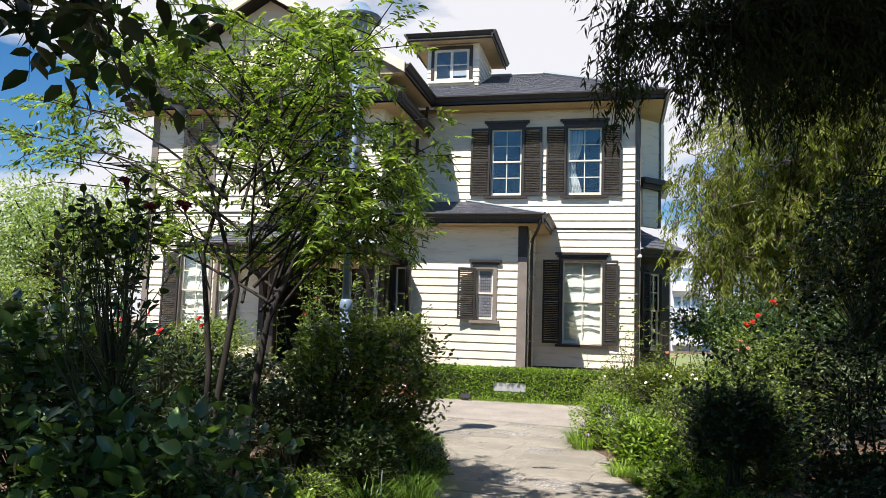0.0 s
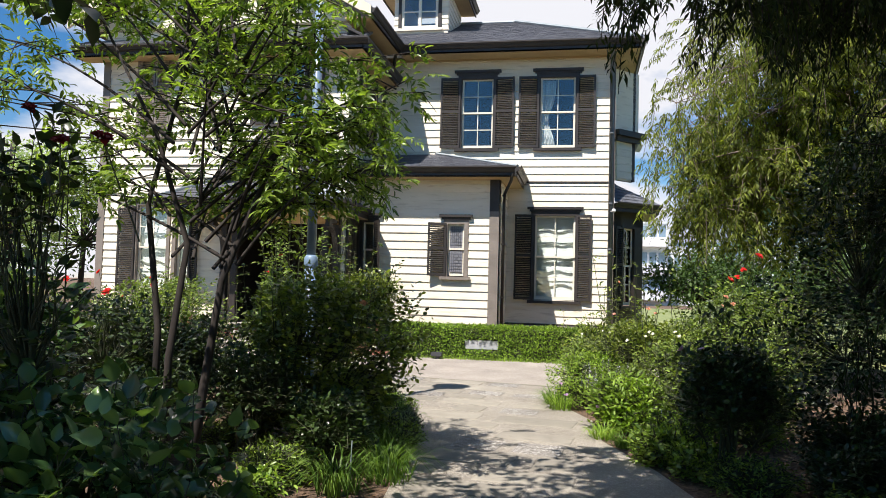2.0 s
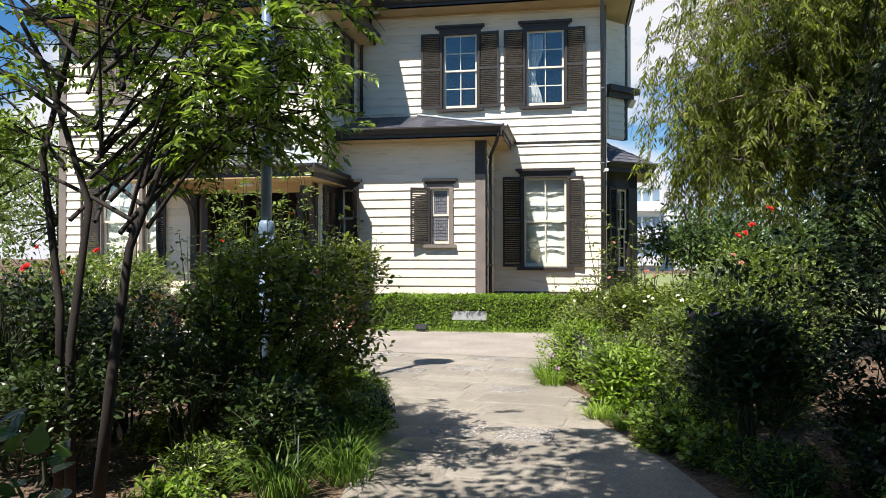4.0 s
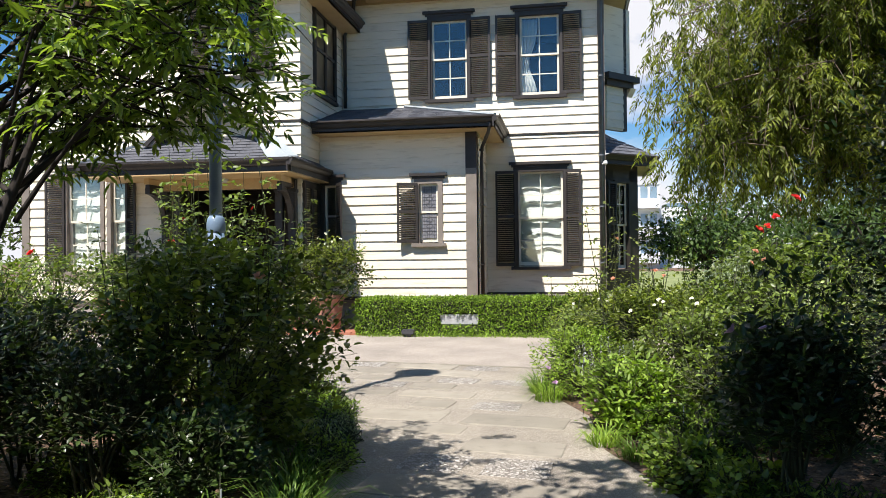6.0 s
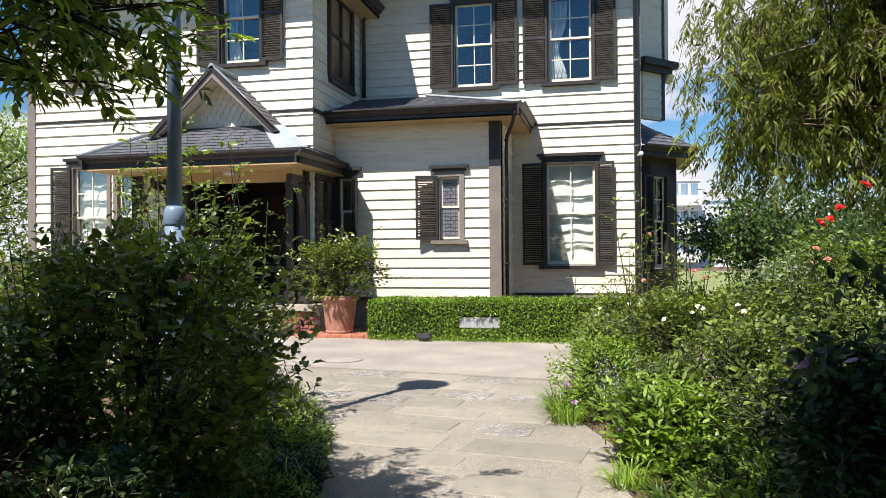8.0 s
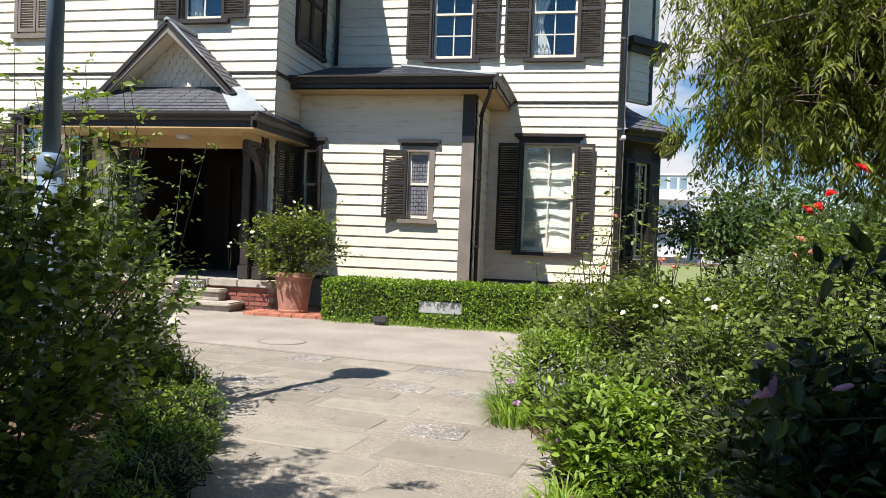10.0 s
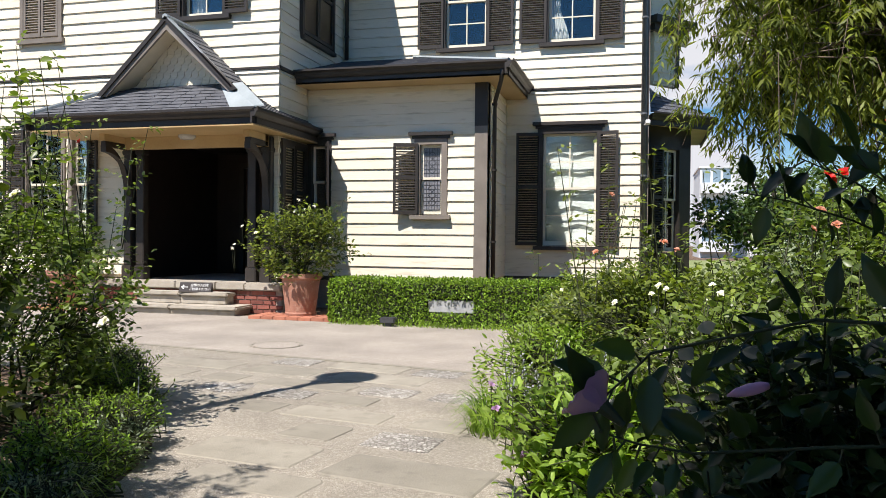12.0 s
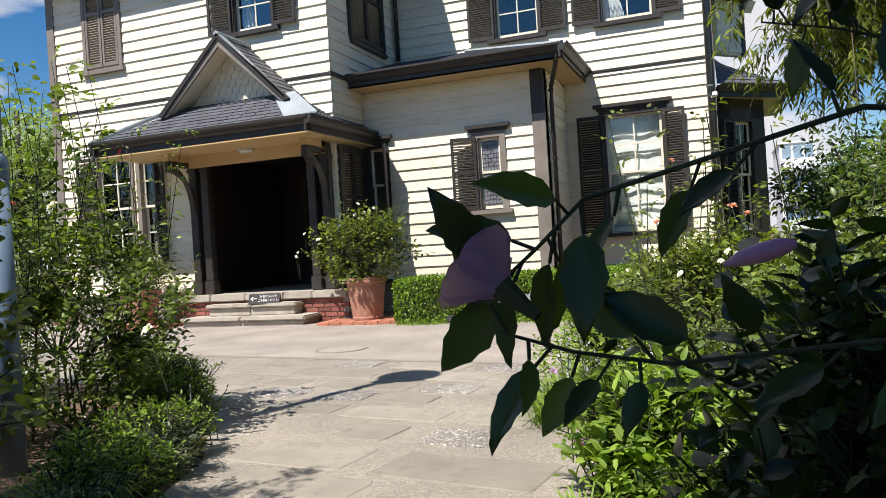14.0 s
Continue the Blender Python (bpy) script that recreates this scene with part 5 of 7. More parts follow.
part("ceiling_lamp", lathe([(0.0, 0.0), (0.10, 0.0), (0.14, 0.04), (0.14, 0.07)], 24, (-6.7, 15.4, 2.83)), M_OPAL, pw)


def pilaster(x, wide):
    p = empty("porch_post", "dark painted porch post on a stepped base", "post", "porch posts")
    part("shaft", box(x - wide / 2, x + wide / 2, 15.58, 15.72, 0.74, 2.88, None, 0.012), M_BROWN, p)
    part("base", box(x - wide / 2 - 0.025, x + wide / 2 + 0.025, 15.555, 15.735, 0.50, 0.74, None, 0.015), M_BROWN, p)
    part("capital", box(x - wide / 2 - 0.02, x + wide / 2 + 0.02, 15.56, 15.73, 2.62, 2.70, None, 0.012), M_BROWN, p)


for x in (-7.98, -7.73, -5.62, -5.36):
    pilaster(x, 0.15)
for x in (-7.98, -5.36):
    br = empty("porch_bracket", "curved dark bracket carrying the entrance hood", "bracket", "porch brackets")
    bm = bmesh.new()
    prev = None
    for k in range(13):
        t = k / 12 * math.pi / 2
        y, z = 15.56 - 0.58 * (1 - math.cos(t)), 1.92 + 0.80 * math.sin(t)
        ring = [bm.verts.new((x + dx, y - o * math.cos(t) * 0.11, z + o * math.sin(t) * 0.11)) for dx in (-0.05, 0.05) for o in (0, -1)]
        if prev:
            for a, b in ((0, 1), (1, 3), (3, 2), (2, 0)):
                bm.faces.new((prev[a], prev[b], ring[b], ring[a]))
        else:
            bm.faces.new((ring[0], ring[1], ring[3], ring[2]))
        prev = ring
    bm.faces.new((prev[0], prev[1], prev[3], prev[2]))
    part("arc", bm, M_BROWN, br)
    part("arm", box(x - 0.05, x + 0.05, 14.98, 15.56, 2.70, 2.785, None, 0.01), M_BROWN, br)

# stone threshold, steps, brick risers
fl = empty("porch_floor", "worn sandstone porch edge over a red brick riser", "porch floor", kind="structure")
cuts = (-8.45, -7.6, -6.9, -6.15, -5.62, -4.98)
for a, b in zip(cuts, cuts[1:]):
    part("kerbstone", box(a + 0.004, b - 0.004, 15.38, 15.80, 0.38, 0.50, None, 0.015), M_STONE, fl)
part("porch_paving", box(-7.98, -5.46, 15.80, 18.4, 0.40, 0.49), M_STONE, fl)
part("riser_core", box(-8.42, -5.0, 15.46, 15.8, 0.0, 0.38), M_MORTAR, fl)
brick = None
for r in range(5):
    for i in range(-1, 17):
        x = -8.42 + i * 0.222 + (0.111 if r % 2 else 0)
        if x < -8.43 or x + 0.21 > -4.98:
            continue
        if brick is None:
            ob = part("brick", box(0, 0.21, -0.012, 0.05, 0, 0.062, None, 0.004), M_BRICK, fl)
            brick = ob.data
        else:
            ob = new("brick", brick)
            ob.parent = fl
        ob.location = (x, 15.455, 0.006 + r * 0.075)
for k, (x0, x1, y0, y1, z0, z1, lab) in enumerate(((-7.90, -5.50, 14.92, 15.46, 0.0, 0.15, "wide low sandstone doorstep with a worn nosing"), (-7.55, -5.80, 15.16, 15.46, 0.152, 0.345, "upper sandstone doorstep below the porch"))):
    s = empty("doorstep", lab, "step")
    n = 2
    for i in range(n):
        a, b = x0 + (x1 - x0) * i / n, x0 + (x1 - x0) * (i + 1) / n
        part("tread", box(a + 0.003, b - 0.003, y0, y1, z1 - 0.07, z1, None, 0.022), M_STONE, s)
        part("step_block", box(a + (0.05 if i == 0 else 0.003), b - (0.05 if i == n - 1 else 0.003), y0 + 0.05, y1, z0, z1 - 0.07, None, 0.01), M_STONE, s)

# direction sign on the step
sg = empty("direction_sign", "dark wooden tabletop sign with an arrow and white lettering", "sign")
sg.matrix_basis = Matrix.Translation((-6.40, 15.22, 0.347)) @ Matrix.Rotation(radians(8), 4, "Z")
bm = bmesh.new()
hexa(bm, [(x, y, z) for x in (-0.27, 0.27) for y, z in ((-0.05, 0.0), (0.005, 0.15), (0.06, 0.0), (0.02, 0.15))])
board = part("board", bm, M_SIGN_AND_SHADE, sg)


def lettering(text, size, parent, m, align="LEFT"):
    cu = bpy.data.curves.new("lettering", "FONT")
    cu.body, cu.size, cu.extrude, cu.align_x = text, size, 0.0008, align
    tmp = bpy.data.objects.new("lettering", cu)
    me = bpy.data.meshes.new_from_object(tmp)
    bpy.data.objects.remove(tmp)
    me.materials.clear()
    me.materials.append(M_WHITE)
    ob = new("lettering", me)
    ob.parent = parent
    ob.matrix_basis = m
    return ob


tilt = Matrix.Translation((0, -0.052, 0)) @ Matrix.Rotation(radians(70), 4, "X")
lettering("左側の入口を", 0.052, board, tilt @ Matrix.Translation((-0.08, 0.093, 0.004)))
lettering("ご利用ください", 0.052, board, tilt @ Matrix.Translation((-0.10, 0.028, 0.004)))
bm = bmesh.new()
box(-0.225, -0.12, 0.072, 0.084, 0.003, 0.005, bm)
for s in (-1, 1):
    hexa(bm, [(x, 0.078 + s * y, z) for x, y in ((-0.235, -0.006), (-0.222, -0.012), (-0.195, 0.038), (-0.182, 0.030)) for z in (0.003, 0.0052)])
part("arrow", bm, M_WHITE, board).matrix_basis = tilt


# ---- pots ----
def terracotta_pot(x, y, z, r, h, label):
    p = empty("plant_pot", label, "pot", "terracotta pots")
    part("body", lathe([(r * 0.70, 0), (r * 0.72, 0.03), (r * 0.70, 0.05), (r * 0.88, h * 0.82), (r * 0.92, h * 0.86), (r, h * 0.89), (r, h), (r * 0.88, h), (r * 0.84, h * 0.9)], 40, (x, y, z)), M_POT, p, smooth=False)
    part("compost", lathe([(r * 0.84, h * 0.88), (r * 0.83, h * 0.92)], 24, (x, y, z)), M_SOIL, p)
    return p


terracotta_pot(-4.52, 15.15, 0.052, 0.33, 0.64, "large round terracotta pot of white roses by the steps")
terracotta_pot(-8.75, 15.05, 0.052, 0.33, 0.60, "large terracotta pot half hidden behind roses")
for nm, x0, n, y0 in (("paver_edge", -5.18, 7, 14.72), ("paver_edge", -9.35, 6, 14.70)):
    pe = empty(nm, "single row of red clay pavers edging the pot stand", "edging")
    for r in range(3):
        for i in range(n):
            part("paver", box(x0 + i * 0.205 + 0.003, x0 + (i + 1) * 0.205 - 0.003, y0 + r * 0.21, y0 + 0.205 + r * 0.21, 0, 0.05, None, 0.006), M_EDGE, pe)

# ---- boxwood hedge ----
hedge = empty("hedge", "low clipped bright green boxwood hedge along the wall", "hedge")
HX0, HX1, HY0, HY1, HZ = -3.85, 3.2, 14.66, 15.35, 0.63
bm = bmesh.new()
box(HX0 + 0.04, -2.40, HY0 + 0.05, HY1, 0.03, HZ - 0.03, bm), box(-1.64, HX1, HY0 + 0.05, HY1, 0.03, HZ - 0.03, bm)
box(-2.40, -1.64, HY0 + 0.05, HY1, 0.03, 0.18, bm), box(-2.40, -1.64, HY0 + 0.05, HY1, 0.42, HZ - 0.03, bm), box(-2.40, -1.64, HY0 + 0.36, HY1, 0.18, 0.42, bm)
part("twig_core", bm, M_TWIG, hedge)
rng = np.random.default_rng(4)
n = 30000
side = rng.uniform(0, 1, n)
X = rng.uniform(HX0, HX1, n)
Yv = np.where(side < 0.5, HY0 + np.abs(rng.normal(0, 0.03, n)), rng.uniform(HY0, HY1, n))
Zv = np.where(side < 0.5, rng.uniform(0.02, HZ, n), HZ + rng.normal(0, 0.018, n))
endm = rng.uniform(0, 1, n) < 0.06
X = np.where(endm, HX0 + np.abs(rng.normal(0, 0.02, n)), X)
Yv = np.where(endm, rng.uniform(HY0, HY1, n), Yv)
Zv = np.where(endm, rng.uniform(0.02, HZ, n), Zv)
wob = np.array([noise.noise(Vector((x * 2.2, z * 3, 0.3))) for x, z in zip(X, Zv)]) * 0.035
Yv = Yv + np.where(side < 0.5, wob, 0)
Zv = Zv + np.where(side >= 0.5, wob * 0.8, 0)
keep = ~((X > -2.34) & (X < -1.70) & (Zv > 0.20) & (Zv < 0.385) & (Yv < HY0 + 0.3))
pos = np.stack([X, Yv, Zv], 1)[keep]
outw = np.where((side < 0.5)[:, None], np.array([[0, -1, 0.35]]), np.array([[0, -0.2, 1]]))
outw = np.where(endm[:, None], np.array([[-1, -0.2, 0.4]]), outw)[keep]
al = rng.normal(0, 0.8, pos.shape) + outw * 0.8
L = rng.uniform(0.03, 0.052, len(pos))
leaves("leaves", pos, al, outw + rng.normal(0, 0.5, pos.shape), L, L * 0.62, L_BOX, hedge, LEAF4, LEAF4_F)
vent = empty("foundation_vent", "pale concrete vent block showing through the hedge", "vent")
part("block", box(-2.35, -1.69, 14.71, 14.82, 0.20, 0.375, None, 0.008), M_VENT, vent)
part("stand", box(-2.15, -1.89, 14.73, 14.80, 0.0, 0.20), M_VENT, vent)
fld = empty("garden_floodlight", "small black ground floodlight tilted towards the house", "light")
housing = part("housing", box(-2.98, -2.76, 14.44, 14.58, 0.05, 0.13, None, 0.012), M_LEAD, fld)
part("lens", box(-2.97, -2.77, 14.43, 14.438, 0.06, 0.12), M_LEAD, housing)
part("foot", box(-2.93, -2.81, 14.46, 14.56, 0.0, 0.05), M_LEAD, fld)

# ---- street lamp ----
lamp = empty("garden_lamp", "tall blue-grey lamp post with a hooded lantern", "lamp post")
LX, LY = -3.04, 7.8
part("pole", tube([(LX, LY, 0), (LX, LY, 1.62)], [0.072, 0.070], 16), M_LAMP, lamp, smooth=True)
part("collar", lathe([(0.070, 1.60), (0.077, 1.615), (0.077, 1.68), (0.070, 1.72), (0.053, 1.745)], 28, (LX, LY, 0)), M_LAMP, lamp, smooth=True)
part("upper_pole", tube([(LX, LY, 1.68), (LX, LY, 4.70)], [0.052, 0.046], 16), M_LAMP, lamp, smooth=True)
lantern = part("lantern", lathe([(0.10, 4.66), (0.12, 4.70), (0.16, 4.95), (0.17, 5.16)], 24, (LX, LY, 0)), M_OPAL, lamp, "milky lamp glass")
part("hood", lathe([(0.27, 5.14), (0.275, 5.17), (0.16, 5.27), (0.10, 5.34), (0.0, 5.38)], 28, (LX, LY, 0)), M_LAMP, lamp)
for a in range(4):
    x, y = LX + 0.175 * math.cos(a * math.pi / 2 + 0.4), LY + 0.175 * math.sin(a * math.pi / 2 + 0.4)
    part("lantern_bar", tube([(LX + (x - LX) * 0.5, LY + (y - LY) * 0.5, 4.68), (x, y, 5.15)], [0.008, 0.008], 6), M_LAMP, lantern)


# ---- plants ----
def bough(a, b, lift):
    a, b = np.array(a, float), np.array(b, float)
    return a, (a + b) / 2 + np.array([0, 0, lift]), b


def on_bough(bo, f):
    a, m, b = bo
    return (1 - f) ** 2 * a + 2 * f * (1 - f) * m + f * f * b


def grown_tree(name, base, trunks, boughs, label, seed, tips, leaf, wid, material, per=7, reach=0.35, hang=0.1, spread=None, flat=0.5, fine=False, drop=0.2, radius=0.06, clusters=4, start=0.3, bark=None):
    """A tree: trunk tubes, arching boughs, side twigs off each bough and sprays of leaves at their ends."""
    rng = np.random.default_rng(seed)
    tree = empty(name, label, "tree")
    tree.location = base
    bark = bark or M_BARK
    for pts, r in trunks:
        part("trunk", tube(pts, [r * (1 - 0.75 * i / (len(pts) - 1)) for i in range(len(pts))], 10), bark, tree, smooth=True)
    segs, T, D = [], [], []
    B = [bough(*q) for q in boughs]
    wts = np.array([np.linalg.norm(b[2] - b[0]) for b in B])
    for bo in B:
        prev = bo[0]
        for k in range(1, 7):
            cur = on_bough(bo, k / 6)
            segs.append((prev, cur, radius * 0.45 * (1.08 - (k - 1) / 6), radius * 0.45 * (1.08 - k / 6)))
            prev = cur
    pick = rng.choice(len(B), tips, p=wts / wts.sum())
    for i in range(tips):
        bo = B[pick[i]]
        f = start + (1.03 - start) * rng.uniform() ** 0.8
        q = on_bough(bo, f)
        off = rng.normal(0, 1, 3) * np.array([1, 1, flat]) * reach * (0.55 + 0.6 * math.sin(min(1, f) * 2.7))
        s = q + off
        e = s + off * 0.35 + np.array([0, 0, -hang * rng.uniform(0.4, 1.4)])
        segs.append((q, s, 0.006, 0.0035))
        segs.append((s, e, 0.0035, 0.0015))
        for k in range(clusters):
            g = (k + 0.5) / clusters
            T.append(s + (e - s) * g + rng.normal(0, 0.18 * reach, 3))
            D.append((e - s) + off * 0.5 + rng.normal(0, 0.10, 3))
    twigs_mesh("limb", segs, bark, tree, 4)
    pos, al, no = sprays(rng, np.array(T), unit(np.array(D)), per, spread or leaf * 1.9, drop)
    L = leaf * rng.uniform(0.7, 1.25, len(pos))
    t, fc = (LEAF4, LEAF4_F) if fine else (LEAF8, LEAF8_F)
    c = leaves("crown", pos, al, no, L, L * wid, material, tree, t, fc)
    c["kind"] = "stuff"
    return tree


# multi-stemmed small tree beside the path
rb = random.Random(4)
bo = []
for i in range(50):
    a, z = rb.uniform(0, 2 * math.pi), 1.75 + 2.05 * rb.random()
    r = rb.uniform(0.55, 1.3) * (1.0 if z < 3.6 else 0.75)
    side = 1.6 if math.cos(a) < 0 else 0.92
    bo.append(((-0.15 + rb.uniform(-0.35, 0.25), 0.05, z * 0.82), (-0.2 + math.cos(a) * r * side, 0.3 + math.sin(a) * r * 0.75, z + rb.uniform(0.1, 0.6)), 0.2))
bo += [((0.0, 0, 2.0), (1.2, 0.0, 2.75), 0.25), ((0.0, 0, 1.6), (0.85, 0.6, 2.3), 0.25), ((-0.4, 0, 2.2), (-2.1, -0.2, 2.9), 0.3), ((-0.4, 0, 2.4), (-2.2, 0.2, 3.3), 0.3)]
grown_tree("small_tree", (-2.55, 4.75, 0),
           [([(-0.16, -0.05, 0), (-0.08, -0.05, 0.7), (0.0, 0.0, 1.45), (0.3, 0.1, 2.3), (0.4, 0.2, 3.3)], 0.038),
            ([(-0.40, 0.05, 0), (-0.40, 0.05, 0.9), (-0.32, 0.1, 1.7), (-0.6, 0.1, 2.5), (-1.0, 0.0, 3.3)], 0.033),
            ([(-0.55, 0.15, 0), (-0.58, 0.2, 1.1), (-0.70, 0.2, 2.0), (-0.5, 0.3, 3.0), (-0.5, 0.3, 4.0)], 0.031)],
           bo, "multi-stemmed small tree with bright divided leaves", 12, 570, 0.072, 0.36, L_TREE, radius=0.03, per=9, reach=0.24, hang=0.10, spread=0.14, clusters=4, flat=0.3, start=0.5)

# broad-leaved tree behind the start of the path: its boughs hang over the walk
bo = []
for i in range(84):
    if i % 6 == 0:
        x, y, z = rb.uniform(-5.5, -1.0), rb.uniform(-4.0, 0.2), rb.uniform(4.2, 5.6)
    elif i % 3 < 2:
        x, y, z = rb.uniform(-1.2, 2.2), rb.uniform(-1.5, 2.6), rb.uniform(4.6, 6.4)
    else:
        x, y, z = rb.uniform(-0.6, 2.4), rb.uniform(2.0, 4.1), rb.uniform(5.0, 6.6)
    bo.append(((0, 0, 3.4 + rb.random()), (x + 2.4, y + 1.6, z), 0.5))
# extra high boughs, out of view, added to shade the eastern shrubs
for i in range(12):
    bo.append(((0.2, 0.3, 4.6 + rb.random()), (rb.uniform(0.9, 3.2) + 2.4, rb.uniform(1.2, 4.6) + 1.6, rb.uniform(5.4, 6.8)), 0.6))
bo += [((0, 0, 3.2), (0.05, 3.95, 2.95), 0.7), ((0, 0, 3.2), (0.2, 4.0, 3.2), 0.8), ((0, 0, 3.2), (-0.2, 3.9, 2.75), 0.7), ((0, 0, 3.4), (-0.5, 4.1, 3.2), 0.7), ((0, 0, 3.2), (-0.1, 3.9, 3.0), 0.7)]
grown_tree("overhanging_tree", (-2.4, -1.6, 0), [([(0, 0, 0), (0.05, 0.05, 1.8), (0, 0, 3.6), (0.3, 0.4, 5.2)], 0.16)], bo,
           "large broad-leaved tree whose dark boughs overhang the path", 14, 2500, 0.13, 0.6, L_BROADSHADE, per=6, reach=0.5, hang=0.18, clusters=3, start=0.5)

# near conifer with hanging sprays
bo = []
for i in range(78):
    z = 1.1 + 0.072 * i
    a = rb.uniform(1.9, 4.9)
    r = rb.uniform(0.9, 1.7) if z > 2.5 else rb.uniform(1.2, 2.0)
    bo.append(((0, 0, z), (math.cos(a) * r, math.sin(a) * r * (0.75 if math.sin(a) > 0 else 1.1), z + rb.uniform(-0.3, 0.5)), 0.3))
# long low boughs over the path
for i in range(9):
    x, y, z = rb.uniform(-3.6, -2.6), rb.uniform(-2.6, -1.6), rb.uniform(2.85, 3.5)
    bo.append(((0, 0, z + rb.uniform(0.0, 0.5)), (x, y, z), 0.25))
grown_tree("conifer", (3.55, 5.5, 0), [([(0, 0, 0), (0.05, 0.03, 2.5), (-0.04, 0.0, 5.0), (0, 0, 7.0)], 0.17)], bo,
           "dark feathery conifer with drooping sprays over the path", 15, 2100, 0.06, 0.20, L_CONIFERSHADE, per=12, reach=0.24, hang=0.42, spread=0.15, flat=0.4, fine=True, drop=0.7, clusters=8, start=0.25)

# sunlit weeping tree beyond it
bo = []
for i in range(46):
    z = 2.3 + 0.11 * i
    a = rb.uniform(1.7, 4.5)
    r = rb.uniform(1.8, 3.6) if z > 3 else rb.uniform(1.6, 3.0)
    bo.append(((0, 0, z), (math.cos(a) * r, math.sin(a) * r * 0.8, z + rb.uniform(-0.3, 0.6)), 0.5))
for i in range(26):
    x, y, z = rb.uniform(-3.6, -0.9), rb.uniform(-2.4, 0.3), rb.uniform(2.5, 5.6)
    bo.append(((0, 0, min(6.6, z + 0.9)), (x, y, z), 0.6))
for i in range(30):
    x, y, z = rb.uniform(-3.7, -1.2), rb.uniform(-1.8, 0.2), rb.uniform(2.45, 3.6)
    bo.append(((0, 0, z + 0.6), (x, y, z), 0.5))
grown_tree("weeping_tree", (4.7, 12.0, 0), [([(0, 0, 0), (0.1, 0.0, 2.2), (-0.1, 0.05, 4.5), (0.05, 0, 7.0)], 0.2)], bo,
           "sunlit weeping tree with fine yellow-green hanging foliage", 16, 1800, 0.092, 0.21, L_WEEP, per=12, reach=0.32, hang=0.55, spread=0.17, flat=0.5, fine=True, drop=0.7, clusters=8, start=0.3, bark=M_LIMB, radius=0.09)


def blooms(thing, spots, material, size, seed, petals=16):
    """Flowers on their own stalks, as parts of the bush that bears them."""
    rng = np.random.default_rng(seed)
    bx, by, bz = thing.location
    segs = []
    for x, y, z in spots:
        p = np.array([x - bx, y - by, z - bz])
        rose(thing, tuple(p), size * rng.uniform(0.8, 1.15), material, rng, petals, (rng.normal(0, 0.3), -0.5, 0.6))
        q = p + np.array([rng.normal(0, 0.05), rng.normal(0, 0.05) + 0.06, -0.35])
        segs += [(q, (p + q) / 2 + rng.normal(0, 0.01, 3), 0.004, 0.0035), ((p + q) / 2, p, 0.0035, 0.003)]
    twigs_mesh("flower_stalk", segs, M_TWIG, thing)["kind"] = "stuff"


def shoots(thing, n, seed, rx, ry, z0, z1, leaf, material):
    """Long upright young shoots that stand out of a rose bush."""
    rng = np.random.default_rng(seed)
    segs, T, D = [], [], []
    for i in range(n):
        a, r = rng.uniform(0, 6.28), rng.uniform(0.1, 0.95)
        p = np.array([math.cos(a) * r * rx, math.sin(a) * r * ry, z0 * rng.uniform(0.7, 1)])
        q = p + np.array([rng.normal(0, 0.12), rng.normal(0, 0.12), (z1 - z0) * rng.uniform(0.5, 1.2)])
        segs.append((p, q, 0.005, 0.0025))
        for k in range(7):
            f = 0.15 + k * 0.14
            s = p + (q - p) * f
            d = np.array([rng.normal(0, 1), rng.normal(0, 1), 0.35])
            T.append(s + unit(d[None])[0] * 0.11)
            D.append(d)
    twigs_mesh("shoot", segs, M_TWIG, thing)["kind"] = "stuff"
    pos, al, no = sprays(rng, np.array(T), np.array(D), 5, 0.10, 0.1)
    L = leaf * rng.uniform(0.6, 1.15, len(pos))
    leaves("shoot_leaves", pos, al, no, L, L * 0.6, material, thing)


# -- border west of the path
b1 = shrub("rose_bush", (-2.42, 6.40, 0), 1.10, 0.64, 1.5, 1450, 0.062, L_ROSEMID, "dense dark green rose bush beside the path", 31, per=7, z0=0.22, stems=22, wid=0.68, gap=0.5)
shoots(b1, 22, 131, 0.8, 0.65, 1.15, 1.65, 0.05, L_ROSELIT)
blooms(b1, [(-1.95, 6.15, 1.28)], P_PEACH, 0.07, 1)
b2 = shrub("rose_bush", (-3.35, 8.5, 0), 1.0, 0.95, 1.42, 1100, 0.052, L_ROSELIT, "tall sunlit rose bush with long young shoots", 32, per=7, z0=0.2, stems=20, wid=0.62, gap=0.3)
shoots(b2, 26, 132, 0.85, 0.8, 1.25, 2.0, 0.05, L_ROSELIT)
shoots(b2, 18, 232, 0.65, 0.5, 1.3, 2.6, 0.072, L_ROSELIT)
blooms(b2, [(-2.85, 8.0, 1.45), (-2.42, 8.2, 0.72)], P_WHITE, 0.08, 2)
blooms(b2, [(-3.2, 8.9, 1.87), (-3.6, 8.3, 1.75), (-3.9, 8.6, 1.55)], P_RED, 0.06, 3)
b3 = shrub("rose_bush", (-4.8, 7.2, 0), 1.0, 0.9, 1.4, 650, 0.055, L_ROSELIT, "bushy rose with scattered red blooms", 33, per=6, stems=14, wid=0.62)
blooms(b3, [(-4.6, 6.5, 1.3), (-5.2, 6.7, 1.42), (-4.3, 6.8, 1.38), (-5.0, 6.5, 1.1)], P_RED, 0.09, 4)
b4 = shrub("rose_bush", (-5.7, 9.4, 0), 1.2, 0.95, 1.5, 650, 0.058, L_ROSELIT, "bushy rose with scattered red blooms", 34, per=6, stems=14, wid=0.62)
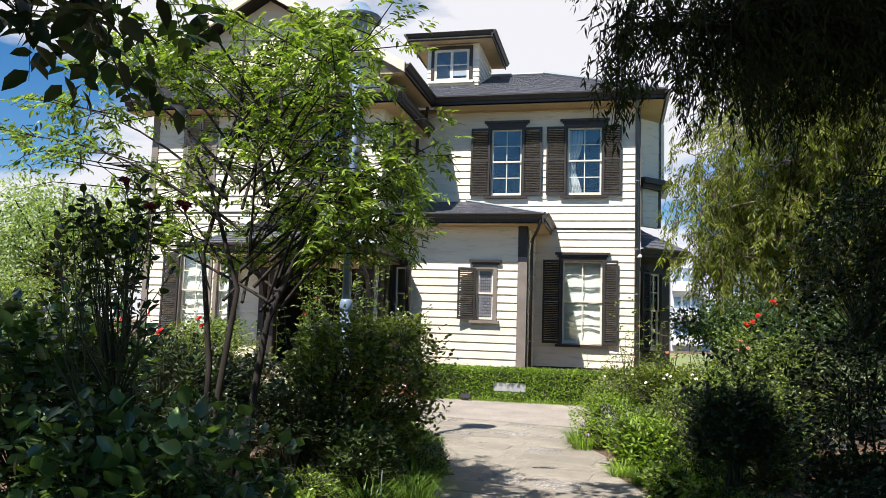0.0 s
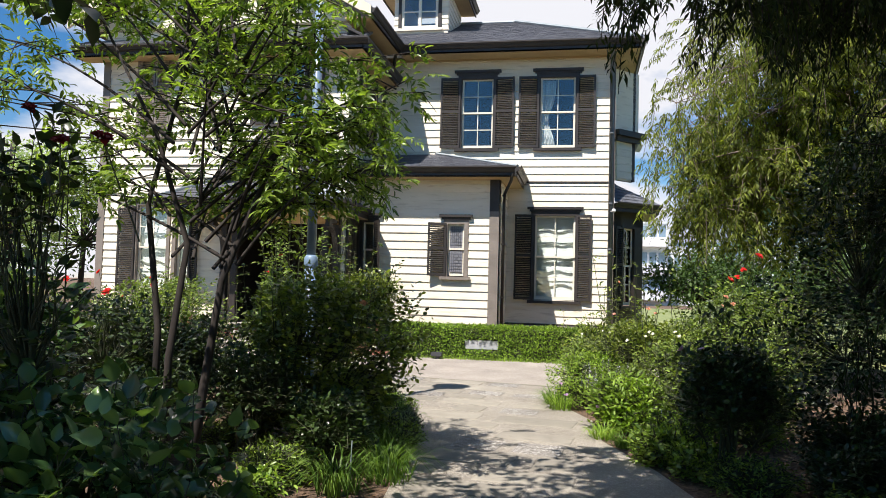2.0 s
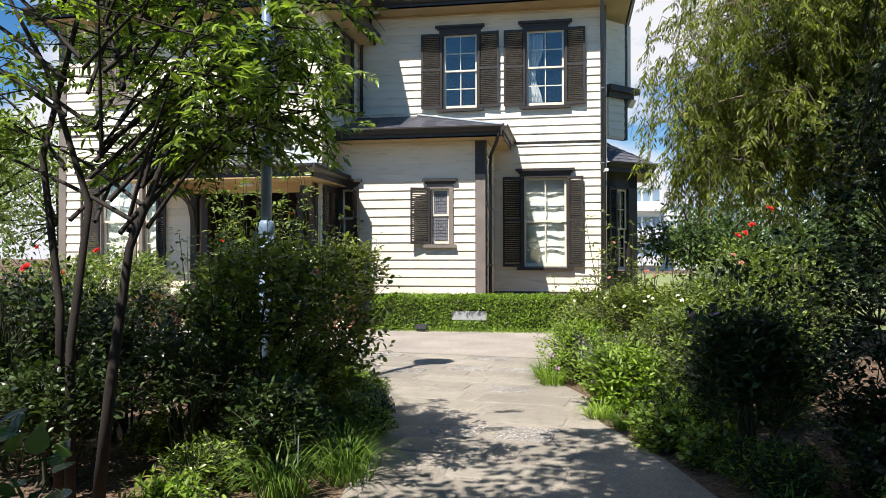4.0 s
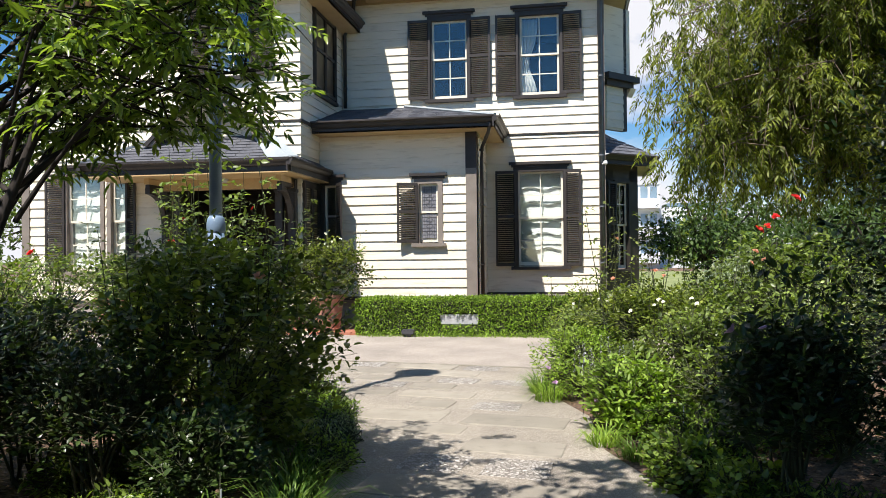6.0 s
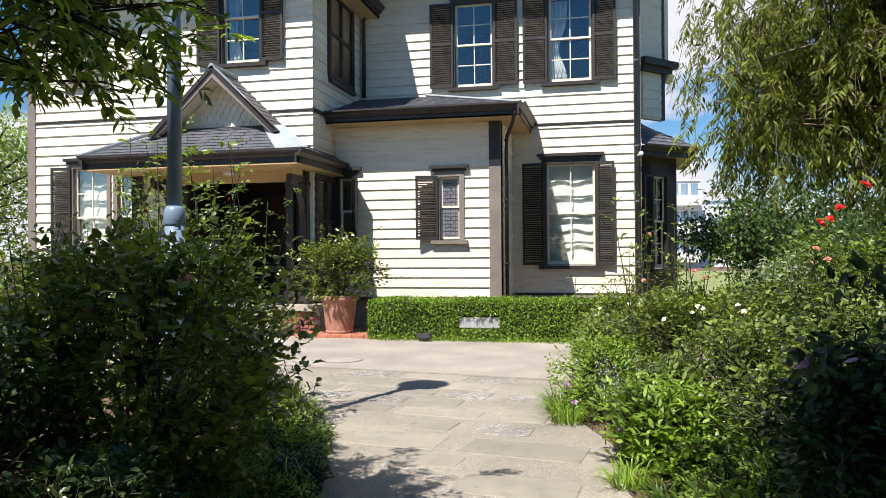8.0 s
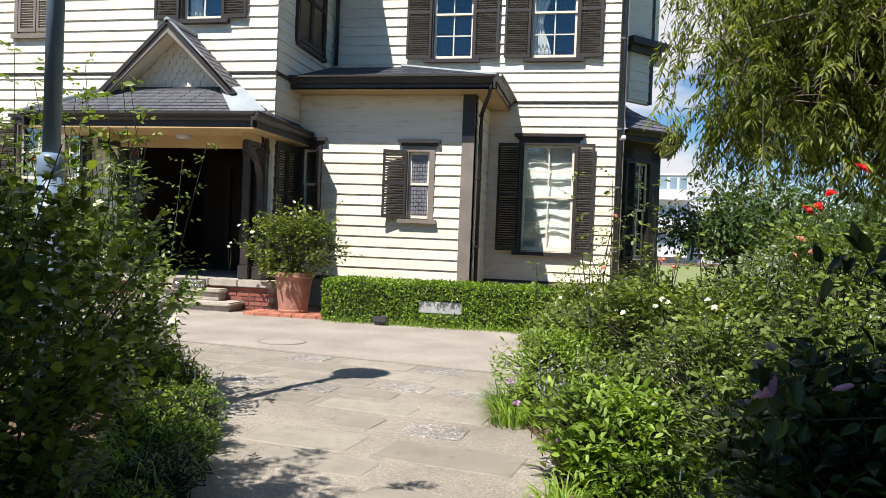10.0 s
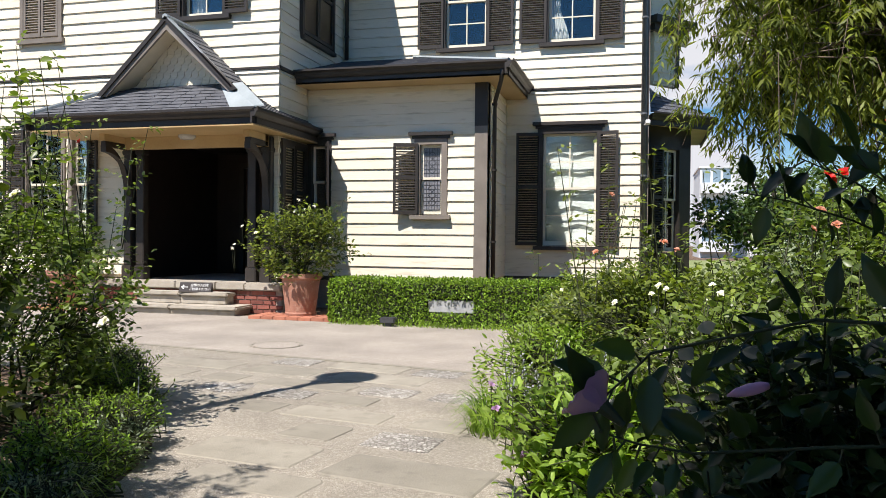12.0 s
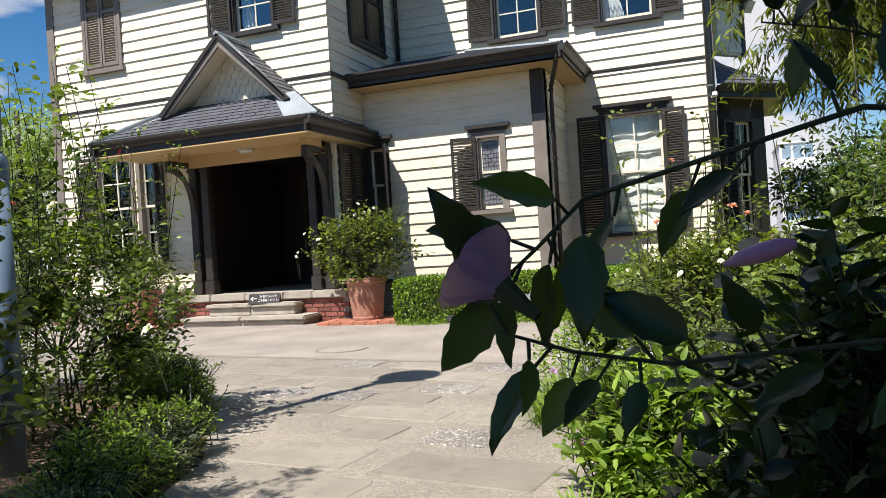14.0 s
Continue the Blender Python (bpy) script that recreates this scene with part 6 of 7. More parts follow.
blooms(b4, [(-5.4, 8.6, 1.45), (-5.9, 8.7, 1.2), (-6.3, 8.8, 1.5)], P_RED, 0.10, 5)
shrub("rose_bush", (-7.9, 9.2, 0), 1.3, 1.1, 1.5, 500, 0.065, L_ROSELIT, "loose green rose bush in the border", 35, per=6, stems=10, wid=0.62)
shrub("rose_bush", (-7.2, 6.5, 0), 1.4, 1.1, 1.5, 500, 0.065, L_ROSELIT, "loose green rose bush in the border", 39, per=6, stems=10, wid=0.62)
shrub("rose_bush", (-10.2, 8.6, 0), 1.6, 1.4, 1.9, 500, 0.07, L_ROSELIT, "loose green shrub at the border's far end", 30, per=6, stems=10, wid=0.6)
shrub("hydrangea", (-1.95, 2.35, 0), 0.80, 0.62, 1.08, 620, 0.095, L_HYD, "broad-leaved dark glossy shrub beside the path", 36, per=5, stems=16, wid=0.64, gap=0.55, broad=True)
shrub("hydrangea", (-3.0, 2.9, 0), 0.95, 0.8, 1.5, 720, 0.10, L_HYD, "tall broad-leaved dark glossy shrub", 37, per=5, stems=16, wid=0.64, gap=0.55, broad=True)
shrub("hydrangea", (-2.15, 1.3, 0), 0.7, 0.5, 1.0, 380, 0.095, L_HYD, "broad-leaved dark glossy shrub beside the path", 29, per=5, stems=14, wid=0.64, gap=0.55, broad=True)
b5 = shrub("rose_bush", (-3.8, 5.3, 0), 0.9, 0.8, 1.3, 420, 0.055, L_ROSESHADE, "shaded rose bush under the small tree", 38, per=6, stems=14, wid=0.62)
b6 = shrub("climbing_rose", (-2.35, 2.55, 0), 0.35, 0.28, 2.1, 100, 0.065, L_ROSESHADE, "tall loose rose with dark crimson blooms", 28, per=7, stems=4, low=0.3, wid=0.62)
blooms(b6, [(-1.78, 2.29, 1.94), (-1.95, 2.3, 1.93), (-2.12, 2.35, 2.06)], P_DEEP, 0.07, 6)

# dark filler bushes, added over bare soil to stand in for shade
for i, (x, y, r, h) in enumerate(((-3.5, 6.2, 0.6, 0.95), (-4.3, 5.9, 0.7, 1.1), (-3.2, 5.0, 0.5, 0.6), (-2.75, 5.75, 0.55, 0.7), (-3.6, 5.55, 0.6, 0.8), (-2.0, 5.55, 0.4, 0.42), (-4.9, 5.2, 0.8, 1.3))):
    shrub("rose_bush", (x, y, 0), r, r, h + 0.2, 330, 0.05, L_ROSESHADE, "shaded rose bush under the small tree", 90 + i, per=6, stems=16, wid=0.62, low=0.42)

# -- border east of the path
hib = shrub("hibiscus", (0.98, 6.0, 0), 0.52, 0.44, 1.08, 640, 0.052, L_ROSESHADE, "dark leafy hibiscus shrub with mauve flowers", 41, per=6, z0=0.25, stems=16, wid=0.62, gap=0.5, low=0.36, broad=True)
shoots(hib, 8, 141, 0.4, 0.35, 0.85, 1.1, 0.05, L_ROSESHADE)
r1 = shrub("rose_bush", (0.62, 9.7, 0), 0.85, 0.8, 1.08, 900, 0.05, L_ROSEMID, "sunlit rose bush with peach blooms", 42, per=6, stems=16, wid=0.64, gap=0.5)
shoots(r1, 12, 142, 0.7, 0.6, 0.85, 1.35, 0.05, L_ROSELIT)
shoots(r1, 7, 242, 0.6, 0.5, 0.95, 1.9, 0.055, L_ROSEMID)
blooms(r1, [(0.62, 9.0, 0.92), (0.70, 9.02, 0.95), (0.66, 8.98, 0.97), (0.95, 9.0, 0.98), (0.42, 9.05, 0.86), (1.0, 9.03, 0.93)], P_WHITE, 0.042, 71)
blooms(r1, [(0.7, 9.63, 1.22), (0.78, 9.6, 1.17), (0.35, 9.9, 1.55), (0.28, 9.4, 1.15)], P_PEACH, 0.052, 7)
r2 = shrub("rose_bush", (1.85, 9.3, 0), 0.9, 0.85, 1.55, 900, 0.052, L_ROSELIT, "tall rose bush with red blooms", 43, per=6, stems=16, wid=0.64, gap=0.5)
shoots(r2, 14, 143, 0.7, 0.6, 1.2, 1.8, 0.05, L_ROSELIT)
blooms(r2, [(1.69, 9.35, 1.63), (1.75, 9.3, 1.72), (1.9, 9.2, 1.88), (1.6, 9.3, 1.60)], P_RED, 0.085, 8)
blooms(r2, [(1.5, 9.0, 1.4), (1.58, 9.0, 1.32), (1.45, 8.95, 1.30)], P_PEACH, 0.052, 9)
r3 = shrub("rose_bush", (0.25, 11.5, 0), 0.75, 0.7, 0.95, 700, 0.05, L_ROSEMID, "low rose bush with white blooms before the hedge", 44, per=6, stems=12, wid=0.64, gap=0.5)
shoots(r3, 5, 244, 0.5, 0.5, 0.8, 1.7, 0.05, L_ROSEMID)
shoots(r3, 14, 144, 0.7, 0.6, 0.7, 1.3, 0.05, L_ROSELIT)
blooms(r3, [(0.2, 10.9, 0.86), (0.3, 10.95, 0.84), (0.55, 10.9, 0.9), (-0.1, 11.0, 0.8), (0.42, 10.9, 0.72)], P_WHITE, 0.04, 10)
shrub("rose_bush", (1.7, 11.9, 0), 1.0, 0.8, 1.1, 600, 0.055, L_ROSELIT, "leafy green rose bush in the border", 50, per=6, stems=12, wid=0.64)
# evergreens get the near-black leaf colour for the shade they stand in
shrub("evergreen_shrub", (2.15, 6.5, 0), 0.95, 0.85, 2.8, 1500, 0.06, L_BROADSHADE, "tall dark evergreen shrub under the conifer", 45, per=6, stems=16, wid=0.6, gap=0.6)
shrub("evergreen_shrub", (2.5, 4.3, 0), 0.9, 0.9, 2.3, 900, 0.06, L_BROADSHADE, "tall dark evergreen shrub under the conifer", 51, per=6, stems=16, wid=0.6, gap=0.6)
shrub("evergreen_shrub", (3.6, 8.6, 0), 1.1, 1.0, 2.9, 800, 0.065, L_BROADSHADE, "tall dark evergreen shrub under the conifer", 52, per=6, stems=16, wid=0.6, gap=0.6)
shrub("evergreen_shrub", (2.6, 2.2, 0), 0.9, 0.9, 1.7, 500, 0.065, L_BROADSHADE, "dark evergreen shrub beside the path", 53, per=6, stems=14, wid=0.6, gap=0.6)
shrub("evergreen_shrub", (3.0, 5.2, 0), 1.0, 1.1, 3.4, 1100, 0.065, L_BROADSHADE, "tall dark evergreen shrub under the conifer", 59, per=6, stems=16, wid=0.6, gap=0.7)
shrub("silver_shrub", (2.6, 10.8, 0), 0.9, 0.7, 1.3, 500, 0.05, L_GREY, "grey-leaved shrub in the sunlit border", 54, per=6, stems=12, wid=0.5)
shrub("silver_shrub", (3.6, 13.5, 0), 1.3, 1.0, 1.7, 500, 0.06, L_GREY, "grey-leaved shrub in the sunlit border", 55, per=6, stems=12, wid=0.5)
# the darkest of these are added over bare soil in place of shade
for i, (x, y, r, h, m) in enumerate(((0.62, 7.5, 0.36, 0.30, L_BOX), (1.0, 7.9, 0.5, 0.72, L_ROSELIT), (1.5, 7.6, 0.6, 0.95, L_ROSELIT), (0.35, 8.6, 0.42, 0.62, L_ROSELIT), (0.95, 8.5, 0.6, 0.95, L_ROSELIT), (1.6, 8.2, 0.6, 1.1, L_ROSELIT), (0.0, 10.4, 0.45, 0.75, L_ROSELIT), (0.55, 6.6, 0.26, 0.28, L_TREE), (0.85, 6.2, 0.3, 0.26, L_TREE), (1.75, 5.3, 0.5, 0.5, L_ROSESHADE), (2.0, 3.7, 0.6, 0.55, L_ROSESHADE), (1.6, 3.0, 0.5, 0.4, L_ROSESHADE), (1.9, 6.0, 0.5, 0.6, L_ROSESHADE), (1.7, 2.0, 0.5, 0.45, L_ROSESHADE))):
    shrub("perennial", (x, y, 0), r, r, h, 420, 0.05, m, "leafy green border plant among the roses", 110 + i, per=6, stems=10, wid=0.66, z0=0.04)
p1 = shrub("perennial", (0.33, 7.95, 0), 0.48, 0.44, 0.56, 480, 0.075, L_LIME, "leafy light green perennial at the path edge", 46, per=5, stems=12, wid=0.42)
blooms(p1, [(0.05, 7.92, 0.24)], P_MAUVE, 0.07, 11, 8)
p2 = shrub("perennial", (-0.02, 9.45, 0), 0.58, 0.5, 0.70, 560, 0.05, L_LIME, "bushy light green perennial at the path edge", 47, per=6, stems=12, wid=0.38)
blooms(p2, [(-0.35, 9.2, 0.3), (-0.28, 9.0, 0.2)], P_MAUVE, 0.06, 12, 8)
shrub("perennial", (0.75, 6.95, 0), 0.45, 0.4, 0.36, 380, 0.04, L_BOX, "low spreading green groundcover at the path edge", 56, per=6, stems=10, wid=0.4)
shrub("perennial", (1.05, 5.6, 0), 0.40, 0.4, 0.30, 320, 0.04, L_TREE, "low spreading green groundcover at the path edge", 57, per=6, stems=10, wid=0.4)
shrub("perennial", (1.5, 4.6, 0), 0.5, 0.5, 0.30, 300, 0.05, L_TREE, "low spreading green groundcover at the path edge", 58, per=6, stems=10, wid=0.4)
w1 = shrub("rose_bush", (-4.52, 15.12, 0.60), 0.98, 0.62, 1.05, 520, 0.075, L_ROSEMID, "white rose growing in the terracotta pot", 48, per=6, stems=14, wid=0.68, z0=0.05, gap=0.15)
shoots(w1, 24, 148, 0.65, 0.5, 0.62, 1.2, 0.055, L_ROSEMID)
blooms(w1, [(-4.6, 14.9, 1.72), (-4.5, 15.0, 1.8), (-4.35, 14.9, 1.65), (-4.75, 14.9, 1.62), (-5.45, 14.7, 1.06), (-5.4, 14.7, 1.12), (-5.3, 14.75, 1.4), (-4.15, 14.8, 1.7), (-5.1, 14.8, 1.3)], P_WHITE, 0.06, 13)
shrub("rose_bush", (-8.75, 15.05, 0.60), 0.7, 0.55, 0.85, 420, 0.05, L_ROSELIT, "leafy rose growing in the terracotta pot", 49, per=6, stems=12, wid=0.62, z0=0.05)

# -- edging plants west of the path
for i, (x, y, r, h, m, lf, lab) in enumerate((
        (-1.72, 6.6, 0.24, 0.22, L_LIME, 0.032, "low light green groundcover spilling to the path"), (-1.82, 7.05, 0.28, 0.26, L_GREY, 0.028, "low variegated groundcover with tiny white flowers"), (-1.95, 7.4, 0.3, 0.32, L_BOX, 0.035, "low light green groundcover spilling to the path"),
        (-2.15, 7.55, 0.34, 0.34, L_LIME, 0.035, "low light green groundcover spilling to the path"), (-2.35, 8.15, 0.36, 0.36, L_BOX, 0.035, "low light green groundcover spilling to the path"),
        (-2.75, 8.75, 0.38, 0.36, L_BOX, 0.035, "low light green groundcover spilling to the path"), (-2.1, 7.9, 0.22, 0.25, L_GREY, 0.03, "low variegated groundcover with tiny white flowers"),
        (-3.3, 9.4, 0.42, 0.40, L_TREE, 0.04, "low green groundcover spilling to the path"), (-4.2, 10.0, 0.5, 0.45, L_TREE, 0.04, "low green groundcover spilling to the path"),
        (-2.1, 4.35, 0.22, 0.30, L_LIME, 0.05, "small lime-green perennial by the path"), (-2.3, 5.2, 0.4, 0.28, L_TREE, 0.045, "low shaded groundcover under the roses"),
        (-1.75, 3.4, 0.3, 0.25, L_TREE, 0.05, "low shaded groundcover under the roses"), (-3.0, 6.0, 0.4, 0.25, L_TREE, 0.045, "low shaded groundcover under the roses"))):
    shrub("perennial", (x, y, 0), r, r, h, 330, lf, m, lab, 60 + i, per=6, stems=8, wid=0.42, z0=0.03)


def grass_clump(x, y, r, n, length, material, label, seed):
    rng = np.random.default_rng(seed)
    c = empty("grass_clump", label, "grass")
    c.location = (x, y, 0)
    P, A, N, Ls = [], [], [], []
    for i in range(n):
        a, q = rng.uniform(0, 6.28), rng.uniform(0, 1) ** 0.5 * r * 0.5
        p = np.array([math.cos(a) * q, math.sin(a) * q, 0])
        o = np.array([math.cos(a + rng.normal(0, 0.5)), math.sin(a + rng.normal(0, 0.5)), 0])
        P.append(p)
        A.append(o * rng.uniform(0.5, 1.25) + np.array([0, 0, rng.uniform(0.45, 0.9)]))
        N.append(np.array([0, 0, 1.0]) - o * 0.3)
        Ls.append(length * rng.uniform(0.6, 1.2))
    L = np.array(Ls)
    leaves("blade", np.array(P), np.array(A), -np.array(N), L, np.full(n, 0.011), material, c, BLADE, BLADE_F, -2.6)["kind"] = "stuff"


for i, (x, y, r, n, ln, m) in enumerate(((-1.52, 5.45, 0.34, 150, 0.38, L_GRASS), (-1.78, 5.05, 0.32, 130, 0.36, L_GRASS), (-1.66, 5.95, 0.3, 120, 0.36, L_GRASS), (-1.85, 6.4, 0.3, 110, 0.34, L_GRASS),
                                        (-1.92, 7.15, 0.28, 130, 0.36, L_LIME), (-0.35, 9.15, 0.26, 120, 0.24, L_LIME), (-0.42, 9.6, 0.26, 120, 0.26, L_GRASS), (0.10, 7.55, 0.24, 100, 0.18, L_LIME),
                                        (0.3, 7.2, 0.24, 90, 0.16, L_GRASS), (1.0, 5.0, 0.3, 90, 0.24, L_GRASS), (1.25, 4.2, 0.3, 90, 0.26, L_GRASS), (-2.0, 3.6, 0.25, 60, 0.3, L_GRASS))):
    grass_clump(x, y, r, n, ln, m, "tuft of narrow arching green grass at the path edge", 200 + i)
for x, y in ((-1.72, 5.15), (0.62, 7.3), (-2.5, 8.6)):
    st = empty("plant_stake", "thin pale metal plant label stake in the border", "stake")
    part("rod", tube([(x, y, 0), (x + 0.01, y, 0.34)], [0.004, 0.004], 6), M_FLASH, st)
# pale salvia spikes among the edging plants
sv = empty("salvia", "slender pale blue-grey salvia spikes in the border", "flower")
sv.location = (0.15, 8.45, 0)
rng = np.random.default_rng(88)
sg_, Pp, Aa = [], [], []
for i in range(14):
    a = np.array([rng.normal(0, 0.16), rng.normal(0, 0.18), 0.1])
    b = a + np.array([rng.normal(0, 0.06), rng.normal(0, 0.06), rng.uniform(0.42, 0.62)])
    sg_.append((a, b, 0.003, 0.0015))
    for k in range(26):
        f = 0.55 + 0.45 * k / 25
        Pp.append(a + (b - a) * f)
        Aa.append(np.array([rng.normal(), rng.normal(), 0.5]))
twigs_mesh("spike_stem", sg_, M_TWIG, sv)["kind"] = "stuff"
leaves("floret", np.array(Pp), np.array(Aa), rng.normal(0, 1, (len(Pp), 3)), np.full(len(Pp), 0.016), np.full(len(Pp), 0.010), P_LILAC, sv, LEAF4, LEAF4_F)["kind"] = "stuff"
# thin grass along the foot of the hedge
fr = empty("grass_fringe", "thin fringe of short grass at the hedge foot", "grass", kind="stuff")
rng = np.random.default_rng(77)
n = 900
P = np.stack([rng.uniform(-3.8, 0.6, n), 14.56 + rng.normal(0, 0.05, n), np.zeros(n)], 1)
A = np.stack([rng.normal(0, 0.5, n), rng.normal(-0.2, 0.5, n), np.ones(n)], 1)
leaves("blade", P, A, rng.normal(0, 1, (n, 3)), rng.uniform(0.05, 0.13, n), np.full(n, 0.008), L_LIME, fr, BLADE, BLADE_F)
# dry leaves on the soil
lt = empty("leaf_litter", "scattered dry brown leaves on the soil", "leaves", kind="stuff")
n = 2600
P = np.stack([rng.uniform(-6, 4, n), rng.uniform(2, 11, n), rng.uniform(0.004, 0.015, n)], 1)
P = P[[not inside_path(p[0], p[1]) for p in P]]
leaves("fallen_leaf", P, rng.normal(0, 1, P.shape) * np.array([1, 1, 0.1]), rng.normal(0, 0.3, P.shape) + np.array([0, 0, 1]), rng.uniform(0.03, 0.06, len(P)), rng.uniform(0.015, 0.03, len(P)), L_DRY, lt, LEAF4, LEAF4_F)


# hibiscus sprays that reach over the path, with their flowers
def hibiscus_spray(pts, n, seed, leaf):
    rng = np.random.default_rng(seed)
    o = np.array(hib.location)
    q = [np.array(p) - o for p in pts]
    part("branch", tube([tuple(p) for p in q], [0.0021 - 0.0012 * i / (len(q) - 1) for i in range(len(q))], 7), M_TWIG, hib, smooth=True)
    T, A, N, segs = [], [], [], []
    for i in range(n):
        f = (i + rng.uniform(0.2, 0.8)) / n * (len(q) - 1)
        k = min(int(f), len(q) - 2)
        p = q[k] + (q[k + 1] - q[k]) * (f - k)
        d = unit((q[k + 1] - q[k])[None])[0]
        s = unit(np.array([[rng.normal(0, 0.5), rng.normal(0, 0.4), rng.choice((-1.0, 1.0))]]))[0]
        b = p + (s * 0.9 + d * 0.4) * 0.016
        segs.append((p, b, 0.0012, 0.001))
        T.append(b), A.append(s + d * 0.6 + rng.normal(0, 0.25, 3)), N.append(np.array([rng.normal(0, 0.6), -0.8, 0.5]))
    twigs_mesh("petiole", segs, M_TWIG, hib)["kind"] = "stuff"
    L = leaf * rng.uniform(0.6, 1.15, n)
    leaves("leaves", np.array(T), np.array(A), np.array(N), L * 1.25, L * 0.60, L_ROSESHADE, hib, LEAFN, LEAFN_F)


def hibiscus_flower(at, size, seed, facing, opened=1.0):
    rng = np.random.default_rng(seed)
    o = np.array(hib.location)
    p = np.array(at) - o
    up = unit(np.array([facing], float))[0]
    e1 = unit(np.cross(up, np.array([0.2, 0.3, 0.9]))[None])[0]
    e2 = np.cross(up, e1)
    a = np.arange(5) * 2 * math.pi / 5 + rng.normal(0, 0.1, 5)
    out = np.cos(a)[:, None] * e1 + np.sin(a)[:, None] * e2
    bloom = leaves("flower", np.repeat(p[None], 5, 0) + out * 0.003, out * opened + up[None] * 0.9, -out + up[None] * 0.6, np.full(5, size) * rng.uniform(0.9, 1.1, 5), np.full(5, size * 0.95), P_MAUVE, hib, PETAL, PETAL_F, 1.0)
    part("calyx", tube([tuple(p - up * 0.02), tuple(p + up * 0.008)], [0.003, 0.008], 8), M_TWIG, bloom)


hibiscus_spray([(1.15, 5.75, 1.08), (0.92, 5.36, 1.135), (0.72, 5.25, 1.15), (0.58, 5.24, 1.115), (0.555, 5.23, 1.09), (0.533, 5.22, 1.07)], 20, 301, 0.042)
hibiscus_spray([(1.1, 5.8, 0.98), (0.90, 5.36, 1.025), (0.74, 5.28, 1.03), (0.62, 5.26, 1.02), (0.57, 5.24, 1.03), (0.535, 5.215, 1.045)], 17, 302, 0.042)
hibiscus_spray([(1.2, 5.9, 1.1), (1.02, 5.5, 1.17), (0.86, 5.38, 1.24), (0.78, 5.36, 1.30)], 12, 303, 0.042)
hibiscus_spray([(1.2, 6.0, 1.1), (0.98, 5.75, 1.2), (0.845, 5.65, 1.25), (0.76, 5.62, 1.275), (0.695, 5.60, 1.286)], 18, 304, 0.045)
hibiscus_spray([(1.3, 6.05, 1.15), (1.1, 5.8, 1.27), (0.98, 5.72, 1.33), (0.88, 5.68, 1.36)], 14, 305, 0.045)
hibiscus_spray([(1.2, 5.9, 1.12), (0.95, 5.7, 1.24), (0.84, 5.62, 1.30), (0.77, 5.6, 1.33)], 18, 306, 0.045)
hibiscus_flower((0.542, 5.212, 1.066), 0.036, 1, (-0.75, 0.15, 0.6), 0.75)
bud = np.array([(0.650, 5.275, 1.073), (0.659, 5.277, 1.076), (0.671, 5.28, 1.079), (0.682, 5.283, 1.082), (0.688, 5.285, 1.083)]) - np.array(hib.location)
part("flower_bud", tube([tuple(p) for p in bud], [0.001, 0.0045, 0.006, 0.005, 0.003], 10), P_MAUVE, hib, "furled mauve bud", smooth=True)


# ---- distance ----
def far_tree(x, y, h, r, material, seed, label, n=2600, leaf=0.28, name="tree"):
    rng = np.random.default_rng(seed)
    t = empty(name, label, "tree")
    t.location = (x, y, 0)
    part("trunk", tube([(0, 0, 0), (0.1, 0, h * 0.4), (0, 0.1, h * 0.8)], [0.04 * h * 0.5, 0.03 * h * 0.5, 0.01 * h], 8), M_BARK, t, smooth=True)
    k = 26
    c = rng.normal(0, 1, (k, 3))
    c = unit(c) * rng.uniform(0.35, 0.95, (k, 1)) * np.array([r, r, h * 0.40]) + np.array([0, 0, h * 0.58])
    segs = [((0, 0, h * 0.4), tuple(q), 0.05, 0.02) for q in c]
    twigs_mesh("limb", segs, M_BARK, t)
    w = rng.integers(0, k, n)
    p = unit(rng.normal(0, 1, (n, 3))) * rng.uniform(0.5, 1, (n, 1)) * r * 0.42
    p[:, 2] *= 0.75
    P = c[w] + p
    P[:, 2] = np.maximum(P[:, 2], 0.3)
    A = p + rng.normal(0, 0.5 * r * 0.4, P.shape) - np.array([0, 0, 0.2])
    L = leaf * rng.uniform(0.6, 1.3, n)
    cr = leaves("crown", P, A, p + np.array([0, 0, r * 0.3]) + rng.normal(0, 0.2, P.shape), L, L * 0.5, material, t, LEAF4, LEAF4_F)
    cr["kind"] = "stuff"


far_tree(-17.3, 20.0, 6.9, 2.6, L_PALE, 401, "pale feathery tree beside the house", 8000, 0.16)
far_tree(-20.5, 23.0, 6.5, 2.6, L_PALE, 402, "pale feathery tree beside the house", 5000, 0.18)
far_tree(-12.8, 13.0, 2.4, 1.2, L_ROSELIT, 403, "green bush beyond the border", 2600, 0.10, "bush")
far_tree(-15.5, 15.0, 3.0, 1.8, L_PALE, 404, "pale green bush beyond the border", 3000, 0.12, "bush")
far_tree(3.3, 22.0, 2.9, 1.7, L_FAR, 411, "round dark green tree beyond the house", 5000, 0.13)
far_tree(5.2, 25.0, 3.6, 2.3, L_FAR, 412, "round dark green tree beyond the house", 5000, 0.16)
far_tree(8.5, 23.0, 4.2, 2.6, L_FAR, 413, "round dark green tree beyond the house", 5000, 0.16)
far_tree(6.0, 18.0, 2.6, 1.6, L_FAR, 414, "dark green bush beyond the border", 4000, 0.12, "bush")
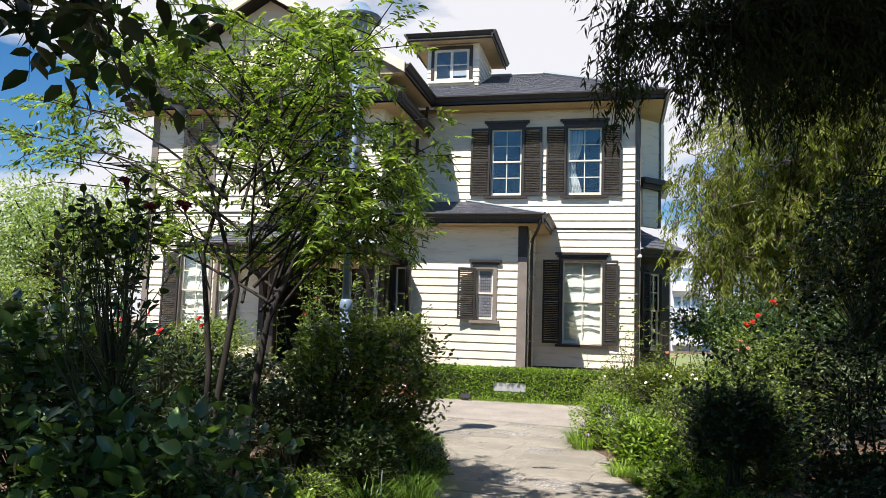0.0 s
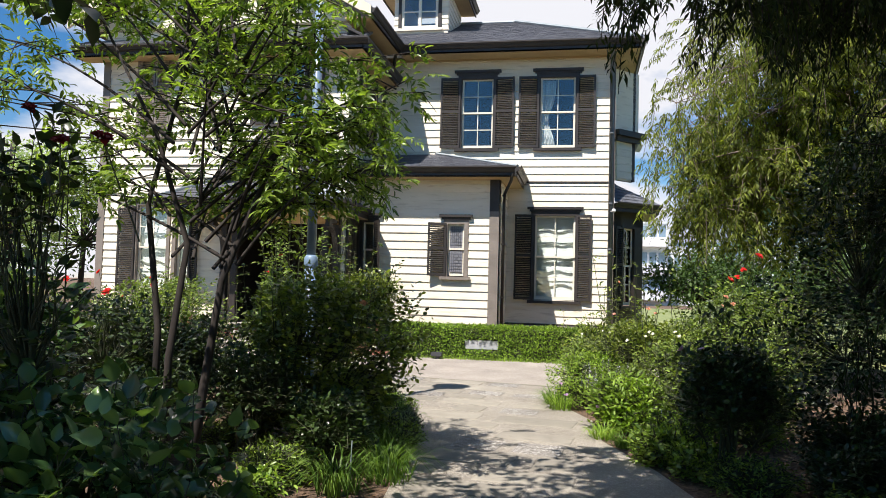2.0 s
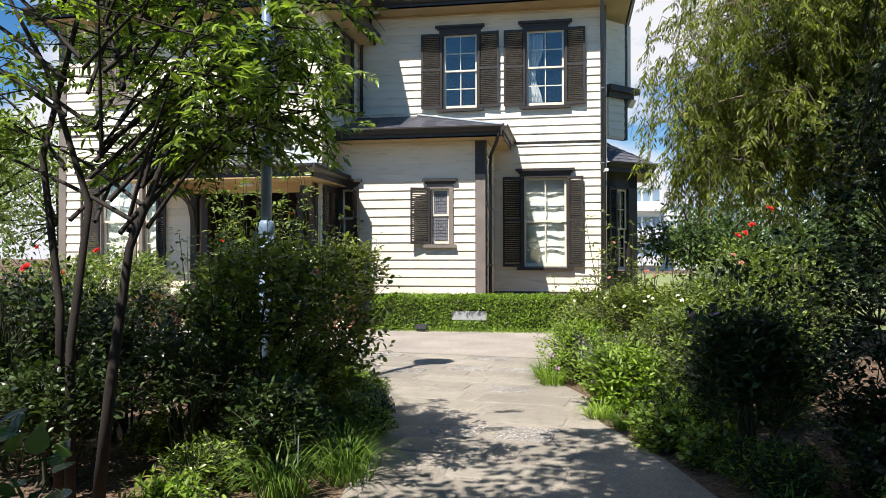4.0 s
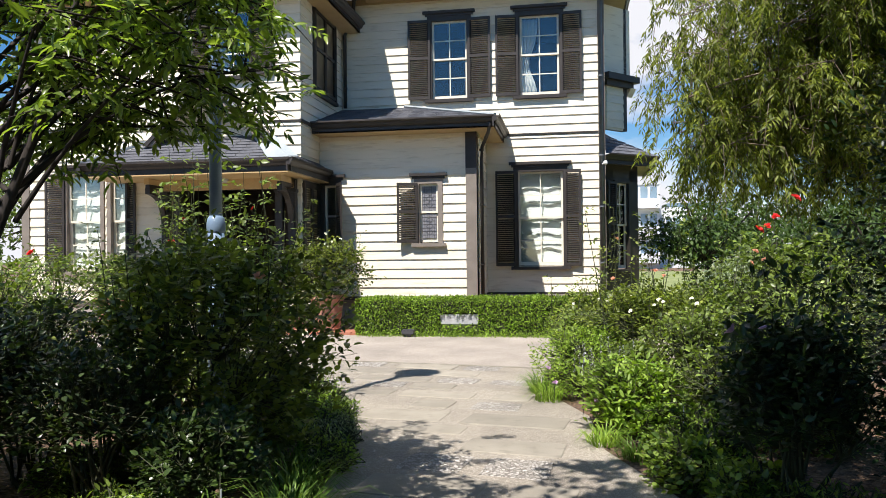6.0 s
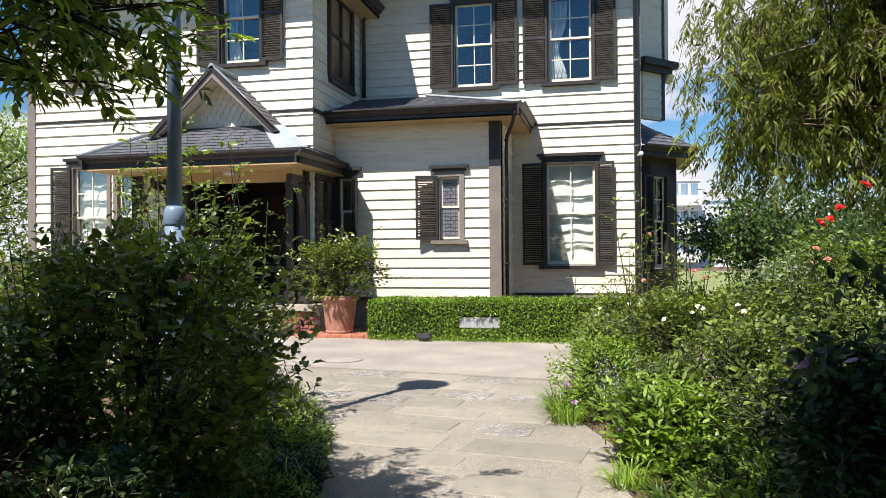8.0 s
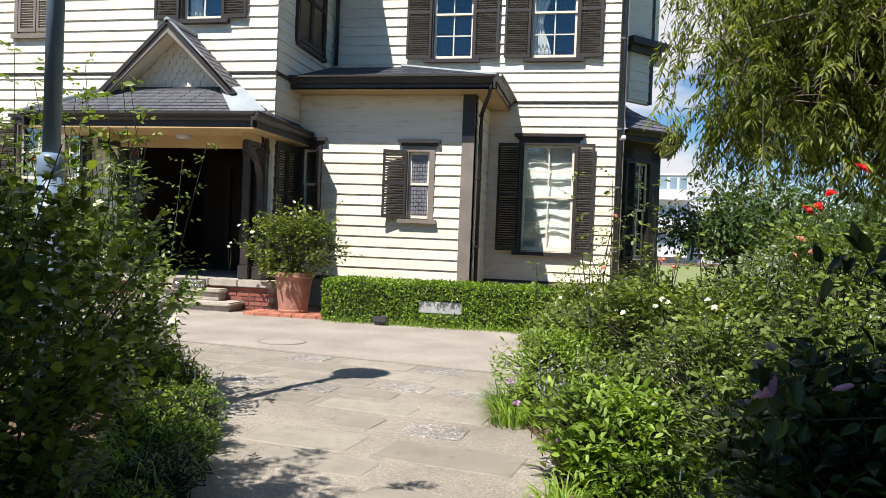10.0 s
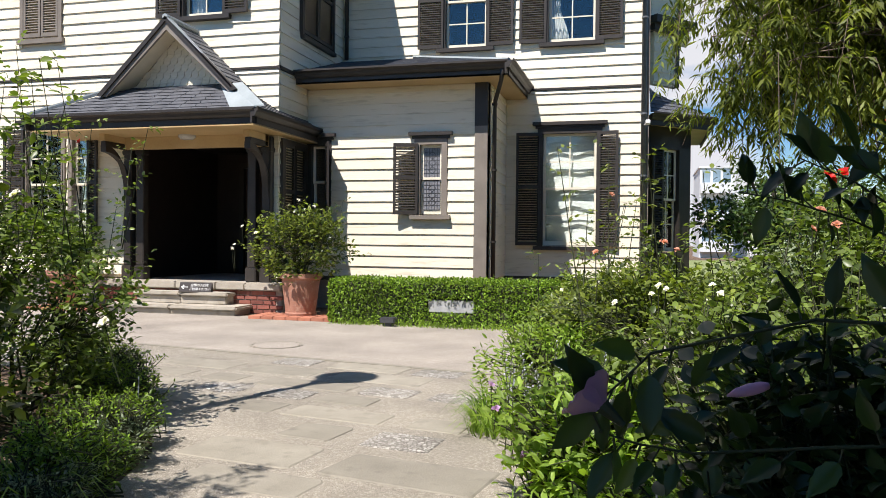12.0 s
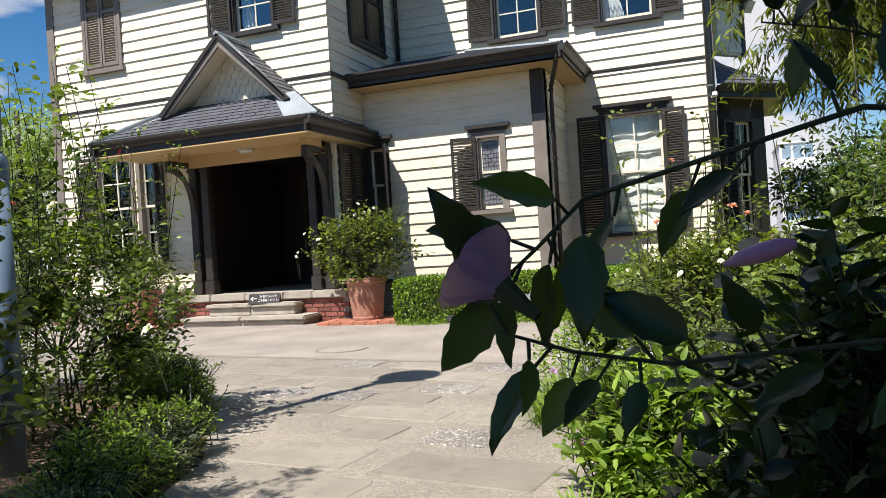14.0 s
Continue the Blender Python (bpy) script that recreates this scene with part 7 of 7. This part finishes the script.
far_tree(9.0, 17.0, 4.5, 2.4, L_FAR, 415, "dense green tree beyond the border", 5000, 0.16)
far_tree(9.5, 11.0, 6.5, 2.8, L_FAR, 416, "dense green tree beyond the border", 6000, 0.18)
far_tree(8.0, 6.5, 6.5, 2.6, L_FAR, 417, "dense green tree beyond the border", 6000, 0.18)
far_tree(7.0, 2.0, 6.0, 2.4, L_FAR, 418, "dense green tree beyond the border", 5000, 0.18)
far_tree(12.5, 14.0, 7.0, 3.0, L_FAR, 419, "dense green tree beyond the border", 5000, 0.2)
far_tree(3.0, 17.2, 1.3, 0.9, L_GREY, 420, "grassy pale shrub at the lawn's edge", 2600, 0.09, "bush")
for i, (x, y, h, r) in enumerate(((-22, 30, 7, 3.5), (-27, 24, 7, 3.5), (-24, 15, 6, 3.2), (-20, 8, 6, 3), (-13, 4, 5, 2.6), (-9, 0.5, 4.5, 2.3), (16, 30, 6, 3.5), (22, 24, 7, 4), (13, 33, 5, 3.5), (20, 40, 6, 4), (10, 36, 4, 3), (-8, -6, 6, 3), (6, -6, 6, 3), (0, -10, 6, 3))):
    far_tree(x, y, h, r, L_FAR, 430 + i, "distant leafy green tree", 2600, 0.28)

# white apartment block beyond the trees
apt = empty("apartment_building", "distant white apartment block with banded balconies", "building")
tower = part("wall", box(5.0, 7.6, 70, 78, 0, 7.4), M_FARWALL, apt)
part("roof", box(4.9, 7.7, 69.9, 78.1, 7.4, 7.55), M_FARWALL, apt)
low_block = part("wall", box(7.6, 12.5, 74, 82, 0, 5.6), M_FARWALL, apt)
part("wall", box(10.0, 17.0, 84, 92, 0, 6.6), M_FARGLASS, apt)
for k in range(3):
    z = 0.5 + k * 2.4
    part("balcony", box(5.05, 7.55, 69.2, 70.0, z, z + 0.85), M_FARWALL, tower)
    for i in range(3):
        part("window", box(5.2 + i * 0.8, 5.8 + i * 0.8, 69.93, 69.99, z + 0.85, z + 1.9), M_FARGLASS, tower)
for i in range(6):
    part("window", box(7.9 + i * 0.75, 8.4 + i * 0.75, 73.93, 73.99, 3.4, 4.6), M_FARGLASS, low_block)
